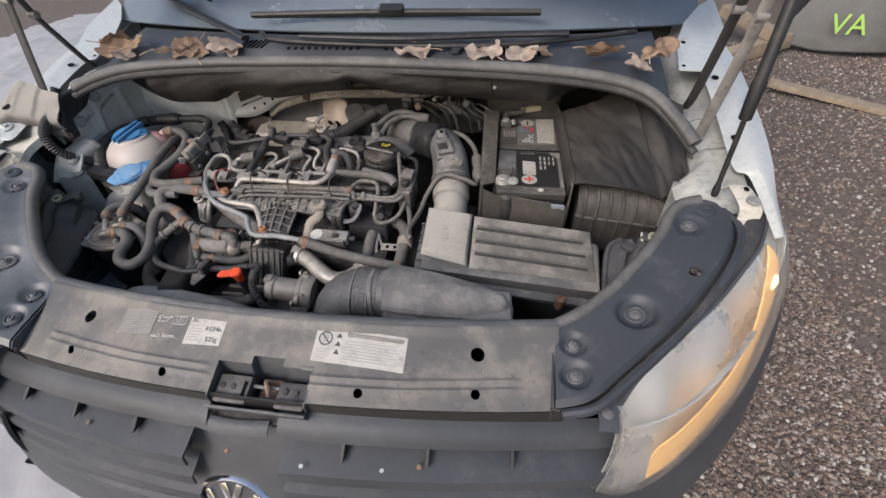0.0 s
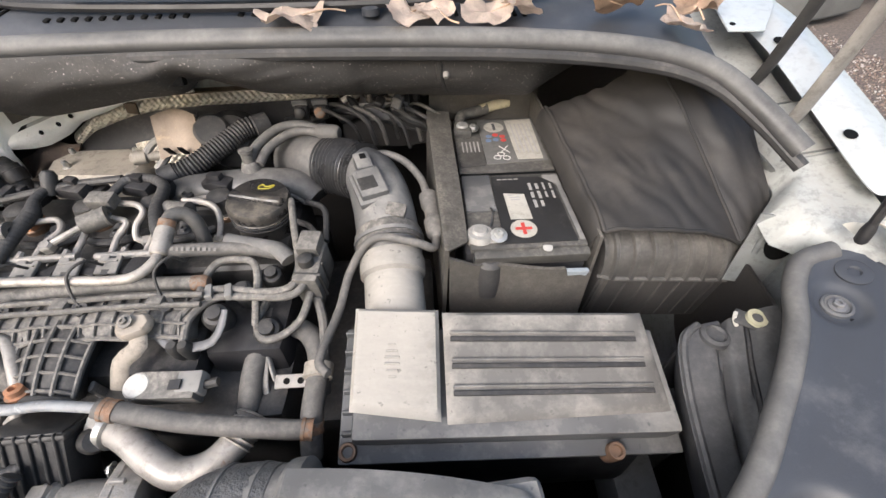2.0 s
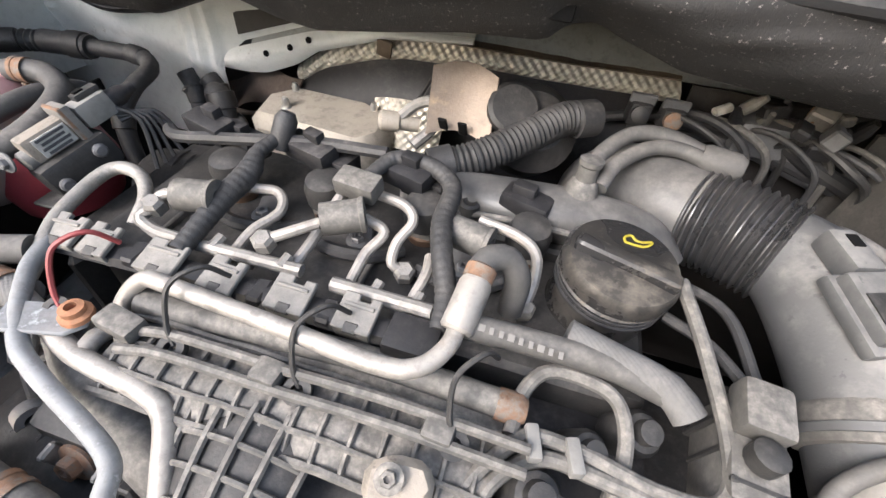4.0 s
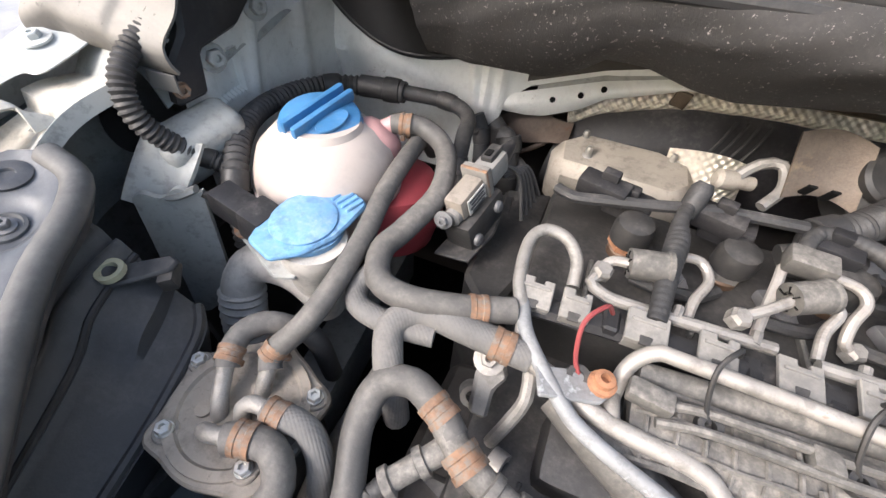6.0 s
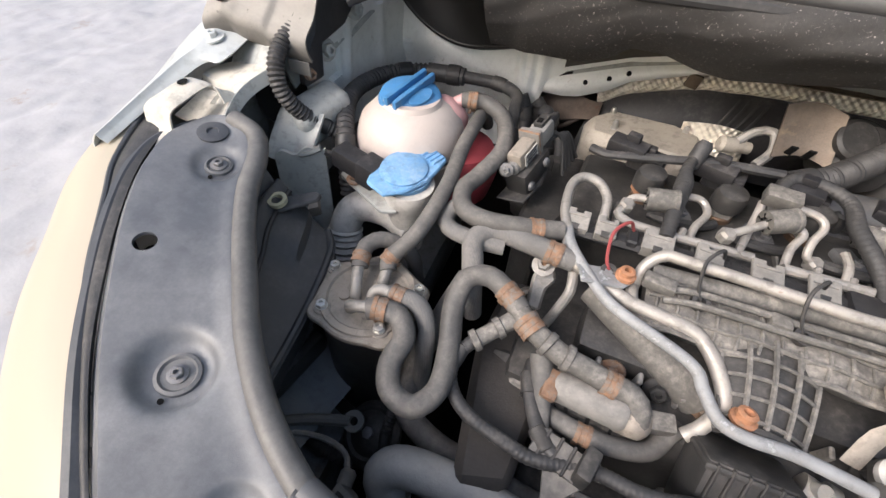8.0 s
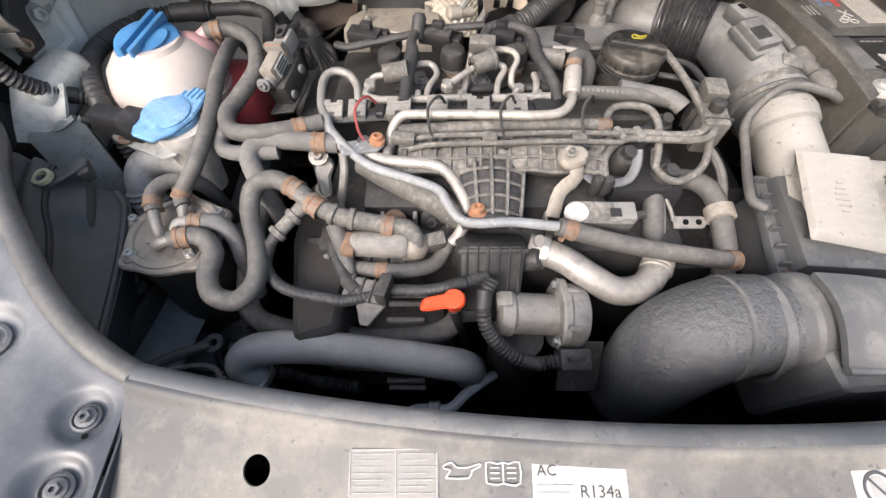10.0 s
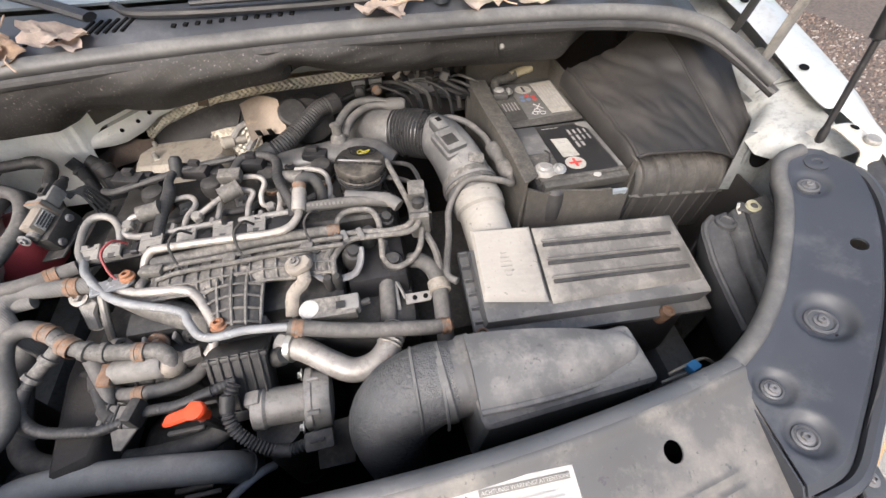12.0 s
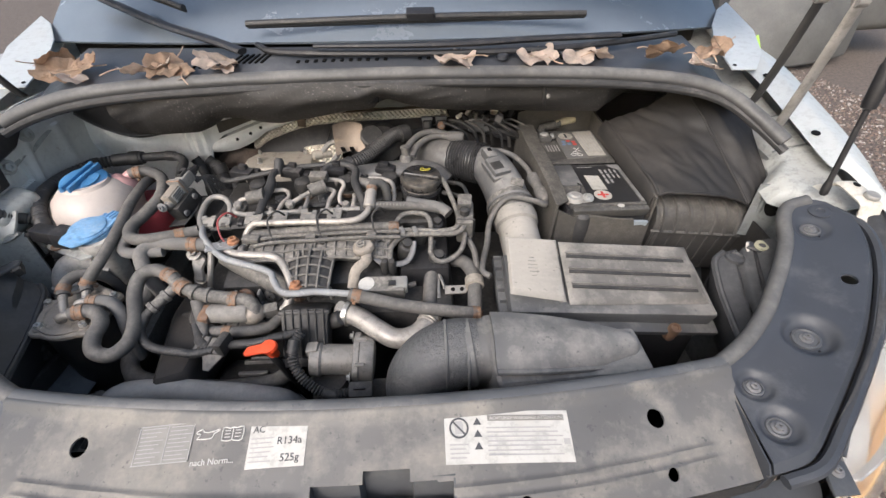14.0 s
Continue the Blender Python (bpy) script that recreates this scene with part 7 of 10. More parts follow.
    hose("valve_hose", [(0.28, 0.5, 0.948), (0.272, 0.53, 0.955), (0.25, 0.56, 0.965), (0.22, 0.575, 0.97), (0.2, 0.56, 0.972)], 0.0055, M_HOSE, "thin hose behind the check valve")


build_airbox()


# ---- battery ----
def build_battery():
    bat = thing("battery", "black car battery with red plus sign in a felt jacket", "battery")
    part("battery_case", block((0.15, 0.33, 0.16), pose(0.4, 0.552, 0.862, 0, 0, -1), 0.006), M_BLACK, bat)
    # two lid halves with a gap between them
    front = part("front_lid", block((0.143, 0.152, 0.012), pose(0.4, 0.466, 0.942), 0.004), M_BATDUST, bat, "dusty front half of the lid")
    back = part("rear_lid", block((0.143, 0.16, 0.012), pose(0.4, 0.632, 0.942), 0.004), M_BATDUST, bat, "dusty rear half of the lid")
    part("lid_gap", block((0.14, 0.008, 0.01), pose(0.4, 0.547, 0.94), 0.001), M_SHADE, bat)
    black = part("black_label", slab([(0.372, 0.535), (0.44, 0.531), (0.458, 0.515), (0.46, 0.397), (0.37, 0.396)], 0.0012, pose(0, 0, 0.9481), 0), M_BATBLK, bat, "glossy black printed label")
    part("code_panel", slab([(0.384, 0.494), (0.412, 0.491), (0.413, 0.439), (0.385, 0.44)], 0.0006, pose(0, 0, 0.9494), 0), M_BATLAB2, black)
    for k in range(3):
        part("print_bar", block((0.018 - 0.003 * k, 0.0022, 0.0004), pose(0.398, 0.489 - 0.005 * k, 0.9502), 0), M_INKG, black, smooth=0)
    for k in range(4):
        for r in range(2 + (k > 1)):
            part("print_bar", block((0.0042 - 0.0012 * (k < 2), 0.012 + 0.004 * ((k + r) % 2), 0.0004), pose(0.452 - 0.0095 * k, 0.508 - 0.019 * r, 0.9495), 0), M_WORN, black, smooth=0)
    for k in range(4):
        part("print_bar", block((0.006, 0.002, 0.0004), pose(0.383 + 0.008 * k, 0.527, 0.9495), 0), M_WORN, black, smooth=0)
    part("worn_corner", slab([(0.446, 0.535), (0.468, 0.535), (0.469, 0.398), (0.463, 0.398), (0.4615, 0.512), (0.446, 0.528)], 0.0008, pose(0, 0, 0.9483), 0), M_DUCT, front)
    part("smooth_panel", block((0.04, 0.08, 0.004), pose(0.35, 0.498, 0.9488), 0.0015), M_DUCT, front, "dusty grey plain panel")
    part("label", slab([(0.372, 0.705), (0.466, 0.705), (0.466, 0.575), (0.372, 0.568)], 0.001, pose(0, 0, 0.9481), 0), M_BATLAB, back, "grey printed battery label")
    part("left_label", slab([(0.333, 0.652), (0.37, 0.65), (0.37, 0.566), (0.333, 0.562)], 0.001, pose(0, 0, 0.9481), 0), M_BATDUST, back)
    for k in range(5):
        part("print_bar", block((0.0022, 0.03, 0.0004), pose(0.34 + 0.0062 * k, 0.618, 0.9493), 0), M_WORN, back, smooth=0)
    white = part("white_panel", slab([(0.418, 0.698), (0.463, 0.702), (0.459, 0.578), (0.42, 0.578)], 0.0006, pose(0, 0, 0.9493), 0), M_BATLAB2, back, "yellowed white printed panel")
    for k in range(5):
        part("print_bar", block((0.0022, 0.09, 0.0004), pose(0.426 + 0.007 * k, 0.64, 0.9501), 0), M_INKG, white, smooth=0)
    for q, sgn, col in (((0.397, 0.677, 0.9493), "-", M_INK), ((0.398, 0.421, 0.9495), "+", M_RED)):
        d = part("pole_disc", lathe([(0.0165, 0), (0.0165, 0.0006), (0, 0.0006)], pose(*q), 30), M_BATLAB2, bat)
        part("pole_sign", block((0.0045, 0.021, 0.0006), pose(q[0], q[1], q[2] + 0.0009), 0), col, d, smooth=0)
        if sgn == "+":
            part("pole_sign", block((0.021, 0.0045, 0.0006), pose(q[0], q[1], q[2] + 0.001), 0), col, d, smooth=0)
    for x, y, col in ((0.385, 0.648, M_FADED), (0.396, 0.652, M_RED), (0.407, 0.647, M_RED), (0.383, 0.635, M_FADED), (0.395, 0.637, M_FADED), (0.407, 0.635, M_RED)):
        part("hazard_mark", lathe([(0.0048, 0), (0.0048, 0.0005), (0, 0.0005)], pose(x, y, 0.9493), 16), col, back)
    for turn in (35, -35):
        part("bin_mark", block((0.0016, 0.024, 0.0005), pose(0.404, 0.608, 0.9493, 0, 0, turn), 0), M_WHITEINK, back, smooth=0)
    for x, y in ((0.39, 0.585), (0.404, 0.583), (0.397, 0.594)):
        part("cell_mark", lathe([(0.0045, 0), (0.006, 0.0001), (0.006, 0.0005), (0.0045, 0.0005)], pose(x, y, 0.9493), 14), M_WHITEINK, back)
    part("top_plug", lathe([(0.006, 0), (0.006, 0.0015), (0, 0.0018)], pose(0.421, 0.389, 0.946), 14), M_LABEL, bat)
    part("lid_front_edge", block((0.14, 0.012, 0.018), pose(0.402, 0.386, 0.936, 12), 0.003), M_BATDUST, front)
    for q in ((0.342, 0.414, 0.94), (0.343, 0.664, 0.946)):
        part("terminal", lathe([(0.0112, 0), (0.0104, 0.016), (0.008, 0.019), (0, 0.019)], pose(*q), 18), M_LEAD, bat)
    clampm = pose(0.342, 0.412, 0.948)
    part("terminal_clamp", lathe([(0.0105, -0.008), (0.0165, -0.008), (0.017, 0.004), (0.0145, 0.008), (0.011, 0.008)], clampm, 18), M_LEAD, bat, "corroded whitish terminal clamp")
    part("clamp_ear", block((0.024, 0.016, 0.012), pose(0.362, 0.408, 0.948, 0, 0, 8), 0.004), M_LEAD, bat)
    bolt((0.364, 0.406, 0.954), (0, -0.3, 1), 0.0055, bat)
    part("cover_strap", tube([(0.358, 0.43, 0.948), (0.362, 0.445, 0.957), (0.362, 0.462, 0.951)], 0.0016, 6), M_BLACK, bat)
    part("terminal_clamp", block((0.03, 0.03, 0.014), pose(0.344, 0.662, 0.955, 0, 0, -8), 0.005), M_BATDUST, bat)
    bolt((0.36, 0.66, 0.958), (0, -0.2, 1), 0.005, bat)
    part("earth_cable", tube([(0.34, 0.675, 0.956), (0.345, 0.698, 0.962), (0.368, 0.706, 0.964), (0.39, 0.712, 0.966)], 0.009, 12), M_BATDUST, bat)
    part("earth_sleeve", tube([(0.378, 0.709, 0.966), (0.4, 0.718, 0.968), (0.428, 0.726, 0.97)], 0.0085, 12), M_SLEEVE, bat, "yellowed cable sleeve")
    part("red_cable", tube([(0.35, 0.402, 0.94), (0.35, 0.388, 0.93), (0.35, 0.385, 0.88), (0.36, 0.385, 0.83)], 0.0055, 10), M_RED, bat)
    part("terminal_cover", lathe([(0.016, -0.055), (0.018, -0.02), (0.017, 0.0), (0.012, 0.006), (0, 0.007)], pose(0.352, 0.388, 0.93), 18), M_RUBBER, bat)
    # felt sleeve round the battery, folded over along one side
    sl = thing("battery_jacket", "dusty dark felt heat jacket round the battery", "battery cover")
    def fold(u, v):
        y = 0.378 + 0.312 * u
        return Vector((0.302 - 0.011 * u + (0.024 + 0.008 * u) * v, y + 0.02 * v * (1 - 0.7 * u), 0.96 + 0.018 * u + 0.004 * math.sin(6 * u) - 0.006 * v))
    part("felt_flap", sheet(fold, 24, 5, 0.004), M_JACKET, sl)
    part("felt_side", sheet(lambda u, v: fold(u, 0) + Vector((-0.006 * v, 0.0, -0.17 * v)), 24, 8, 0.005), M_JACKET, sl)
    part("felt_front", sheet(lambda u, v: Vector((0.302 + 0.175 * u, 0.378 + 0.004 * math.sin(7 * u), 0.95 - 0.02 * min(1, 6 * u) - 0.014 * (u > 0.8) + 0.004 * math.sin(5 * u) - 0.15 * v)), 40, 8, 0.005), M_JACKET, sl)
    part("front_tag", block((0.034, 0.006, 0.014), pose(0.456, 0.376, 0.914, 10, 6, 4), 0.002), M_TAPE, sl, "strip of pale blue tape")
    part("felt_wall", sheet(lambda u, v: Vector((0.484 - 0.012 * u + 0.004 * math.sin(4 * u), 0.386 + 0.33 * u, 0.962 + 0.03 * u - 0.17 * v)), 16, 6, 0.004), M_JACKET, sl)
    part("felt_back", sheet(lambda u, v: Vector((0.291 + 0.185 * u, 0.73 + 0.006 * math.sin(6 * u), 0.99 + 0.03 * u - 0.16 * v)), 20, 6, 0.004), M_JACKET, sl)


build_battery()


def build_fabric_cover():
    # draped heat cover over the fuse box
    cover = thing("fuse_box_cover", "dusty black fabric cover draped over the fuse box", "cover")
    fl, fr, apex, bl = (np.array(q) for q in ((0.487, 0.394, 0.966), (0.662, 0.39, 0.94), (0.602, 0.622, 1.082), (0.47, 0.645, 1.0)))
    r0, r1 = np.array((0.716, 0.428, 0.958)), np.array((0.706, 0.56, 1.062))
    def crease(u, v, k):
        return 0.005 * noise.noise(Vector((u * 4 + v * 2, v * 3 - u * 2, k))) + 0.006 * abs(noise.noise(Vector((u * 5 + v * 4, v * 3 - u * 2, k + 4)))) - 0.003
    def f(u, v):
        p = (fl * (1 - u) + fr * u) * (1 - v) + (bl * (1 - u) + apex * u) * v
        bow = 0.012 * math.sin(math.pi * u) * (1 - v) - 0.012 * math.sin(math.pi * u) * v + 0.006 * math.sin(math.pi * v)
        return Vector((p[0], p[1], p[2] + bow + crease(u, v, 3)))
    def g(u, v):
        p = (fr * (1 - u) + r0 * u) * (1 - v) + (apex * (1 - u) + r1 * u) * v
        return Vector((p[0], p[1], p[2] + 0.01 * math.sin(math.pi * v) * math.sin(math.pi * u) + (crease(1, v, 3) if u < 0.02 else crease(u, v, 6) * 0.6)))
    part("top_cloth", sheet(f, 50, 40, 0.003), M_FABRIC, cover)
    part("right_cloth", sheet(g, 20, 40, 0.003), M_FABRIC, cover)
    part("back_cloth", sheet(lambda u, v: f(u, 1) + Vector((0, 0.06 * v, -0.08 * v)), 24, 4, 0.003), M_FABRIC, cover)
    part("side_cloth", sheet(lambda u, v: f(0, u) + Vector((-0.012 * math.sin(math.pi / 2 * v), 0.0, -0.03 * v * v)), 24, 6, 0.003), M_FABRIC, cover)
    part("corner_cloth", sheet(lambda u, v: g(1, u) + Vector((0.004 * v, 0.01 * v, -0.05 * v)), 24, 4, 0.003), M_FABRIC, cover)
    part("hem", tube([tuple(f(k / 16, 0)) for k in range(17)], 0.0028, 8), M_FABRIC, cover)
    part("hem", tube([tuple(f(0, k / 16)) for k in range(17)], 0.0035, 8), M_FABRIC, cover)
    part("seam", tube([tuple(f(1, k / 16) + Vector((0, 0, 0.001))) for k in range(17)], 0.002, 6), M_FABRIC, cover)
    fuse = thing("fuse_box", "black plastic fuse box with ribbed sides", "fuse box")
    # rounded lid that overhangs the body, each with upright ribs
    def lid(u, v):
        x = 0.505 + 0.212 * u
        prof = [(0.52, 0.945), (0.44, 0.938), (0.41, 0.93), (0.397, 0.915), (0.392, 0.893), (0.392, 0.882)]
        y, z = lerp_line(prof, v)
        k = max(0, abs(u - 0.5) - 0.42) / 0.08
        return Vector((x, y + 0.012 * k * k + 0.01 * u, z - 0.03 * u - 0.008 * k * k))
    part("fuse_box_lid", sheet(lid, 60, 40, 0.003), M_FUSE, fuse, "dusty black lid")
    body = part("fuse_box_body", sheet(lambda u, v: lid(0.03 + 0.94 * u, 1) + Vector((0, 0.004 + 0.016 * v, 0.004 - 0.105 * v)), 40, 12, 0.004), M_FUSE, fuse)
    part("body_side", sheet(lambda u, v: lid(0.98, 0.9 - 0.8 * u) + Vector((0.002 - 0.012 * v, 0.02 * v, -0.12 * v)), 16, 10, 0.004), M_FUSE, fuse)
    part("body_side", sheet(lambda u, v: lid(0.02, 0.9 - 0.8 * u) + Vector((0.0, 0.02 * v, -0.12 * v)), 16, 10, 0.004), M_FUSE, fuse)
    for k in range(8):
        u = 0.06 + 0.125 * k
        part("lid_rib", tube([tuple(lid(u, t) + Vector((0, -0.0006, 0.0012))) for t in np.linspace(0.25, 1.0, 12)], 0.0044, 6), M_FUSE, body)
        part("side_rib", tube([tuple(lid(u, 1) + Vector((0, 0.002 + 0.016 * t, 0.002 - 0.1 * t))) for t in (0.05, 0.5, 1.0)], 0.0048, 6), M_FUSE, body)
    part("box_lip", tube([tuple(lid(t, 1) + Vector((0, -0.001, 0))) for t in np.linspace(0, 1, 20)], 0.0036, 8), M_FUSE, body)
    part("end_bracket", slab([(-0.012, -0.03), (0.01, -0.03), (0.014, 0.02), (0.002, 0.034), (-0.012, 0.03)], 0.006, pose(0.727, 0.408, 0.865, 78, 0, 8), 0.002), M_CREAM, body)
    for k in range(8):
        part("fuse", block((0.011, 0.006, 0.012), pose(0.575 + 0.0165 * k, 0.424, 0.772 - 0.002 * k, 20), 0.001, 1), M_RED if k in (0, 2, 3, 6) else M_BLACKD, body)


build_fabric_cover()

# ---- tanks and filter ----
def build_coolant_tank():
    tank = thing("coolant_tank", "round milky plastic coolant tank with a blue cap", "coolant tank")
    c = Vector((-0.571, 0.484, 0.916))
    prof = [(0.0, -0.08), (0.04, -0.072), (0.066, -0.045), (0.0745, -0.012), (0.0755, 0.0), (0.0745, 0.012), (0.066, 0.036), (0.05, 0.052), (0.04, 0.056), (0.037, 0.062)]
    body = part("tank_body", lathe(prof, Matrix.Translation(c), 40), M_TANK, tank)
    part("tank_seam", lathe([(0.0755, -0.003), (0.0778, -0.002), (0.0778, 0.002), (0.0755, 0.003)], Matrix.Translation(c + Vector((0, 0, -0.004))), 40), M_TANK, body)
    part("tank_shoulder", lathe([(0.036, -0.03), (0.034, 0.0), (0.022, 0.016), (0.012, 0.02), (0.0, 0.02)], aim(c + Vector((0.038, 0.035, 0.03)), (0.5, 0.45, 0.75)), 22), M_TANKPINK, tank, "pink stained filler shoulder")
    part("tank_nozzle", tube([(-0.532, 0.527, 0.956), (-0.519, 0.533, 0.964), (-0.508, 0.535, 0.965)], 0.009, 12), M_TANKPINK, tank)
    part("tank_lobe", lathe([(0.0, -0.05), (0.05, -0.04), (0.06, 0.0), (0.05, 0.035), (0.0, 0.05)], pose(-0.515, 0.52, 0.87), 26), M_TANKRED, tank, "red stained lower lobe")
    m = pose(c.x - 0.004, c.y + 0.004, 0.966, 10, 5, 0) @ pose(0, 0, 0, 0, 0, 78)
    prof = [(0.037, -0.008), (0.041, -0.004), (0.041, 0.008), (0.0385, 0.014), (0.03, 0.018), (0.015, 0.02), (0, 0.0205)]
    cap = part("tank_cap", lathe(prof, m, 40), M_BLUE, tank, "ribbed blue screw cap")
    for s in (-1, 1):
        part("cap_grip", block((0.079, 0.0065, 0.013), m @ pose(0, s * 0.0068, 0.0215), 0.0028), M_BLUE, cap)
    part("cap_disc", lathe([(0.0195, 0.0195), (0.019, 0.0212), (0, 0.0216)], m @ pose(-0.002, -0.019, 0) @ Matrix.Diagonal((1, 0.55, 1, 1)), 24), M_BLUE, cap)
    for k in range(24):
        part("cap_rib", block((0.002, 0.004, 0.014), m @ Matrix.Rotation(2 * math.pi * k / 24, 4, "Z") @ pose(0.0398, 0, 0.003), 0.0005, 1), M_BLUE, cap)
    for k in range(3):
        part("print_mark", block((0.008, 0.001, 0.004), Matrix.Translation((-0.504 - 0.004 * k, 0.45 - 0.006 * k, 0.918)) @ pose(0, 0, 0, -18, 0, 50), 0), M_INK, body, smooth=0)


build_coolant_tank()


def build_washer_bottle():
    w = thing("washer_bottle", "milky washer fluid filler with a pale blue flap lid", "washer bottle")
    axis = (0.1, -0.1, 1)
    base = Vector((-0.525, 0.388, 0.917))
    part("filler_neck", lathe([(0.021, -0.11), (0.023, -0.08), (0.0265, -0.05), (0.028, -0.02), (0.031, -0.014), (0.0315, 0.0), (0.03, 0.006)], aim(base, axis), 28), M_BOTTLE, w)
    part("neck_elbow", tube([(-0.524, 0.386, 0.85), (-0.56, 0.39, 0.862), (-0.6, 0.385, 0.858), (-0.615, 0.37, 0.832), (-0.612, 0.355, 0.78)], 0.021, 18), M_BOTTLE, w)
    part("ribbed_pipe", tube([(-0.615, 0.368, 0.828), (-0.612, 0.355, 0.79), (-0.61, 0.345, 0.73)], 0.0225, 18, 0.003, 0.002, 0.009), M_BOTTLE, w)
    # local frame with x along the flap, from lip to tab
    d = Vector((0.32, 0.94, 0.05)).normalized()
    n = (Vector(axis).normalized() - d * Vector(axis).normalized().dot(d)).normalized()
    m = Matrix((d, n.cross(d), n)).transposed().to_4x4()
    m = Matrix.Translation((-0.533, 0.398, 0.93)) @ m
    lid = part("flap_lid", slab([(-0.052, -0.014), (-0.03, -0.027), (0.0, -0.032), (0.022, -0.028), (0.046, -0.022), (0.05, -0.016), (0.05, 0.016), (0.046, 0.022), (0.022, 0.028), (0.0, 0.032), (-0.03, 0.027), (-0.052, 0.014)], 0.006, m, 0.002), M_BLUELT, w, "faded pale blue flap lid")
    part("lid_dome", lathe([(0.029, 0.005), (0.0285, 0.008), (0.024, 0.0095), (0, 0.0105)], m @ pose(-0.006, 0, 0) @ Matrix.Diagonal((1.05, 0.95, 1, 1)), 32), M_BLUELT, lid)
    part("lid_skirt", lathe([(0.0315, -0.012), (0.033, -0.006), (0.033, 0.001)], m @ pose(-0.004, 0, 0), 32), M_BLUELT, lid)
    for k in range(6):
        part("tab_rib", block((0.02, 0.0028, 0.003), m @ pose(0.037, -0.0165 + 0.0066 * k, 0.0066), 0.001, 1), M_BLUELT, lid)
    # stay that carries the neck
    part("neck_stay", slab([(-0.06, -0.012), (0.03, -0.014), (0.045, 0.0), (0.03, 0.012), (-0.06, 0.012), (-0.07, 0.0)], 0.006, pose(-0.568, 0.378, 0.893, 10, 0, -24), 0.0015), M_WING, w, "painted metal stay with a rusty bolt")
    bolt((-0.603, 0.388, 0.9), (0, -0.15, 1), 0.006, w, M_RUST)


build_washer_bottle()


def build_fuel_filter():
    f = thing("fuel_filter", "round fuel filter with a dirty cast lid", "fuel filter")
    c = Vector((-0.505, 0.254, 0.872))
    m = Matrix.Translation(c) @ pose(0, 0, 0, 1, 1, 10)
    part("filter_can", lathe([(0.048, -0.2), (0.053, -0.19), (0.053, -0.02), (0.055, -0.01)], m, 36), M_BLACKD, f)
    # cast flange with flats between its ears, and the sunk round middle
    ears = ((-0.558, 0.271), (-0.54, 0.22), (-0.473, 0.221), (-0.459, 0.282), (-0.512, 0.309))
    around = [math.atan2(y - c.y, x - c.x) for x, y in ears]
    rim = []
    for k in range(60):
        a = 2 * math.pi * k / 60
        near = min(abs((a - b + math.pi) % (2 * math.pi) - math.pi) for b in around)
        r = 0.056 + 0.0095 * math.exp(-((near / 0.22) ** 2))
        rim.append((r * math.cos(a), r * math.sin(a)))
    part("lid_flange", slab(rim, 0.009, Matrix.Translation(c + Vector((0, 0, -0.011))), 0.002), M_LIDCAST, f, "dirty cast metal lid")
    part("lid_rim", lathe([(0.052, -0.003), (0.051, 0.0015), (0.044, 0.0015), (0.042, -0.001)], m, 40), M_LIDCAST, f)
    part("lid_floor", lathe([(0.042, -0.004), (0.025, -0.0015), (0, -0.001)], m, 36), M_LIDCAST, f)
    for x, y in ears:
        q = Vector((x, y, c.z - 0.002))
        part("lid_ear", lathe([(0.0095, -0.002), (0.0095, 0.001), (0.0085, 0.002), (0, 0.002)], Matrix.Translation(q), 18), M_LIDCAST, f)
        bolt(tuple(q + Vector((0, 0, 0.002))), (0, 0, 1), 0.0052, f, M_STEEL, "torx_bolt", 1.2)
    part("lid_boss", lathe([(0.007, 0), (0.007, 0.004), (0, 0.005)], Matrix.Translation(c + Vector((0.004, 0.018, -0.002))), 14), M_LIDCAST, f)
    part("lid_boss", lathe([(0.006, 0), (0.006, 0.004), (0, 0.005)], Matrix.Translation(c + Vector((-0.022, -0.012, -0.002))), 14), M_LIDCAST, f)
    for pts in ([(-0.512, 0.232, 0.868), (-0.511, 0.229, 0.88), (-0.502, 0.228, 0.886), (-0.485, 0.232, 0.888)], [(-0.498, 0.246, 0.868), (-0.497, 0.252, 0.882), (-0.49, 0.256, 0.887), (-0.474, 0.256, 0.888)], [(-0.515, 0.243, 0.868), (-0.517, 0.25, 0.88), (-0.522, 0.262, 0.888), (-0.526, 0.273, 0.893)], [(-0.498, 0.268, 0.868), (-0.498, 0.276, 0.88), (-0.499, 0.287, 0.89)]):
        stub = part("stub_pipe", tube(pts, 0.0062, 12, 0.004), M_ALU, f)
        part("stub_bead", lathe([(0.0062, -0.002), (0.0078, 0), (0.0062, 0.002)], aim(pts[-1], Vector(pts[-1]) - Vector(pts[-2])), 14), M_ALU, stub)


build_fuel_filter()


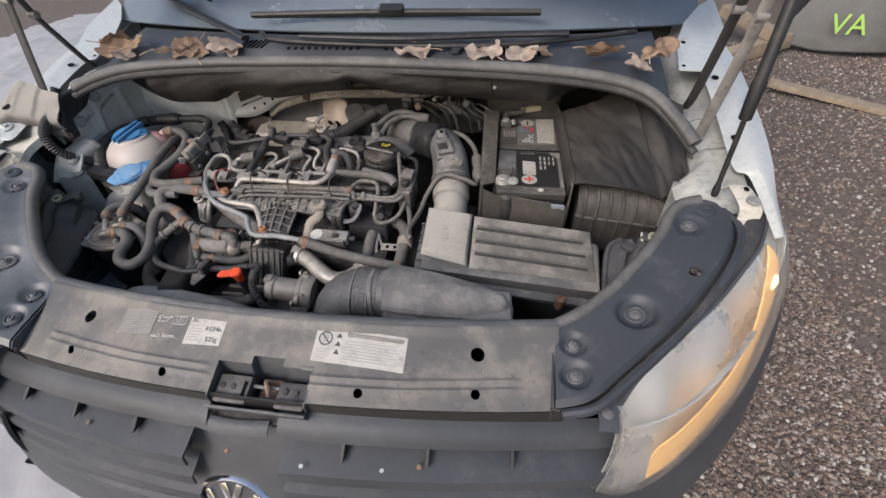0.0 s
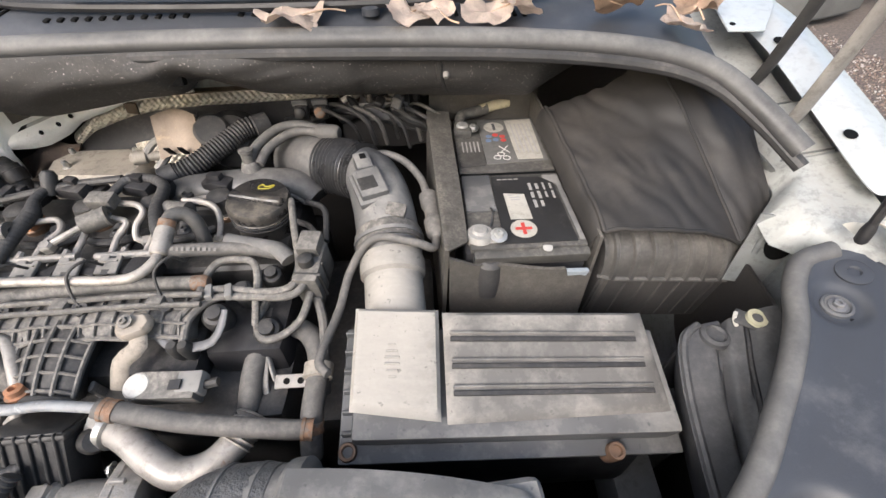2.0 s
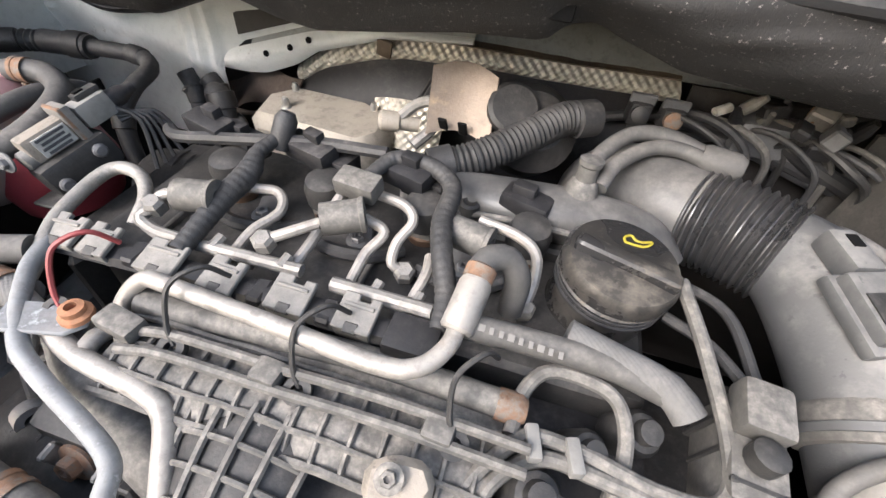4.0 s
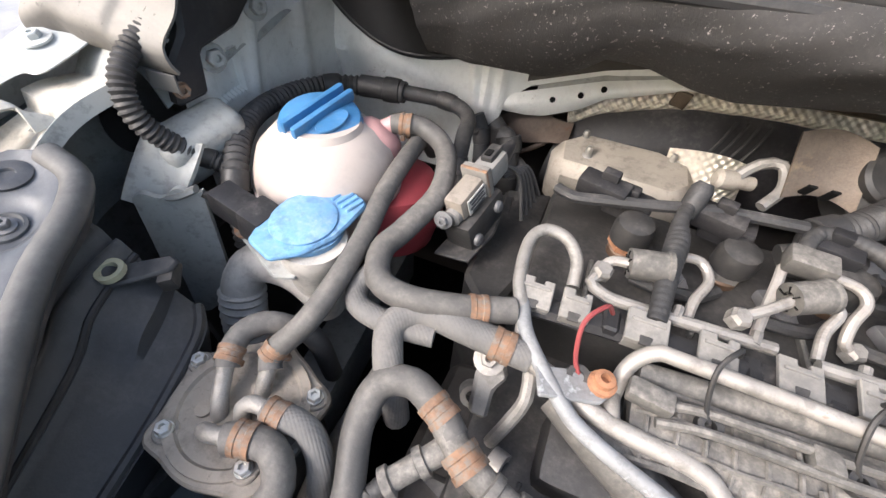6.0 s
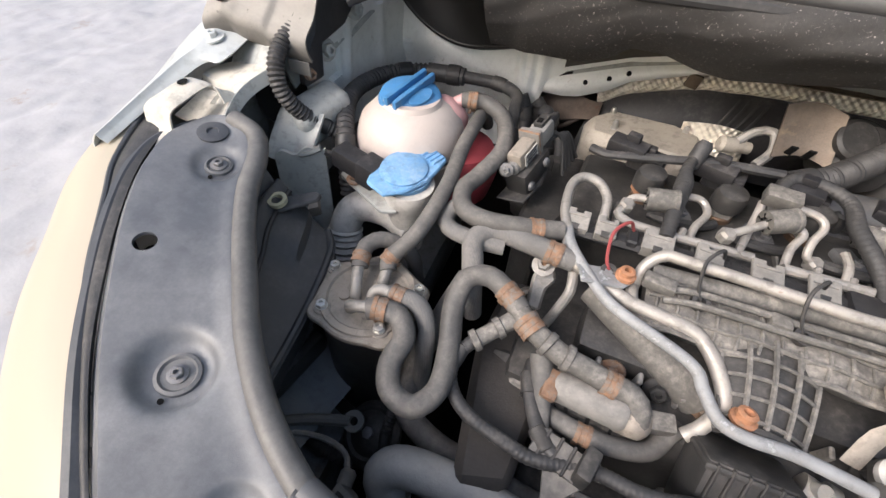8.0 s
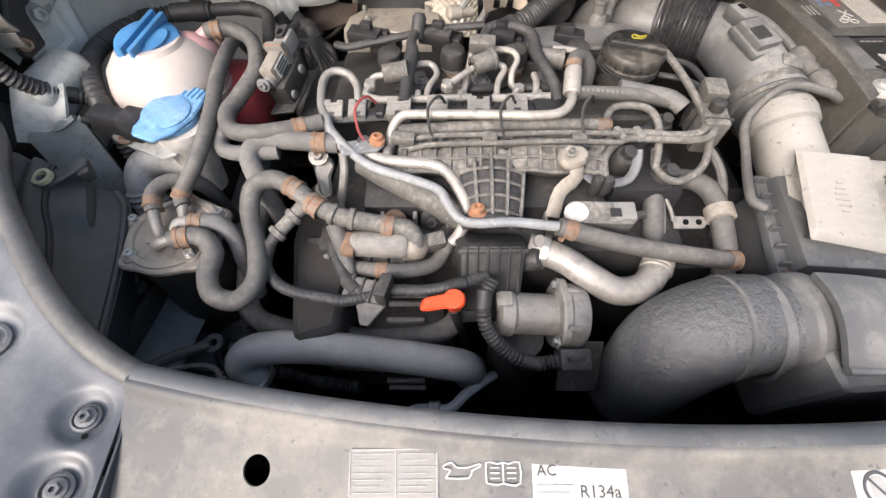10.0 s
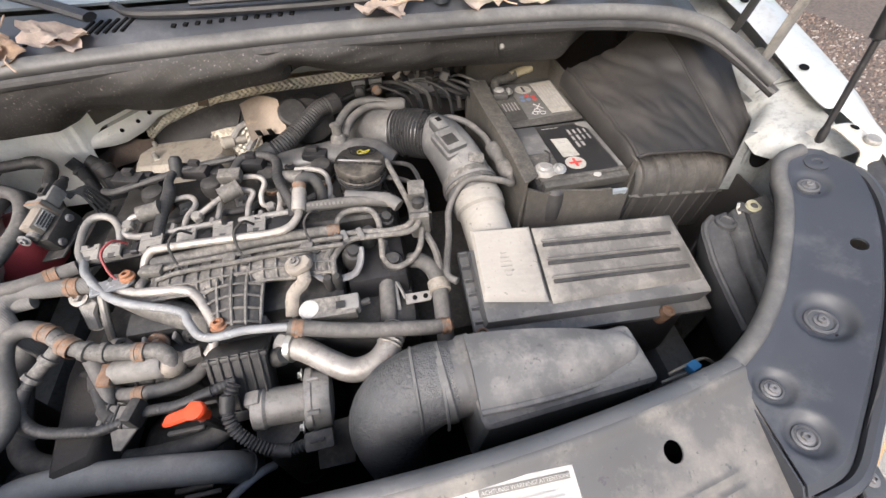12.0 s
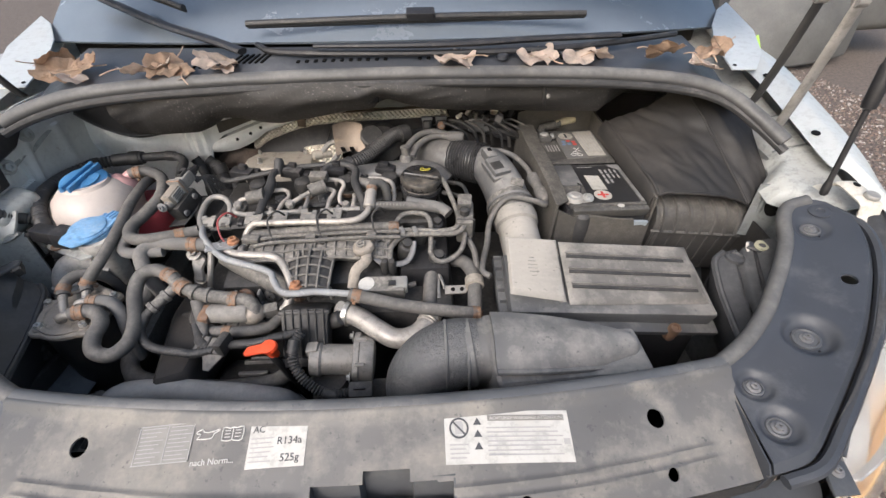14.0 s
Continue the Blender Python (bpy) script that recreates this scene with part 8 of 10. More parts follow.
# ---- hoses ----
def build_hoses():
    hose("coolant_hose", [(-0.519, 0.533, 0.964), (-0.506, 0.536, 0.966), (-0.486, 0.542, 0.963), (-0.456, 0.523, 0.956), (-0.439, 0.47, 0.948), (-0.449, 0.418, 0.94), (-0.457, 0.389, 0.936), (-0.444, 0.361, 0.934), (-0.417, 0.355, 0.933), (-0.382, 0.363, 0.932), (-0.366, 0.37, 0.93), (-0.34, 0.382, 0.928)], 0.0105, M_HOSE, "grey rubber coolant hose from the tank", clamps=((1, 0.012), (10, 0.014)))
    hose("coolant_hose", [(-0.405, 0.31, 0.83), (-0.41, 0.312, 0.875), (-0.414, 0.316, 0.905), (-0.421, 0.336, 0.919), (-0.405, 0.354, 0.924), (-0.371, 0.354, 0.923), (-0.34, 0.354, 0.92), (-0.318, 0.354, 0.918)], 0.0115, M_BRAID, "braided grey coolant hose with a rusty clamp", clamps=((6, 0.016),))
    hose("fuel_hose", [(-0.49, 0.229, 0.887), (-0.478, 0.234, 0.888), (-0.459, 0.236, 0.885), (-0.445, 0.221, 0.876), (-0.447, 0.197, 0.869), (-0.436, 0.175, 0.863), (-0.411, 0.171, 0.858), (-0.397, 0.196, 0.859), (-0.403, 0.234, 0.867), (-0.415, 0.272, 0.886), (-0.412, 0.299, 0.9), (-0.391, 0.309, 0.903), (-0.366, 0.3, 0.897), (-0.35, 0.288, 0.893)], 0.0112, M_HOSE, "grey rubber fuel hose bent like an S", clamps=((1, 0.014), (12, 0.018)))
    tee = thing("hose_tee", "grey plastic tee with rusty clamps", "pipe fitting")
    part("tee_run", tube([(-0.362, 0.297, 0.896), (-0.34, 0.28, 0.89), (-0.305, 0.267, 0.882), (-0.276, 0.264, 0.878), (-0.254, 0.261, 0.875), (-0.233, 0.26, 0.872), (-0.223, 0.252, 0.864), (-0.222, 0.243, 0.85)], 0.0108, 14), M_ENGPL, tee)
    part("tee_branch", tube([(-0.35, 0.286, 0.888), (-0.367, 0.268, 0.88), (-0.384, 0.25, 0.871)], [0.0095, 0.0085, 0.0085], 12), M_ENGPL, tee)
    for t in (0.45, 0.95):
        q = Vector((-0.35, 0.286, 0.888)).lerp(Vector((-0.384, 0.25, 0.871)), t)
        part("tee_collar", lathe([(0.0085, -0.004), (0.0112, -0.003), (0.0112, 0.003), (0.0085, 0.004)], aim(q, (-0.68, -0.7, -0.3)), 16), M_ENGPL, tee)
    for q, d in (((-0.317, 0.27, 0.885), (0.85, -0.3, -0.2)), ((-0.296, 0.266, 0.881), (1, -0.1, -0.15))):
        part("tee_collar", lathe([(0.0108, -0.004), (0.0132, -0.003), (0.0132, 0.003), (0.0108, 0.004)], aim(q, d), 16), M_ENGPL, tee)
    clamp((-0.338, 0.279, 0.889), (0.8, -0.5, -0.2), 0.0125, tee, 0.018)
    clamp((-0.254, 0.261, 0.875), (1, -0.1, -0.1), 0.0115, tee, 0.014)
    part("tee_body", lathe([(0.013, -0.036), (0.0155, -0.032), (0.0165, 0.028), (0.013, 0.034)], aim((-0.264, 0.25, 0.854), (1, -0.08, 0.08)), 20), M_CLIP, tee)
    part("valve_end", lathe([(0.014, -0.02), (0.0165, -0.016), (0.0165, 0.006), (0.013, 0.011), (0.008, 0.014), (0, 0.015)], aim((-0.224, 0.249, 0.852), (0.5, -0.3, 0.6)), 20), M_LIDCAST, tee)
    part("valve_plug", block((0.024, 0.018, 0.02), pose(-0.2, 0.258, 0.848, 10, 0, 14), 0.003), M_ENGPL, tee)
    part("tee_foot", block((0.016, 0.03, 0.05), pose(-0.305, 0.25, 0.84, 12, 10, 0), 0.004), M_RUST, tee)
    part("tee_boot", tube([(-0.318, 0.268, 0.868), (-0.312, 0.252, 0.858), (-0.304, 0.232, 0.846), (-0.298, 0.212, 0.838)], [0.012, 0.0105, 0.0085, 0.0075], 12), M_HOSE, tee)
    hose("fuel_hose", [(-0.496, 0.282, 0.887), (-0.499, 0.293, 0.895), (-0.479, 0.319, 0.92), (-0.475, 0.383, 0.938), (-0.484, 0.45, 0.948), (-0.49, 0.52, 0.95), (-0.498, 0.57, 0.935), (-0.5, 0.6, 0.9)], 0.0092, M_HOSE, "straight grey fuel hose behind the filter", clamps=((1, 0.012),))
    hose("fuel_hose", [(-0.523, 0.269, 0.892), (-0.526, 0.277, 0.896), (-0.529, 0.293, 0.899), (-0.52, 0.309, 0.899), (-0.504, 0.319, 0.89), (-0.491, 0.329, 0.865), (-0.487, 0.335, 0.8)], 0.0092, M_HOSE, "grey fuel hose looping behind the filter", clamps=((1, 0.012),))
    hose("fuel_hose", [(-0.478, 0.256, 0.888), (-0.47, 0.256, 0.888), (-0.448, 0.257, 0.885), (-0.434, 0.249, 0.866), (-0.43, 0.237, 0.84), (-0.43, 0.225, 0.78)], 0.0098, M_BRAID, "ribbed fuel hose from the filter", clamps=((1, 0.014),))
    h = hose("heater_hose", [(-0.297, 0.232, 0.83), (-0.282, 0.225, 0.838), (-0.262, 0.221, 0.841), (-0.236, 0.223, 0.838), (-0.203, 0.236, 0.831), (-0.188, 0.256, 0.835), (-0.183, 0.264, 0.847)], 0.0092, M_HOSE, "short grey water hose with a chrome ring", clamps=((2, 0.014),))
    part("bright_ring", lathe([(0.0085, -0.003), (0.0125, -0.003), (0.0125, 0.004), (0.0085, 0.004)], aim((-0.297, 0.232, 0.83), (-0.8, 0.4, -0.4)), 18), M_CHROME, h)
    hose("side_hose", [(-0.452, 0.375, 0.93), (-0.462, 0.362, 0.92), (-0.455, 0.345, 0.916), (-0.425, 0.34, 0.915), (-0.39, 0.345, 0.914)], 0.0095, M_BRAID, "braided hose under the coolant hose")
    hose("sensor_loom", [(-0.383, 0.252, 0.872), (-0.393, 0.235, 0.862), (-0.391, 0.213, 0.852), (-0.367, 0.193, 0.845), (-0.319, 0.183, 0.841), (-0.294, 0.182, 0.84), (-0.247, 0.193, 0.842), (-0.21, 0.19, 0.848), (-0.175, 0.195, 0.852), (-0.14, 0.21, 0.848)], 0.0068, M_RUBBER, "black taped sensor wiring loom", "wiring loom", "wiring looms", ripple=0.0003, pitch=0.005)
    hose("sensor_loom", [(-0.323, 0.268, 0.85), (-0.32, 0.245, 0.847), (-0.308, 0.22, 0.843), (-0.295, 0.2, 0.842), (-0.282, 0.192, 0.842)], 0.0075, M_RUBBER, "short black wiring branch", "wiring loom", "wiring looms")
    cn = thing("loom_connector", "dusty grey wiring connector block", "connector")
    part("connector_body", block((0.046, 0.026, 0.014), pose(-0.279, 0.194, 0.84, 14, 0, -14), 0.003), M_HOSE, cn)
    part("connector_tail", slab([(-0.02, 0.0), (0.02, 0.0), (0.004, -0.03), (-0.006, -0.03)], 0.004, pose(-0.27, 0.184, 0.838, 25, 0, -14), 0.001), M_HOSE, cn)
    for k in range(3):
        part("connector_rib", block((0.003, 0.028, 0.016), pose(-0.293 + 0.012 * k, 0.1975 - 0.003 * k, 0.841, 14, 0, -14), 0.0008, 1), M_BLACKD, cn)
    part("connector_collar", block((0.014, 0.03, 0.028), pose(-0.255, 0.19, 0.849, 0, 0, -14), 0.004), M_BLACKD, cn)
    hose("main_loom", [(-0.625, 0.4, 0.86), (-0.635, 0.42, 0.925), (-0.664, 0.47, 0.945), (-0.685, 0.53, 0.943), (-0.68, 0.59, 0.94), (-0.655, 0.625, 0.94), (-0.617, 0.643, 0.94)], 0.0115, M_RUBBER, "thick corrugated black wiring loom", "wiring loom", "wiring looms", ripple=0.0014, pitch=0.0075, n=16)
    hose("main_loom", [(-0.622, 0.642, 0.94), (-0.58, 0.65, 0.94), (-0.563, 0.652, 0.94)], 0.0135, M_RUBBER, "taped joint of the wiring loom", "wiring loom", "wiring looms", n=16)
    hose("main_loom", [(-0.568, 0.652, 0.94), (-0.507, 0.66, 0.938), (-0.472, 0.64, 0.936), (-0.462, 0.6, 0.93), (-0.455, 0.57, 0.91), (-0.44, 0.55, 0.85)], 0.0095, M_RUBBER, "smooth black wiring loom", "wiring loom", "wiring looms")
    hose("headlamp_loom", [(-0.7, 0.49, 1.09), (-0.705, 0.455, 1.055), (-0.708, 0.422, 1.036), (-0.704, 0.4, 1.018), (-0.695, 0.392, 0.992), (-0.684, 0.402, 0.966), (-0.672, 0.421, 0.944), (-0.655, 0.432, 0.93)], 0.0095, M_RUBBER, "corrugated black loom to the headlight", "wiring loom", "wiring looms", ripple=0.0011, pitch=0.0052, n=16)
    for k, (dx, dy) in enumerate(((0.0, 0.0), (0.022, 0.012), (0.04, -0.004))):
        hose("rear_loom", [(-0.475 + dx, 0.69 + dy, 0.915 - 0.01 * k), (-0.462 + dx, 0.685 + dy, 0.89), (-0.455 + dx, 0.67 + dy, 0.84), (-0.45 + dx, 0.65 + dy, 0.76)], 0.011 + 0.002 * k, M_RUBBER, "dark taped loom in the rear corner", "wiring loom", "wiring looms")
    s = thing("fuse_strip", "beige sensor unit with a paper label", "sensor")
    m = pose(-0.414, 0.474, 0.95, 12, -10, -14)
    part("sensor_body", block((0.02, 0.046, 0.022), m, 0.004), M_LIDCAST, s)
    part("sensor_plug", block((0.022, 0.03, 0.022), m @ pose(0.002, 0.04, 0.002), 0.004), M_LABELG, s)
    part("sensor_base", block((0.03, 0.062, 0.03), m @ pose(0.004, 0.0, -0.026), 0.006), M_BLACKD, s)
    part("sensor_end", lathe([(0.0085, -0.004), (0.0085, 0.006), (0.006, 0.008), (0, 0.008)], m @ pose(0.0, -0.022, -0.006, 90), 16), M_CLIP, s)
    part("plug_lock", block((0.012, 0.022, 0.006), m @ pose(0.002, 0.044, 0.015), 0.0015), M_BLACKD, s)
    part("plug_window", block((0.006, 0.008, 0.002), m @ pose(0.002, 0.04, 0.0185), 0), M_SHADE, s, smooth=0)
    part("plug_boot", lathe([(0.009, 0), (0.0085, 0.012), (0.006, 0.02), (0.005, 0.026)], m @ pose(0.002, 0.054, 0.0, -90), 14), M_BLACK, s)
    part("mount_plate", slab([(-0.02, -0.035), (0.016, -0.03), (0.02, 0.01), (0.012, 0.04), (-0.014, 0.04)], 0.004, m @ pose(0.004, -0.012, -0.044), 0.001), M_BLACKD, s)
    for a, b in ((-0.022, -0.03), (0.016, -0.022)):
        part("base_screw", lathe([(0.006, 0), (0.006, 0.003), (0.004, 0.0045), (0, 0.0045)], m @ pose(0.0195, a, b, 0, 90, 0), 12), M_DULL, s)
    for k in range(4):
        part("label_bar", block((0.0006, 0.024 - 0.004 * (k % 2), 0.0022), m @ pose(0.0128, -0.002, 0.006 - 0.004 * k), 0), M_INK, s, smooth=0)
    for k in range(5):
        part("sensor_wire", tube([tuple(m @ Vector((0.008, 0.05, -0.004 * k))), tuple(m @ Vector((0.02, 0.06 + 0.004 * k, -0.02))), tuple(m @ Vector((0.03, 0.04 + 0.01 * k, -0.06)))], 0.0022, 6), M_RUBBER, s)
    part("paper_label", block((0.001, 0.028, 0.016), m @ pose(0.0118, -0.002, 0.0), 0), M_LABEL, s)
    part("band", block((0.028, 0.01, 0.032), m @ pose(0, 0.0185, 0.002), 0.002), M_CLIP, s)
    part("band_strip", block((0.0282, 0.004, 0.0322), m @ pose(0, 0.016, 0.0025), 0.001, 1), M_RUST, s)
    bolt(tuple(m @ Vector((-0.002, -0.036, 0.0))), (0, -1, 0.2), 0.0045, s, M_DULL)
    p = thing("plug_pair", "black two-part electrical plug", "connector")
    part("plug_body", block((0.06, 0.026, 0.026), pose(-0.595, 0.385, 0.928, 0, 10, -8), 0.004), M_BLACK, p)
    part("plug_half", block((0.026, 0.032, 0.032), pose(-0.575, 0.383, 0.925, 0, 10, -8), 0.004), M_BLACK, p)
    part("plug_wire", tube([(-0.62, 0.388, 0.93), (-0.65, 0.39, 0.925), (-0.67, 0.4, 0.91), (-0.665, 0.41, 0.9)], 0.004, 8), M_BLACK, p)


build_hoses()


def build_bay_left():
    # shaped painted panels at the left rear corner and the felt over the bulkhead
    def corner(u, v):
        x = -0.84 + 0.6 * u
        z = 1.03 - (1.03 - float(np.interp(x, (-0.482, -0.45, -0.42, -0.33, -0.2), (0.78, 0.92, 0.945, 0.975, 0.988)))) * v
        y = 0.735 - 0.12 * max(0, -0.693 - x) ** 1.2 + 0.012 * v + 0.14 * max(0, x + 0.46)
        for fx, w in ((-0.497, 0.006), (-0.478, 0.006), (-0.458, 0.007)):
            lean = fx + 0.25 * max(0, 0.97 - z) * (0.5 if fx < -0.49 else 0.1)
            y -= 0.006 * math.exp(-(((x - lean) / w) ** 2)) * min(1, max(0, (z - 0.895) / 0.02))
        y -= 0.006 * math.exp(-(((x + 0.702) / 0.009) ** 2)) * (0.86 < z < 0.95)
        if -0.648 < x < -0.588 and 0.893 < z + 0.08 * (x + 0.6) < 0.918:
            y -= 0.002
        y -= 0.01 * math.exp(-(((z - 0.925 - 0.03 * math.sin(6 * u)) / 0.03) ** 2))
        return Vector((x, y, z))
    part("bulkhead_panel", sheet(corner, 190, 50, 0.003), M_PANELLIT, van, "dirty white painted bulkhead panel")
    def flange(u, v):
        x = -0.482 + 0.36 * u
        lo = float(np.interp(x, (-0.482, -0.42, -0.394, -0.351, -0.32, -0.23, -0.12), (0.906, 0.904, 0.907, 0.924, 0.945, 0.972, 0.98)))
        hi = float(np.interp(x, (-0.482, -0.45, -0.425, -0.33, -0.25, -0.12), (0.914, 0.928, 0.938, 0.968, 0.984, 0.988)))
        return Vector((x, 0.742 + 0.05 * max(0, u - 0.1) - 0.008 * math.sin(math.pi * v), lo + (hi - lo) * v))
    part("panel_ledge", sheet(flange, 40, 8, 0.003), M_PANELLIT, van, "painted bulkhead flange with holes")
    part("ledge_top", sheet(lambda u, v: flange(0.2 + 0.8 * u, 1) + Vector((0, 0.012 * v, 0.009 * math.sin(math.pi * 0.5 * v))), 30, 4, 0.002), M_WING, van)
    def pocket(u, v):
        x = -0.425 + 0.15 * u
        lo = float(np.interp(x, (-0.45, -0.425, -0.33, -0.25), (0.928, 0.938, 0.968, 0.984))) + 0.014
        return Vector((x, 0.742 + 0.14 * (x + 0.46), lo + (1.035 - lo) * v))
    # flat dark plate in place of a recess; its shade is colour
    part("pocket_shade_plate", sheet(pocket, 20, 6, 0.003), M_POCKETSHADE, van, "grimy plate, darkened to stand in for a shaded pocket in the bulkhead")
    # wall behind the ledge, darkened by colour as if in shade
    part("ledge_wall", sheet(lambda u, v: Vector((-0.45 + 0.24 * u, 0.765 + 0.05 * u, 0.93 + 0.05 * u + 0.1 * v)), 16, 4, 0.003), M_WINGSHADE, van)
    for x, z in ((-0.326, 0.9665), (-0.352, 0.957), (-0.386, 0.9485)):
        u = (x + 0.482) / 0.36
        q = flange(u, 0.5)
        part("flange_hole", lathe([(0.004, 0), (0.004, 0.0012), (0, 0.0012)], aim((q.x, q.y - 0.0005, q.z + 0.006), (0, -1, 0.15)), 10), M_SHADE, van)
    def felt(u, v):
        x = -0.708 + 0.225 * u
        rim = 0.962 + 0.06 * (1 - u) ** 5 + 0.022 * u ** 3
        return Vector((x, 0.716 + 0.006 * math.sin(u * 8), rim + (1.09 - rim) * v))
    part("bulkhead_felt", sheet(felt, 24, 8, 0.004), M_FELT, van, "black felt pad under the scuttle")
    part("felt_rim", tube([tuple(felt(k / 14, 0)) for k in range(15)], 0.005, 8), M_BLACK, van)
    # white side panel of the corner with swages and painted bolts
    def side_panel(u, v):
        y = 0.455 + 0.285 * u
        z = 1.05 + 0.03 * min(1, max(0, (y - 0.5) / 0.05)) - 0.22 * v
        x = -0.712 - 0.012 * math.sin(3 * u)
        x += 0.006 * math.exp(-(((y - 0.56 - 0.2 * (z - 0.95)) / 0.008) ** 2)) + 0.005 * math.exp(-(((y - 0.66) / 0.012) ** 2)) * (0.92 < z < 1.02)
        x -= 0.008 * (0.5 < y < 0.545 and 0.95 < z < 1.0)
        return Vector((x, y, z))
    part("side_panel", sheet(side_panel, 90, 60, 0.003), M_PANELLIT, van, "dirty white painted side panel")
    for q in ((-0.706, 0.498, 1.004), (-0.706, 0.572, 1.035)):
        bolt(q, (1, -0.25, 0.2), 0.0085, van, M_WING, "painted_bolt", 1.7)
    # painted tower with a torn flap over it
    part("tower_dome", block((0.05, 0.085, 0.055), pose(-0.688, 0.44, 0.944, 10, 12, -14), 0.018, 4), M_WING, van, "painted suspension tower")
    part("tower_flap", sheet(lambda u, v: Vector((-0.712 + 0.05 * u, 0.40 - 0.045 * v + 0.02 * u, 0.965 - 0.05 * v + 0.006 * math.sin(5 * u + 2 * v))), 12, 10, 0.004), M_WING, van)
    part("tower_leg", sheet(lambda u, v: Vector((-0.70 + 0.055 * u, 0.362 + 0.03 * u - 0.01 * v, 0.925 - 0.16 * v + 0.01 * u + 0.004 * math.sin(12 * u))), 16, 8, 0.006), M_WING, van)
    part("torn_strip", tube([(-0.672, 0.375, 0.925), (-0.66, 0.378, 0.928), (-0.648, 0.386, 0.934)], 0.007, 8, flat=0.5), M_WINGSHADE, van)
    # left inner wing: black lamp box, painted stays, bolts
    lampbox = thing("headlight_housing", "black plastic back of the headlight", "headlight housing")
    # moulded back: an upper deck that falls towards the engine, then the steep dark flank
    inner = [(-0.548, 0.13), (-0.553, 0.18), (-0.558, 0.22), (-0.566, 0.26), (-0.575, 0.29), (-0.592, 0.308)]
    outer_l = [(-0.6, 0.1), (-0.62, 0.14), (-0.64, 0.18), (-0.66, 0.22), (-0.672, 0.262), (-0.668, 0.306)]
    def deck(u, v):
        a, b = lerp_line(outer_l, u), lerp_line(inner, u)
        x, y = a + (b - a) * v
        z = 0.9 + 0.2 * (y - 0.2) - 0.03 * v - 0.012 * max(0, v - 0.55) / 0.45
        z += 0.016 / (1 + math.exp((v - 0.42) * 30)) + 0.012 / (1 + math.exp(-(u - 0.62) * 40)) * (v < 0.75) - 0.01 * math.exp(-(((v - 0.2) / 0.05) ** 2))
        return Vector((x, y, z))
    part("housing_deck", sheet(deck, 60, 40, 0.004), M_LAMPBOX, lampbox, "dusty black moulded deck")
    part("housing_flank", sheet(lambda u, v: deck(u, 1) + Vector((0.008 * math.sin(2.4 * v) - 0.06 * v, 0, -0.14 * v)), 40, 8, 0.004), M_LAMPBOX, lampbox)
    part("housing_end", sheet(lambda u, v: deck(1, u) + Vector((0.0, 0.008 * math.sin(1.6 * v), -0.17 * v)), 20, 8, 0.004), M_LAMPBOX, lampbox)
    part("deck_seam", tube([tuple(deck(k / 12, 0.44) + Vector((0, 0, 0.001))) for k in range(13)], 0.003, 8), M_BLACK, lampbox)
    part("deck_edge", tube([tuple(deck(k / 12, 0.985)) for k in range(13)], 0.0045, 8), M_LAMPBOX, lampbox)
    part("clip_arm", slab([(-0.03, -0.011), (0.028, -0.008), (0.034, 0.0), (0.028, 0.008), (-0.03, 0.012)], 0.006, pose(-0.622, 0.294, 0.921, 6, -8, 38), 0.002), M_LAMPBOX, lampbox)
    part("clip_tooth", block((0.012, 0.024, 0.014), pose(-0.602, 0.306, 0.92, 6, -8, 38), 0.002), M_BLACKD, lampbox)
    part("plug", lathe([(0.0065, 0), (0.0105, 0.001), (0.0105, 0.006), (0.0065, 0.006)], pose(-0.632, 0.285, 0.927, 10), 18), M_PLUGY, lampbox, "yellowed round plastic plug")
    chips = random.Random(8)
    for k in range(9):
        u, v = 0.35 + 0.4 * chips.random(), 0.2 + 0.35 * chips.random()
        q = deck(u, 1) + Vector((0.008 * math.sin(2.4 * v) - 0.06 * v + 0.0042, 0, -0.14 * v))
        part("scratch", slab([(-0.006, -0.003), (0.004, -0.005), (0.007, 0.002), (-0.002, 0.005)], 0.0006, aim(q, (1, -0.1, 0.1), chips.uniform(0, 180)), 0), M_DUCT, lampbox)
    black = thing("hinge_cover", "tall black plastic piece in the wing corner", "cover")
    m = Matrix(((0, 0, 1, -0.708), (1, 0, 0, 0), (0, 1, 0, 0), (0, 0, 0, 1)))
    part("cover_body", slab([(0.435, 0.98), (0.472, 0.98), (0.478, 1.02), (0.53, 1.028), (0.56, 1.05), (0.585, 1.075), (0.47, 1.075), (0.462, 1.04), (0.44, 1.02)], 0.016, m, 0.004), M_BLACK, black)
    bolt((-0.692, 0.441, 0.996), (1, -0.3, 0.2), 0.006, black, M_RUST, "bolt", 1.3)
    gp = thing("wing_cover", "dusty grey plastic cover on the wing edge", "cover")
    def shell(u, v):
        x = -0.806 + 0.126 * u
        prof = [(0.5 - 0.045 * u, 1.106), (0.465 - 0.02 * u, 1.094), (0.435, 1.078), (0.418, 1.064), (0.413, 1.054), (0.415, 1.042), (0.42, 1.033)]
        y, z = lerp_line(prof, v)
        z += -0.014 * u - 0.014 * max(0, 0.2 - u) / 0.2
        y += 0.016 * u * u - 0.008 * max(0, 0.25 - u) / 0.25
        z -= 0.003 * math.tanh((u - 0.62) / 0.02) + 0.002 * math.tanh((u - 0.3) / 0.03)
        z -= 0.006 * math.exp(-(((u - 0.2) / 0.05) ** 2)) * math.exp(-(((v - 0.3) / 0.12) ** 2))
        return Vector((x, y, z))
    part("cover_shell", sheet(shell, 60, 40, 0.003), M_AIRBOX, gp)
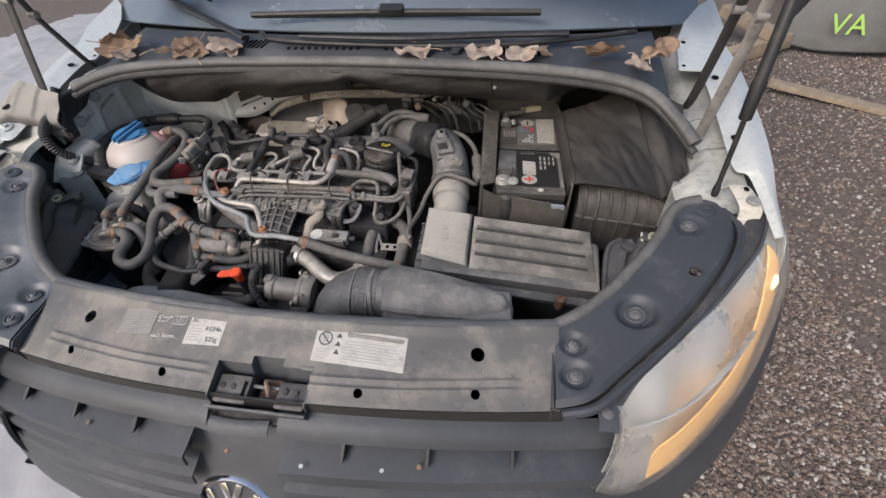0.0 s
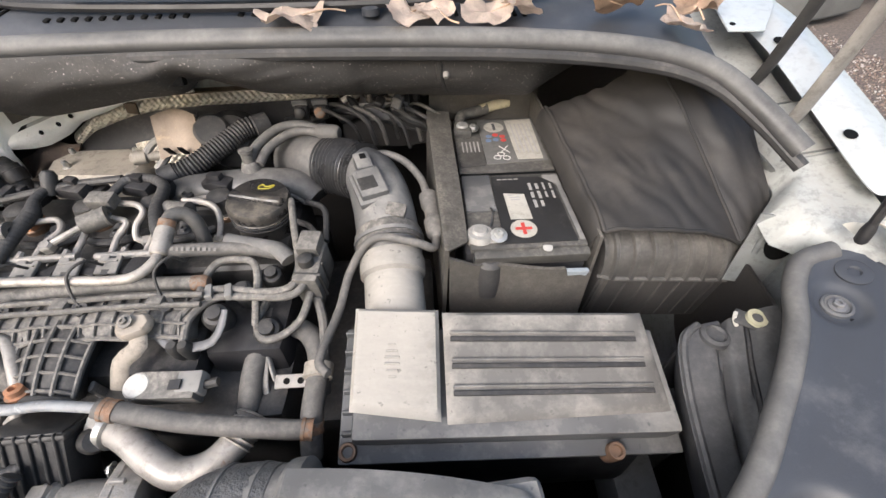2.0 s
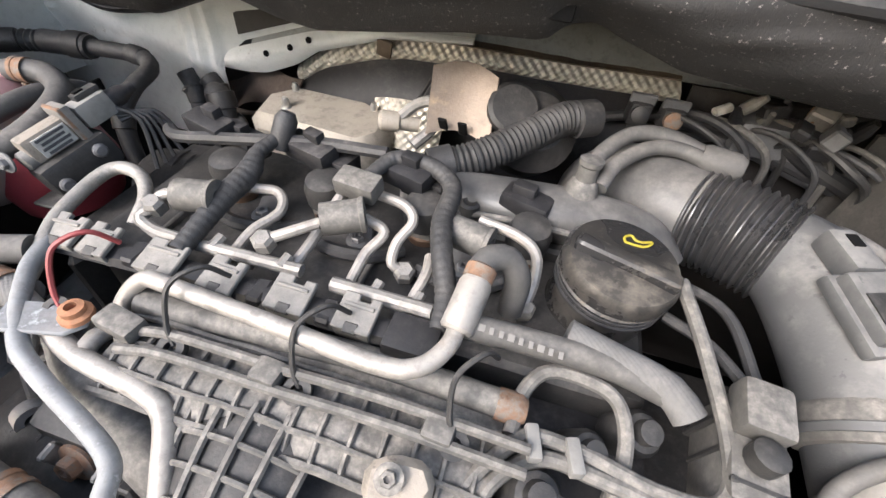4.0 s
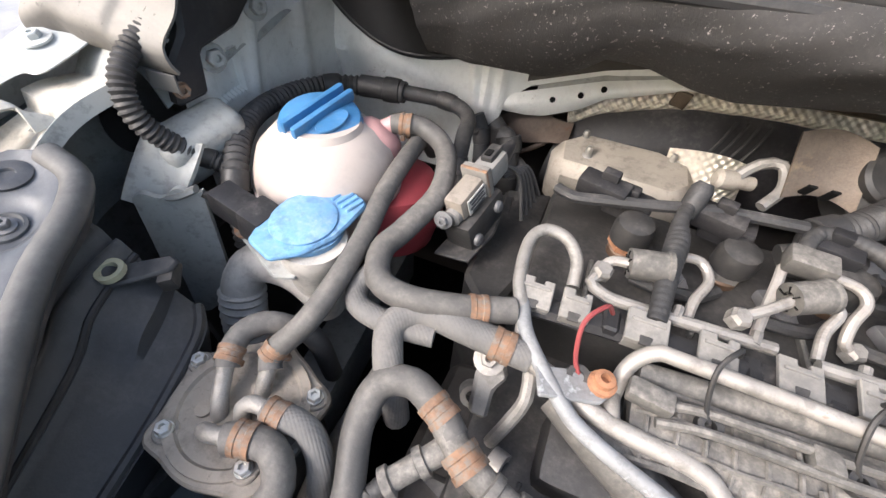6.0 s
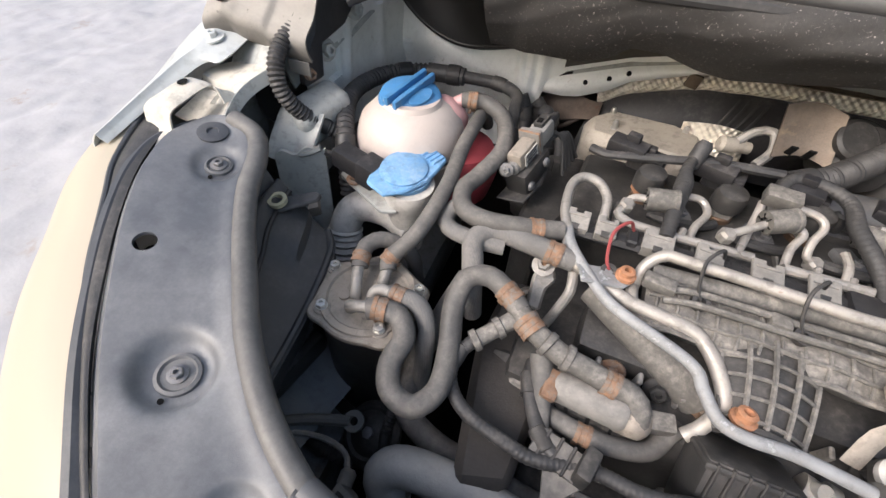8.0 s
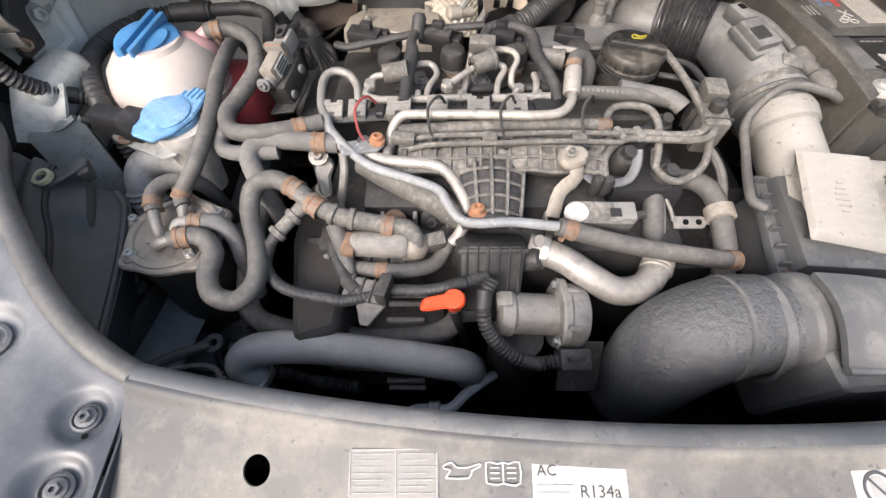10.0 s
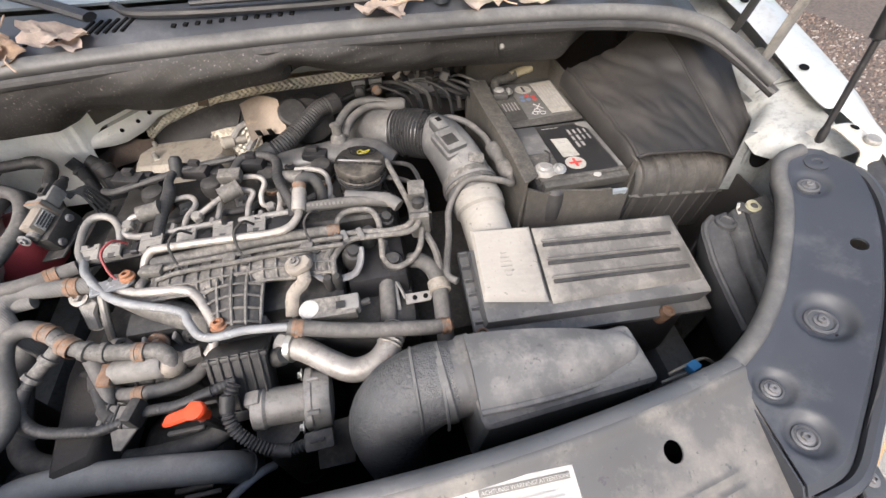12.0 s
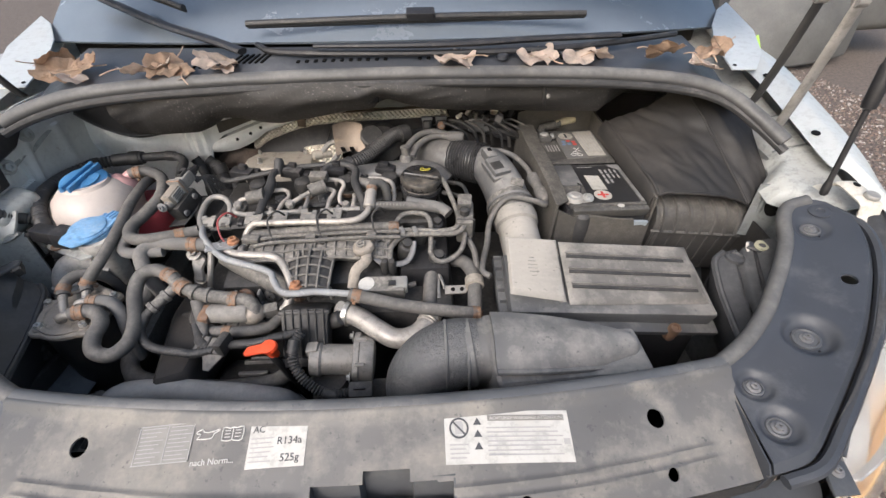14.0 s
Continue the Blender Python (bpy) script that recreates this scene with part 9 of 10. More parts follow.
    part("shell_hole", lathe([(0.0085, 0), (0.0085, 0.001), (0, 0.001)], Matrix.Translation(shell(0.18, 0.4) + Vector((0, 0, 0.0012))) @ pose(0, 0, 0, 20, -8), 16), M_SHADE, gp)
    part("shell_tab", sheet(lambda u, v: shell(0.78 + 0.2 * u, 1) + Vector((0, -0.002, -0.016 * v)), 10, 4, 0.002), M_AIRBOX, gp)
    bolt((-0.79, 0.4, 1.033), (0, -0.2, 1), 0.006, van, M_WHITE, "wing_bolt", 2.2)
    # painted shelf at the front of the corner, with a rolled lip and a dark bulge behind it
    def shelf(u, v):
        p = Vector((-0.716, 0.318, 0.99)).lerp(Vector((-0.71, 0.4, 1.017)), u)
        q = Vector((-0.79, 0.315, 0.975)).lerp(Vector((-0.79, 0.415, 1.0)), u)
        r = p.lerp(q, v)
        r.z += -0.01 * math.sin(math.pi * v) * (1 - u) + 0.014 * math.sin(math.pi * u) * v * (u > 0.5) - 0.004 * (0.3 < u < 0.5 and 0.2 < v < 0.6)
        r.x -= 0.012 * math.sin(math.pi * u) * (1 - v)
        return r
    part("wing_shelf", sheet(shelf, 30, 20, 0.003), M_CREAM, van, "dirty white painted inner wing shelf")
    part("shelf_lip", sheet(lambda u, v: shelf(u, 0) + Vector((0.004 * v, 0.002 * v, -0.014 * v)), 20, 3, 0.003), M_WING, van)
    part("shelf_back", sheet(lambda u, v: shelf(1, v).lerp(Vector((-0.70 - 0.09 * v, 0.47, 1.03)), u) + Vector((0, 0, 0.012 * math.sin(math.pi * u))), 12, 12, 0.003), M_WING, van)
    # shade under the shelf comes from this wall's darker paint
    part("under_wall", sheet(lambda u, v: shelf(0.1 + 0.9 * u, 0) + Vector((-0.03 - 0.01 * v, 0.004, -0.02 - 0.1 * v)), 14, 6, 0.003), M_WINGSHADE, van)
    part("wing_hole", lathe([(0.022, 0), (0.022, 0.001), (0, 0.001)], aim((-0.722, 0.395, 0.975), (0.9, -0.3, 0.2)) @ Matrix.Diagonal((0.7, 1.2, 1, 1)), 22), M_SHADE, van)
    # lower bay: painted chassis rail, lower black shields
    part("chassis_rail", block((0.06, 0.6, 0.09), pose(-0.55, 0.35, 0.64, 0, 0, 4), 0.01), M_WINGSHADE, van)
    part("chassis_rail", block((0.06, 0.6, 0.09), pose(0.55, 0.35, 0.64, 0, 0, -4), 0.01), M_WINGSHADE, van)
    part("air_guide", sheet(lambda u, v: Vector((-0.592 + 0.02 * u + 0.066 * v, 0.12 + 0.115 * u - 0.012 * v * u, 0.758 + 0.012 * u - 0.022 * v + 0.004 * math.sin(math.pi * v))), 14, 10, 0.005), M_GUIDE, van, "painted plate low beside the headlight")
    part("guide_edge", block((0.012, 0.115, 0.03), pose(-0.572, 0.172, 0.778, 0, 0, -8), 0.003), M_BLACKD, van)
    # low clutter between the lamp box and the filter: horn, wiring plug, stays, relay box
    horn = thing("horn", "dusty dark round horn low in the bay", "horn")
    part("horn_disc", lathe([(0.0, -0.012), (0.03, -0.012), (0.037, -0.004), (0.037, 0.002), (0.03, 0.006), (0.026, 0.004), (0.018, 0.01), (0.008, 0.012), (0, 0.012)], pose(-0.468, 0.176, 0.716, 24, -12), 26), M_BLACKD, horn)
    part("horn_nut", lathe([(0.007, 0), (0.007, 0.005), (0.004, 0.006), (0, 0.006)], pose(-0.468, 0.171, 0.729, 24, -12), 6), M_DULL, horn)
    part("horn_stay", tube([(-0.468, 0.176, 0.702), (-0.5, 0.19, 0.69), (-0.535, 0.2, 0.685)], 0.008, 8, flat=0.35), M_BLACKD, horn)
    plug = thing("wiring_plug", "grey wiring plug on a pale curved wire", "connector")
    part("plug_body", block((0.024, 0.034, 0.02), pose(-0.457, 0.095, 0.738, 20, 0, -16), 0.004), M_CLIP, plug)
    part("plug_neck", lathe([(0.009, 0), (0.009, 0.012), (0.005, 0.016), (0, 0.016)], aim((-0.46, 0.111, 0.743), (-0.1, 1, 0.2)), 14), M_CLIP, plug)
    part("plug_latch", block((0.009, 0.018, 0.005), pose(-0.458, 0.093, 0.751, 20, 0, -16), 0.0015), M_BLACKD, plug)
    part("wire", tube([(-0.585, 0.112, 0.735), (-0.56, 0.122, 0.742), (-0.529, 0.136, 0.744), (-0.494, 0.141, 0.745), (-0.471, 0.134, 0.744), (-0.461, 0.114, 0.744)], 0.0034, 8), M_CLIP, plug)
    stay = thing("lamp_stay", "dusty grey metal stay rod below the headlight", "stay rod")
    part("rod", tube([(-0.59, 0.115, 0.74), (-0.574, 0.123, 0.75), (-0.531, 0.149, 0.752), (-0.489, 0.167, 0.75)], 0.0062, 10), M_SCRAP, stay)
    part("rod_eye", lathe([(0.005, -0.003), (0.012, -0.003), (0.012, 0.003), (0.005, 0.003)], pose(-0.484, 0.169, 0.75, 15), 18), M_SCRAP, stay)
    part("rod_bracket", slab([(-0.025, -0.014), (0.012, -0.016), (0.02, 0.004), (-0.006, 0.018), (-0.025, 0.012)], 0.004, pose(-0.555, 0.112, 0.726, 20, -10, 35), 0.001), M_SCRAP, stay)
    relay = thing("relay_box", "black relay box with a small red and grey label", "relay box")
    part("box_shell", block((0.07, 0.05, 0.05), pose(-0.3, 0.165, 0.727, 14, 0, -4), 0.005), M_BLACKD, relay)
    part("box_lid", block((0.062, 0.042, 0.01), pose(-0.3, 0.158, 0.754, 14, 0, -4), 0.003), M_BLACK, relay)
    part("box_label", block((0.026, 0.012, 0.001), pose(-0.29, 0.156, 0.7605, 14, 0, -4), 0), M_LABELG, relay)
    part("label_bar", block((0.022, 0.003, 0.001), pose(-0.29, 0.1575, 0.7617, 14, 0, -4), 0), M_RED, relay)
    low = thing("cooler_pipe", "dull grey bent metal pipe low in the bay", "pipe", "metal pipes")
    part("pipe_body", tube([(-0.235, 0.09, 0.725), (-0.219, 0.092, 0.738), (-0.183, 0.091, 0.742), (-0.164, 0.108, 0.742), (-0.14, 0.126, 0.738), (-0.125, 0.14, 0.72)], 0.0062, 10), M_PIPEG, low)
    part("pipe_nut", lathe([(0.0062, -0.007), (0.0095, -0.006), (0.0095, 0.006), (0.0062, 0.007)], aim((-0.2, 0.0915, 0.7405), (1, 0, 0.1)), 6), M_DULL, low)
    hose("lower_loom", [(-0.451, 0.205, 0.76), (-0.448, 0.172, 0.725), (-0.43, 0.14, 0.715), (-0.41, 0.12, 0.7), (-0.39, 0.1, 0.66)], 0.006, M_RUBBER, "thin black wiring loom low in the bay", "wiring loom", "wiring looms", ripple=0.0008, pitch=0.005)
    hose("lower_loom", [(-0.56, 0.16, 0.7), (-0.52, 0.14, 0.705), (-0.48, 0.145, 0.695), (-0.43, 0.155, 0.69), (-0.36, 0.14, 0.69), (-0.3, 0.13, 0.7)], 0.0075, M_RUBBER, "thin black wiring loom low in the bay", "wiring loom", "wiring looms", ripple=0.001, pitch=0.006)
    # right: washer pump box beside the air filter, with loose wires
    rb = thing("lamp_shield", "black plastic housing behind the headlight", "headlight housing")
    inner_r = [(0.53, 0.13), (0.535, 0.18), (0.54, 0.22), (0.545, 0.26), (0.556, 0.285), (0.575, 0.297)]
    outer_r = [(0.59, 0.1), (0.615, 0.15), (0.632, 0.19), (0.645, 0.23), (0.655, 0.265), (0.655, 0.3)]
    def deck_r(u, v):
        a, b = lerp_line(outer_r, u), lerp_line(inner_r, u)
        x, y = a + (b - a) * v
        z = 0.893 + 0.22 * (y - 0.2) - 0.018 * v
        z += 0.016 / (1 + math.exp((v - 0.36) * 30)) + 0.008 / (1 + math.exp(-(u - 0.5) * 30)) * (v > 0.4)
        z -= 0.01 * math.exp(-(((v - 0.55 - 0.1 * u) / 0.04) ** 2))
        return Vector((x, y, z))
    part("shield_deck", sheet(deck_r, 60, 40, 0.004), M_LAMPBOX, rb, "dusty black moulded deck")
    part("shield_flank", sheet(lambda u, v: deck_r(u, 1) + Vector((0.06 * v - 0.008 * math.sin(2.4 * v), 0, -0.14 * v)), 40, 8, 0.004), M_LAMPBOX, rb)
    part("shield_end", sheet(lambda u, v: deck_r(1, u) + Vector((0, 0.008 * math.sin(1.6 * v), -0.17 * v)), 20, 8, 0.004), M_LAMPBOX, rb)
    part("deck_seam", tube([tuple(deck_r(k / 12, 0.38) + Vector((0, 0, 0.001))) for k in range(13)], 0.003, 8), M_BLACK, rb)
    part("deck_edge", tube([tuple(deck_r(k / 12, 0.985)) for k in range(13)], 0.0045, 8), M_LAMPBOX, rb)
    part("deck_boss", lathe([(0.016, -0.004), (0.015, 0.002), (0.011, 0.004), (0.009, 0.001), (0, 0.001)], Matrix.Translation(deck_r(0.82, 0.7)), 20), M_LAMPBOX, rb)
    part("clip_arm", slab([(-0.03, -0.01), (0.02, -0.008), (0.026, 0.0), (0.02, 0.008), (-0.03, 0.01)], 0.005, pose(0.637, 0.283, 0.914, 6, 6, -30), 0.002), M_LAMPBOX, rb)
    part("arch_panel", sheet(lambda u, v: Vector((0.676 + 0.07 * u, 0.402 - 0.035 * u - 0.006 * v, 0.975 + 0.012 * u - 0.11 * v)), 16, 10, 0.003), M_WINGSHADE, van, "dirty panel under the bonnet rail, its paint greyed for shade")
    part("arch_opening", lathe([(0.019, 0), (0.019, 0.0008), (0, 0.0008)], aim((0.706, 0.381, 0.942), (-0.45, -0.88, 0.1)) @ Matrix.Diagonal((0.8, 1.3, 1, 1)), 24), M_SHADE, van)
    part("arch_rim", tube([(0.69, 0.39, 0.92), (0.688, 0.389, 0.95), (0.698, 0.384, 0.966), (0.714, 0.376, 0.966), (0.723, 0.371, 0.95)], 0.004, 8), M_WINGSHADE, van)
    part("plug", lathe([(0.006, 0), (0.0105, 0.001), (0.0105, 0.006), (0.006, 0.006)], pose(0.63, 0.29, 0.919, 10), 18), M_PLUGY, rb, "yellowed round plastic plug")
    part("clip_pin", tube([(0.612, 0.288, 0.912), (0.61, 0.294, 0.918), (0.609, 0.296, 0.926)], 0.0022, 8), M_BOTTLE, rb)
    wires = thing("loose_wires", "loose thin wires with a blue plug", "wiring loom", "wiring looms")
    part("wire", tube([(0.44, 0.12, 0.79), (0.47, 0.125, 0.8), (0.5, 0.13, 0.795), (0.53, 0.125, 0.77)], 0.0025, 6), M_COVER, wires)
    part("wire", tube([(0.43, 0.115, 0.78), (0.47, 0.118, 0.79), (0.51, 0.12, 0.78)], 0.0025, 6), M_LABELG, wires)
    part("wire_plug", block((0.018, 0.014, 0.014), pose(0.475, 0.121, 0.797, 0, 0, 20), 0.003), M_WIREB, wires)


build_bay_left()


def build_rear_shields():
    strip = thing("heat_shield_strip", "embossed foil heat shield along the bulkhead", "heat shield")
    line = [(-0.36, 0.778, 0.9), (-0.325, 0.779, 0.923), (-0.29, 0.78, 0.938), (-0.237, 0.783, 0.953), (-0.175, 0.786, 0.961), (-0.116, 0.789, 0.9635), (0.0, 0.799, 0.9625), (0.065, 0.804, 0.964), (0.128, 0.808, 0.965)]
    def foil(u, v):
        p = lerp_line(line, u)
        crumple = 0.003 * noise.noise(Vector((p[0] * 30, v * 2, 1))) + 0.0025 * math.exp(-(((p[0] + 0.17) / 0.004) ** 2)) + 0.003 * math.exp(-(((p[0] + 0.225) / 0.004) ** 2))
        return Vector((p[0] + 0.008 * (v - 0.5), p[1] - 0.011 * math.sin(math.pi * v) - crumple, p[2] + 0.013 - 0.026 * v + 0.4 * crumple))
    part("foil", sheet(foil, 110, 10, 0.003), M_FOIL, strip)
    part("foil_edge", sheet(lambda u, v: foil(0.3 + 0.7 * u, 0.0) + Vector((0, 0.012 * v - 0.002, 0.002 + 0.003 * v)), 70, 3, 0.002), M_TPLATE, strip, "rust browned upper edge of the foil")
    part("foil_end", sheet(lambda u, v: Vector((0.15 + 0.06 * u, 0.805 - 0.012 * math.sin(math.pi * v), 0.966 + 0.01 * u - 0.026 * v)), 14, 8, 0.003), M_FOIL, strip)
    part("foil_tab", block((0.02, 0.006, 0.022), pose(-0.232, 0.77, 0.962, 10, 10, 0), 0.002), M_TPLATE, strip)
    part("tab_nut", lathe([(0.006, -0.004), (0.006, 0.003), (0.003, 0.004), (0, 0.004)], aim((0.143, 0.796, 0.966), (0, -1, 0.3)), 10), M_RUST, strip)
    tunnel = thing("tunnel_shield", "rust-brown bent heat shield below the bulkhead flange", "heat shield")
    part("shield_plate", sheet(lambda u, v: Vector((-0.485 + 0.135 * u, 0.772 - 0.03 * v + 0.01 * math.sin(5 * u), 0.868 + 0.036 * u + 0.012 * math.sin(math.pi * u) - (0.045 - 0.02 * u) * v - 0.004 * math.sin(9 * u + 3 * v))), 24, 10, 0.002), M_TUNNEL, tunnel)
    part("shield_lip", tube([(-0.47, 0.745, 0.838), (-0.42, 0.74, 0.846), (-0.385, 0.745, 0.868), (-0.36, 0.765, 0.893)], 0.004, 8), M_TUNNEL, tunnel)
    hose("heater_pipe", [(-0.47, 0.68, 0.9), (-0.452, 0.69, 0.872), (-0.425, 0.69, 0.866), (-0.4, 0.68, 0.862), (-0.388, 0.655, 0.845), (-0.388, 0.62, 0.8)], 0.0085, M_RUBBER, "dark bent hose in the rear corner")
    sh = thing("turbo_shield", "bent bare metal shield at the turbocharger", "heat shield")
    part("plate", sheet(lambda u, v: Vector((-0.135 + 0.066 * u + 0.006 * v, 0.66 - 0.035 * v + 0.01 * math.sin(u * 3), 0.998 - 0.055 * v + 0.006 * math.sin(math.pi * u))), 14, 12, 0.002), M_TPLATE, sh, "discoloured steel plate")
    for x in (-0.112, -0.092):
        part("plate_slot", block((0.009, 0.003, 0.022), pose(x, 0.628, 0.956, 35), 0.001, 1), M_SHADE, sh)
    part("foil_patch", sheet(lambda u, v: Vector((-0.225 + 0.09 * u, 0.725 - 0.03 * v - 0.012 * math.sin(math.pi * u), 0.918 - 0.05 * v + 0.012 * math.sin(3 * u))), 18, 10, 0.002), M_FOIL, sh, "embossed foil patch")
    dark = thing("bulkhead_pad", "black rubber insulation pad behind the engine", "insulation")
    part("pad", sheet(lambda u, v: Vector(lerp_line(line, 0.93 * u) + np.array((-0.03 * v * (1 - u), -0.02 * math.sin(math.pi * v) - 0.03 * v, -0.011 - 0.12 * v))), 50, 12, 0.008), M_BLACK, dark)
    for k in range(4):
        x = -0.16 + 0.013 * k
        part("pad_cord", tube([(x, 0.766, 0.952), (x - 0.01, 0.75, 0.93), (x - 0.026, 0.735, 0.9)], 0.0022, 6), M_RUBBER, dark)
    th = hose("turbo_hose", [(-0.105, 0.575, 0.94), (-0.07, 0.595, 0.948), (-0.03, 0.63, 0.962), (0.0, 0.66, 0.972), (0.03, 0.68, 0.97)], 0.0155, M_RUBBER, "dark corrugated hose by the turbocharger", ripple=0.0014, pitch=0.0052, n=16)
    part("hose_cuff", lathe([(0.0155, -0.012), (0.018, -0.011), (0.018, 0.011), (0.0155, 0.012)], aim((-0.098, 0.579, 0.942), (0.035, 0.02, 0.008)), 18), M_RUBBER, th)
    part("hose_cuff", lathe([(0.0155, -0.012), (0.018, -0.011), (0.018, 0.011), (0.0155, 0.012)], aim((0.02, 0.673, 0.971), (0.03, 0.02, 0.0)), 18), M_RUBBER, th)
    sol = thing("brake_pump", "grubby valve block with pipes and plugs on the bulkhead", "valve block")
    part("pump_body", block((0.085, 0.04, 0.035), pose(0.215, 0.735, 0.965, 0, 0, 0), 0.006), M_DULL, sol)
    rnd = random.Random(3)
    shades = (M_DULL, M_BLACKD, M_ALU, M_RUST, M_BLACK, M_ENGPL)
    for k in range(16):
        q = (0.16 + 0.13 * rnd.random(), 0.69 + 0.06 * rnd.random(), 0.975 + 0.025 * rnd.random())
        if k % 2:
            part("pump_plug", block((rnd.uniform(0.012, 0.026), rnd.uniform(0.01, 0.02), rnd.uniform(0.01, 0.018)), pose(*q, rnd.uniform(-25, 25), rnd.uniform(-20, 20), rnd.uniform(-40, 40)), 0.002, 1), rnd.choice(shades), sol)
        else:
            part("pump_nut", lathe([(0.006, -0.012), (0.0065, 0.0), (0.005, 0.004), (0.003, 0.012), (0, 0.012)], aim(q, (rnd.uniform(-0.6, 0.6), -0.5, 1)), 8), rnd.choice(shades), sol)
    for k in range(9):
        x = 0.12 + 0.02 * k
        y = 0.715 + 0.05 * rnd.random()
        part("pump_pipe", tube([(x - 0.03, y, 0.962), (x - 0.01, y - 0.02, 0.972 + 0.012 * rnd.random()), (x + 0.02, y - 0.03 - 0.02 * rnd.random(), 0.974), (x + 0.045, y - 0.045, 0.955), (x + 0.055, y - 0.04, 0.91)], 0.0026 + 0.0022 * rnd.random(), 8), (M_BLACKD, M_RUBBER, M_ENGPL)[k % 3], sol)
    for k in range(3):
        part("pump_loom", tube([(0.03 + 0.05 * k, 0.765, 0.93), (0.1 + 0.05 * k, 0.752 - 0.01 * k, 0.955 + 0.006 * k), (0.18 + 0.04 * k, 0.735 - 0.012 * k, 0.95), (0.27 + 0.02 * k, 0.72, 0.93)], 0.006 + 0.0015 * k, 10), M_RUBBER, sol)
    part("white_plug", lathe([(0.005, -0.008), (0.005, 0.008), (0.003, 0.01)], aim((0.152, 0.728, 0.985), (1, 0.5, 0.4)), 10), M_BOTTLE, sol)
    part("pump_plate", sheet(lambda u, v: Vector((0.13 + 0.19 * u, 0.782 - 0.02 * v + 0.004 * math.sin(9 * u), 0.985 - 0.11 * v)), 20, 8, 0.003), M_SHADEGRIME, sol)
    for x in (0.075, 0.108):
        part("solenoid", block((0.022, 0.024, 0.024), pose(x, 0.725, 0.968, 0, 0, 5), 0.004), M_BLACKD, sol)
        part("solenoid_cap", lathe([(0.009, 0), (0.009, 0.008), (0.006, 0.01), (0, 0.01)], aim((x, 0.713, 0.97), (0, -1, 0.3)), 16), M_RUST if x > 0.1 else M_BLACKD, sol)
        part("solenoid_clip", block((0.026, 0.006, 0.01), pose(x, 0.722, 0.983, 10), 0.001, 1), M_DULL, sol)
    part("bulkhead_sill", sheet(lambda u, v: Vector(lerp_line(line, 0.35 + 0.65 * u) + np.array((0.25 * u ** 3, 0.012 + 0.03 * v, 0.012 + 0.05 * v))), 30, 6, 0.003), M_WINGSHADE, van, "brown dirty painted bulkhead sill")
    eg = thing("turbocharger", "dirty turbocharger with a sensor lead", "turbocharger")
    part("housing", lathe([(0.03, -0.03), (0.045, -0.02), (0.048, 0.01), (0.03, 0.03), (0.0, 0.034)], aim((-0.03, 0.675, 0.945), (0.2, -0.6, 0.7)), 26), M_BLACKD, eg)
    part("cap", lathe([(0.026, 0), (0.026, 0.008), (0.022, 0.011), (0, 0.011)], aim((-0.05, 0.655, 0.972), (0.2, -0.6, 0.7)), 24), M_BLACKD, eg)
    part("sensor", lathe([(0.008, -0.02), (0.008, 0.0), (0.011, 0.002), (0.011, 0.02), (0.006, 0.024)], aim((-0.165, 0.65, 0.935), (-0.8, -0.3, 0.1)), 14), M_COVER, eg)
    part("sensor_lead", tube([(-0.17, 0.648, 0.936), (-0.15, 0.66, 0.955), (-0.13, 0.66, 0.96), (-0.125, 0.64, 0.945), (-0.14, 0.62, 0.93)], 0.006, 8), M_ALU, eg)


build_rear_shields()


# ---- dry leaves on the scuttle ----
def leaf(x, y, z, size, turn, tilt, material, seed, label):
    rnd = random.Random(seed)
    n = 30
    lob = [1 + 0.08 * math.sin(5 * a + seed) + rnd.uniform(-0.12, 0.08) for a in (2 * math.pi * k / n for k in range(n))]
    bm = bmesh.new()
    m = Matrix.Translation((x, y, z)) @ pose(0, 0, 0, tilt, rnd.uniform(-12, 12), turn)
    def at(a, r):
        px, py = math.cos(a) * r * size, math.sin(a) * r * size * 0.72
        curl = 0.22 * size * (r * r) * (0.4 + 0.6 * math.sin(2 * a + seed)) + 0.3 * size * noise.noise(Vector((px * 60, py * 60, seed)))
        return m @ Vector((px, py, curl))
    rings = [[bm.verts.new(at(2 * math.pi * k / n, r * (lob[k] if r > 0.6 else 1))) for k in range(n)] for r in (0.08, 0.35, 0.65, 0.85, 1.0)]
    for a, b in zip(rings, rings[1:]):
        for k in range(n):
            bm.faces.new((a[k], a[(k + 1) % n], b[(k + 1) % n], b[k])).smooth = True
    bm.faces.new(rings[0])
    bmesh.ops.solidify(bm, geom=bm.faces[:], thickness=0.0006)
    lf = thing("dry_leaf", label, "leaf", "fallen leaves")
    part("blade", bm, material, lf)
    part("stalk", tube([tuple(at(0, 0.1)), tuple(at(0, 1.1)), tuple(m @ Vector((size * 1.7, 0.1 * size, 0.1 * size)))], 0.0011, 6), M_LEAF, lf)


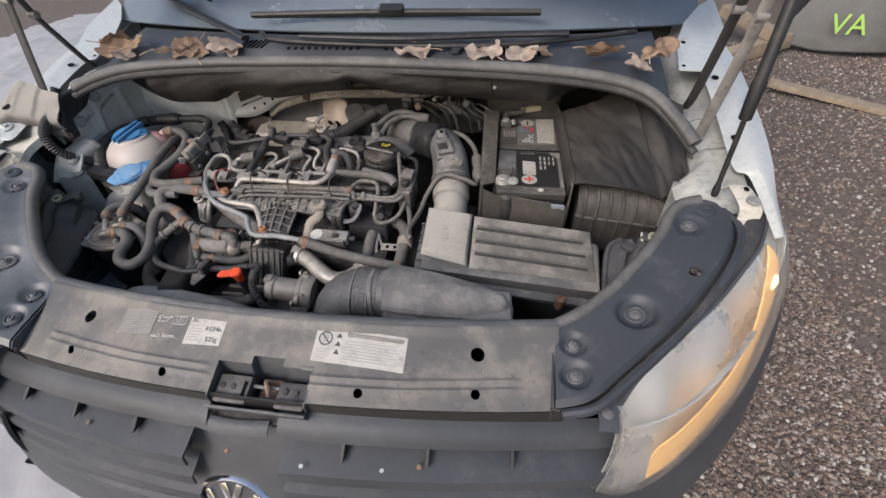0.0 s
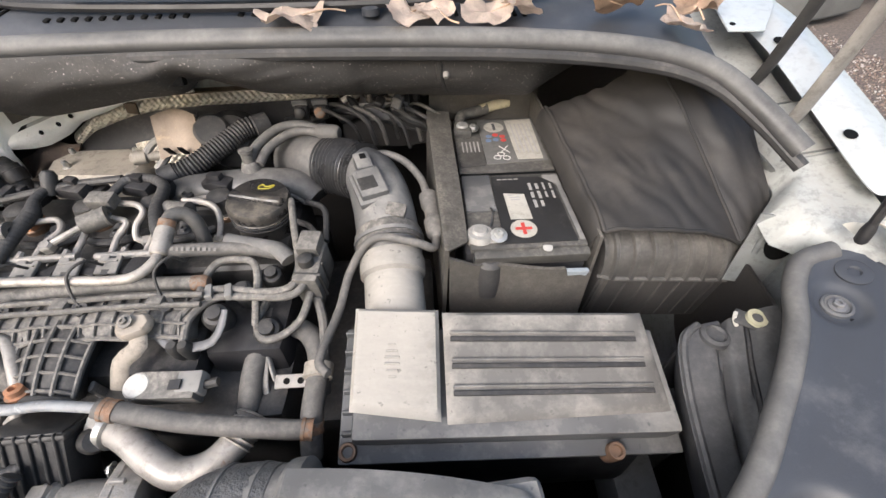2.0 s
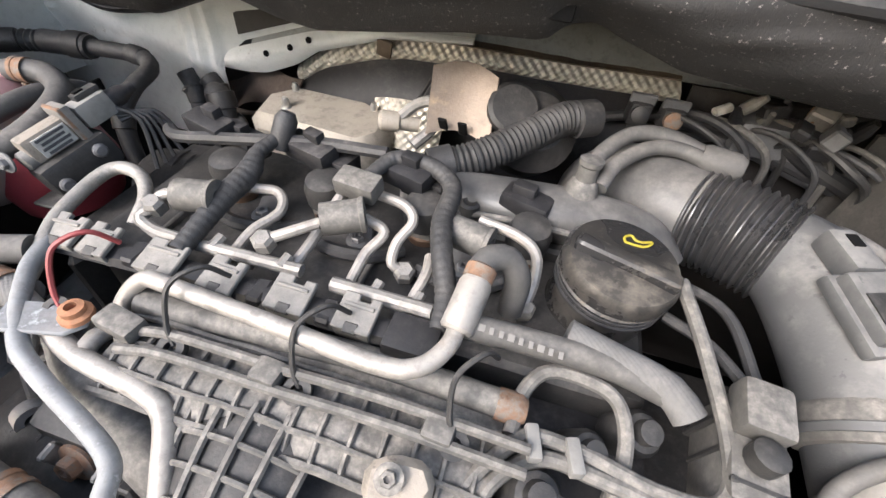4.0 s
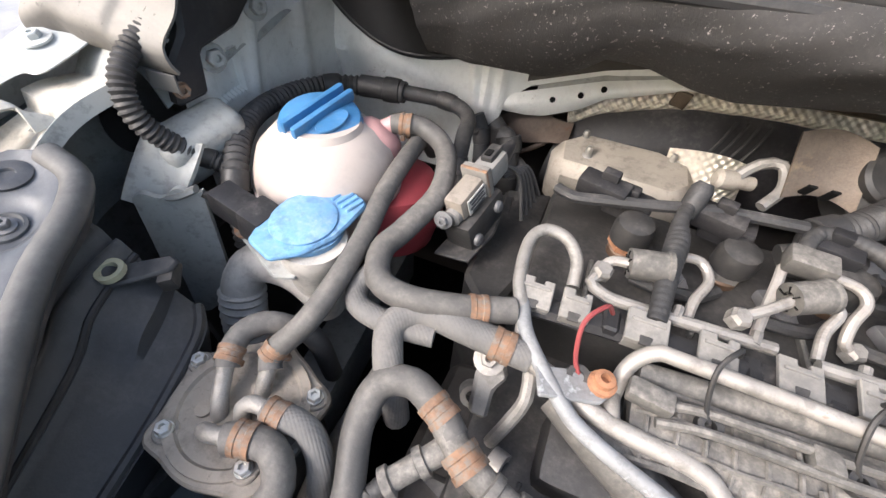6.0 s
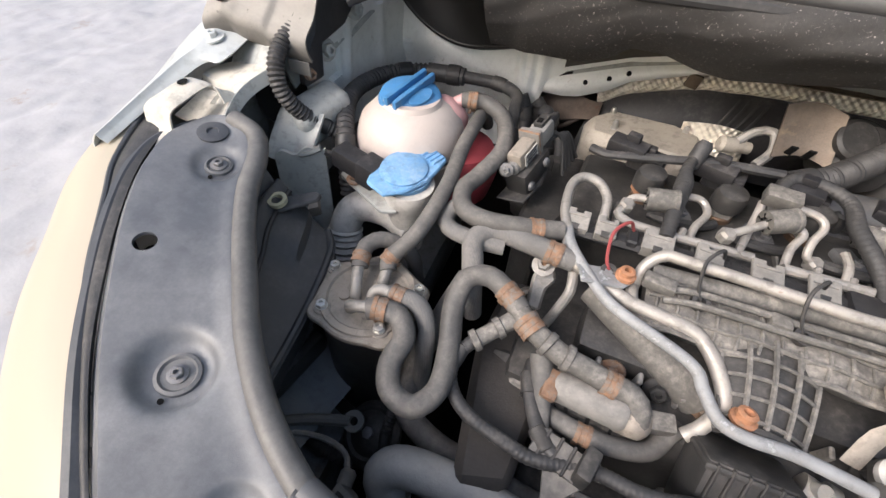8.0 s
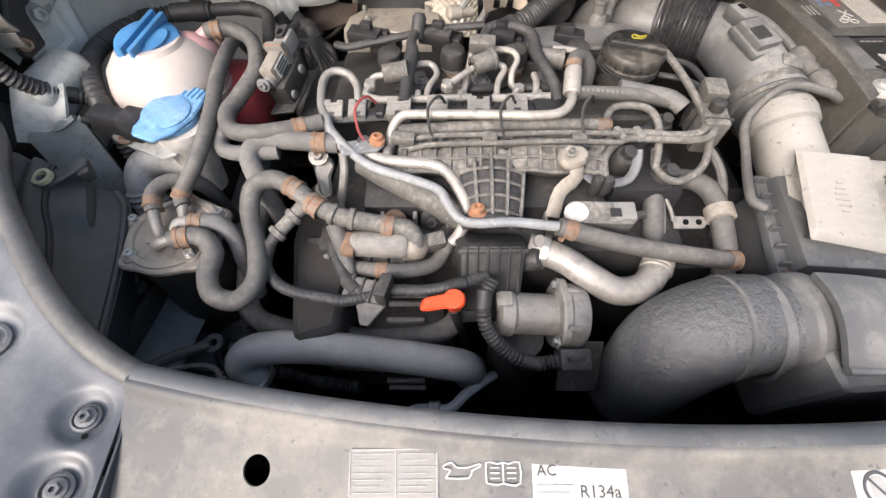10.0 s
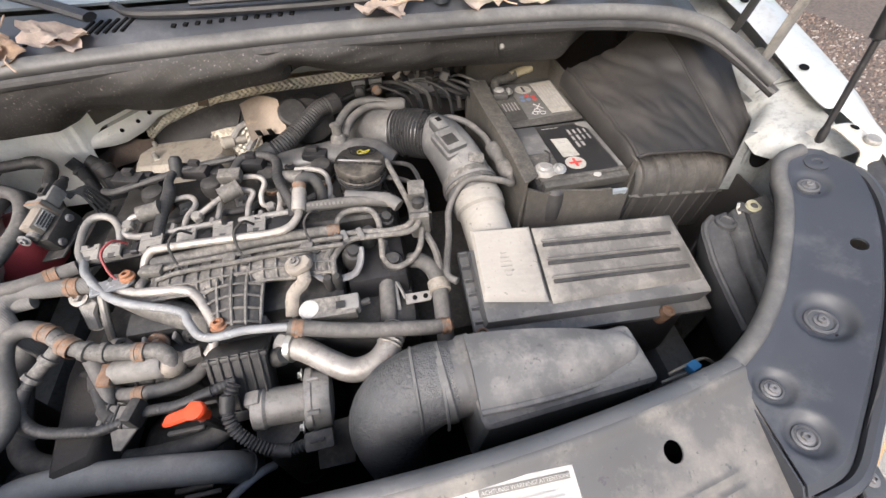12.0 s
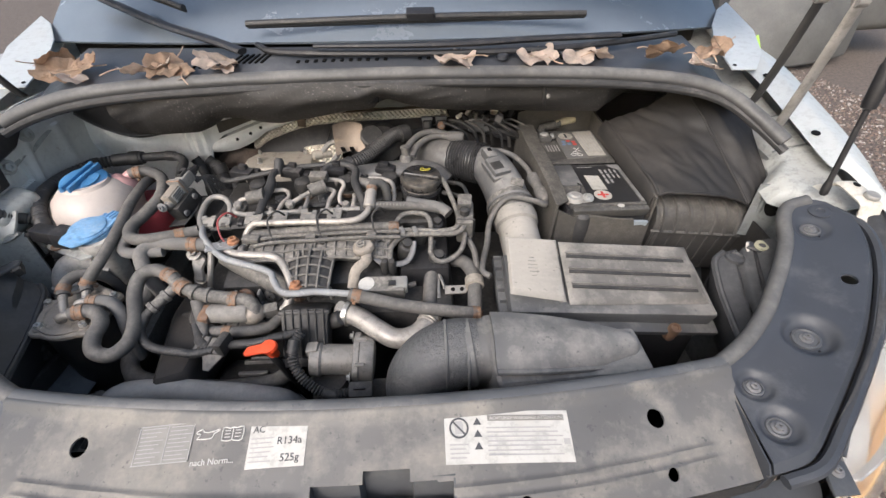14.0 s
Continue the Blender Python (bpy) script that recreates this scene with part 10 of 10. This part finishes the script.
def scatter_leaves():
    brown, pale = "curled brown dry leaf on the scuttle", "pale curled dry leaf on the scuttle"
    spots = [(0.53, 0.6, 1.152, 0.036, 200, 35, M_LEAF, brown), (0.362, 0.59, 1.148, 0.03, 20, 15, M_LEAFP, pale), (0.4, 0.6, 1.15, 0.026, 130, 25, M_LEAFP, pale),
             (0.27, 0.592, 1.15, 0.03, 60, 12, M_LEAFP, pale), (0.3, 0.6, 1.152, 0.024, 300, 20, M_LEAFP, pale), (0.13, 0.586, 1.15, 0.032, 10, 8, M_LEAFP, pale),
             (0.635, 0.62, 1.14, 0.03, 250, 20, M_LEAF, brown), (0.6, 0.57, 1.135, 0.03, 100, 10, M_LEAFP, pale), (0.66, 0.64, 1.15, 0.026, 30, 40, M_LEAF, brown),
             (-0.31, 0.60, 1.152, 0.034, 40, 15, M_LEAFP, pale), (-0.3, 0.585, 1.145, 0.026, 140, 10, M_LEAFP, pale), (-0.4, 0.59, 1.148, 0.036, 80, 20, M_LEAF, brown), (-0.43, 0.585, 1.148, 0.036, 220, 15, M_LEAFP, pale), (-0.37, 0.58, 1.14, 0.026, 300, 15, M_LEAF, brown),
             (-0.6, 0.61, 1.14, 0.036, 20, 30, M_LEAF, brown), (-0.575, 0.585, 1.135, 0.032, 120, 20, M_LEAFP, pale), (-0.62, 0.635, 1.15, 0.03, 240, 40, M_LEAF, brown), (-0.56, 0.63, 1.15, 0.026, 310, 30, M_LEAF, brown)]
    for k, (x, y, z, s, turn, tilt, mat, lab) in enumerate(spots):
        leaf(x, y, z, s * 1.18, turn, tilt, mat, k + 1, lab)


scatter_leaves()


# ---- the yard round the van ----
def build_yard():
    rnd = random.Random(5)
    # gravel stones beside the van
    verts, faces = [], []
    ico = bmesh.new()
    bmesh.ops.create_icosphere(ico, subdivisions=1, radius=1)
    shape = [v.co.copy() for v in ico.verts]
    tris = [[v.index for v in f.verts] for f in ico.faces]
    ico.free()
    for n in range(64000):
        x, y = 0.8 + (1.0 if n < 30000 else 3.2) * rnd.random(), -0.7 + (2.2 if n < 30000 else 5.2) * rnd.random()
        s = rnd.uniform(0.004, 0.0105) * (1.4 if rnd.random() < 0.05 else 1) * (1 if n < 30000 else 1.25)
        q = Matrix.Translation((x, y, ground_z(x, y) + s * 0.15)) @ Euler((rnd.random() * 6, rnd.random() * 6, rnd.random() * 6)).to_matrix().to_4x4() @ Matrix.Diagonal((s, s * rnd.uniform(0.6, 1), s * rnd.uniform(0.5, 0.8), 1))
        base = len(verts)
        verts += [q @ (c * rnd.uniform(0.85, 1.12)) for c in shape]
        faces += [[base + i for i in t] for t in tris]
    me = bpy.data.meshes.new("gravel")
    me.from_pydata(verts, [], faces)
    me.materials.append(M_STONE)
    tagged(new("gravel", me), "loose wet reddish brown gravel stones", "gravel", kind="stuff")
    # trodden snow on the other side
    def snow(u, v):
        x, y = -6 + 5.3 * u, -3 + 9 * v
        edge = min(1.0, 30 * (1 - u), 8 * u, 8 * v, 8 * (1 - v))
        return Vector((x, y, ground_z(x, y) - 0.02 + edge * (0.042 + 0.02 * noise.noise(Vector((x * 1.7, y * 1.7, 4))) + 0.018 * noise.noise(Vector((x * 5, y * 2.2, 1))) + 0.01 * noise.noise(Vector((x * 13, y * 9, 7))))))
    tagged(part("snow", sheet(snow, 200, 260, 0), M_SNOW), "trodden white snow with brown earth showing through", "snow", kind="stuff")
    # torn bumper and planks lying in the yard
    b = thing("scrap_bumper", "scuffed grey plastic bumper with green spray paint", "car part")
    def shell(u, v):
        x = 2.82 + 0.5 * v * (1 - u) + 1.7 * u
        low = 0.02 + 0.3 * max(0, 0.2 - u) + 0.08 * u
        return Vector((x, 4.3 - 0.25 * math.sin(math.pi * u) + 0.25 * v * v, low + 0.8 * v))
    part("shell", sheet(shell, 40, 20, 0.012), M_SCRAP, b)
    part("shell_rim", tube([tuple(shell(k / 16, 0)) for k in range(17)], 0.014, 8), M_RUBBER, b)
    words("VA", 0.23, Matrix.Translation((3.12, 4.06, 0.2)) @ pose(0, 0, 0, 72, 0, -6), M_GREEN, b, depth=0.002)
    for q, size, turn in (((2.55, 4.05, 0.06), (0.12, 0.9, 0.12), -60), ((2.62, 4.35, 0.2), (0.1, 0.8, 0.1), 20), ((2.85, 3.05, 0.03), (0.11, 1.0, 0.04), 62)):
        w = thing("plank", "weathered wooden plank on the gravel", "plank", "planks in the yard")
        part("board", block(size, pose(*q, 4, 0, turn), 0.004), M_WOOD, w)
    far = thing("parked_wreck", "dark parked wreck behind the van", "car")
    part("body", block((1.6, 3.6, 0.7), pose(4.4, 6.2, 0.62, 0, 0, 8), 0.14, 4), M_SCRAP, far)
    part("wheel", lathe([(0.0, -0.1), (0.2, -0.1), (0.3, -0.07), (0.31, 0.07), (0.2, 0.1), (0, 0.08)], aim((3.5, 5.2, 0.31), (-1, 0.14, 0)), 28), M_RUBBER, far)
    part("wheel", lathe([(0.0, -0.1), (0.2, -0.1), (0.3, -0.07), (0.31, 0.07), (0.2, 0.1), (0, 0.08)], aim((3.85, 7.4, 0.31), (-1, 0.14, 0)), 28), M_RUBBER, far)


build_yard()


# ---- what carries the van: wheels and the raised bonnet ----
def build_van_rest():
    for s in (1, -1):
        w = part("wheel", lathe([(0.0, -0.1), (0.19, -0.1), (0.2, -0.085), (0.29, -0.1), (0.315, -0.07), (0.315, 0.07), (0.29, 0.1), (0.2, 0.085), (0.19, 0.06), (0, 0.06)], aim((s * 0.74, 0.62, 0.3), (s, 0, 0)), 36), M_RUBBER, van)
    part("cabin", block((1.64, 2.7, 0.85), pose(0, 2.36, 0.74), 0.06), M_WHITE, van)
    part("cab_roof", block((1.5, 2.1, 0.62), pose(0, 2.66, 1.46), 0.09, 3, taper=(0.86, 0.96)), M_WHITE, van)
    for s in (1, -1):
        part("wheel", lathe([(0.0, -0.1), (0.19, -0.1), (0.2, -0.085), (0.29, -0.1), (0.315, -0.07), (0.315, 0.07), (0.29, 0.1), (0.2, 0.085), (0.19, 0.06), (0, 0.06)], aim((s * 0.76, 3.2, 0.3), (s, 0, 0)), 36), M_RUBBER, van)
    def bonnet(u, v):
        x = -0.72 + 1.44 * u
        return Vector((x, 0.68 - 0.16 * v - 0.05 * (2 * u - 1) ** 2, 1.29 + 0.94 * v + 0.05 * math.sin(math.pi * u)))
    part("bonnet", sheet(bonnet, 20, 12, 0.03), M_WHITE, van, "white bonnet standing open")


build_van_rest()
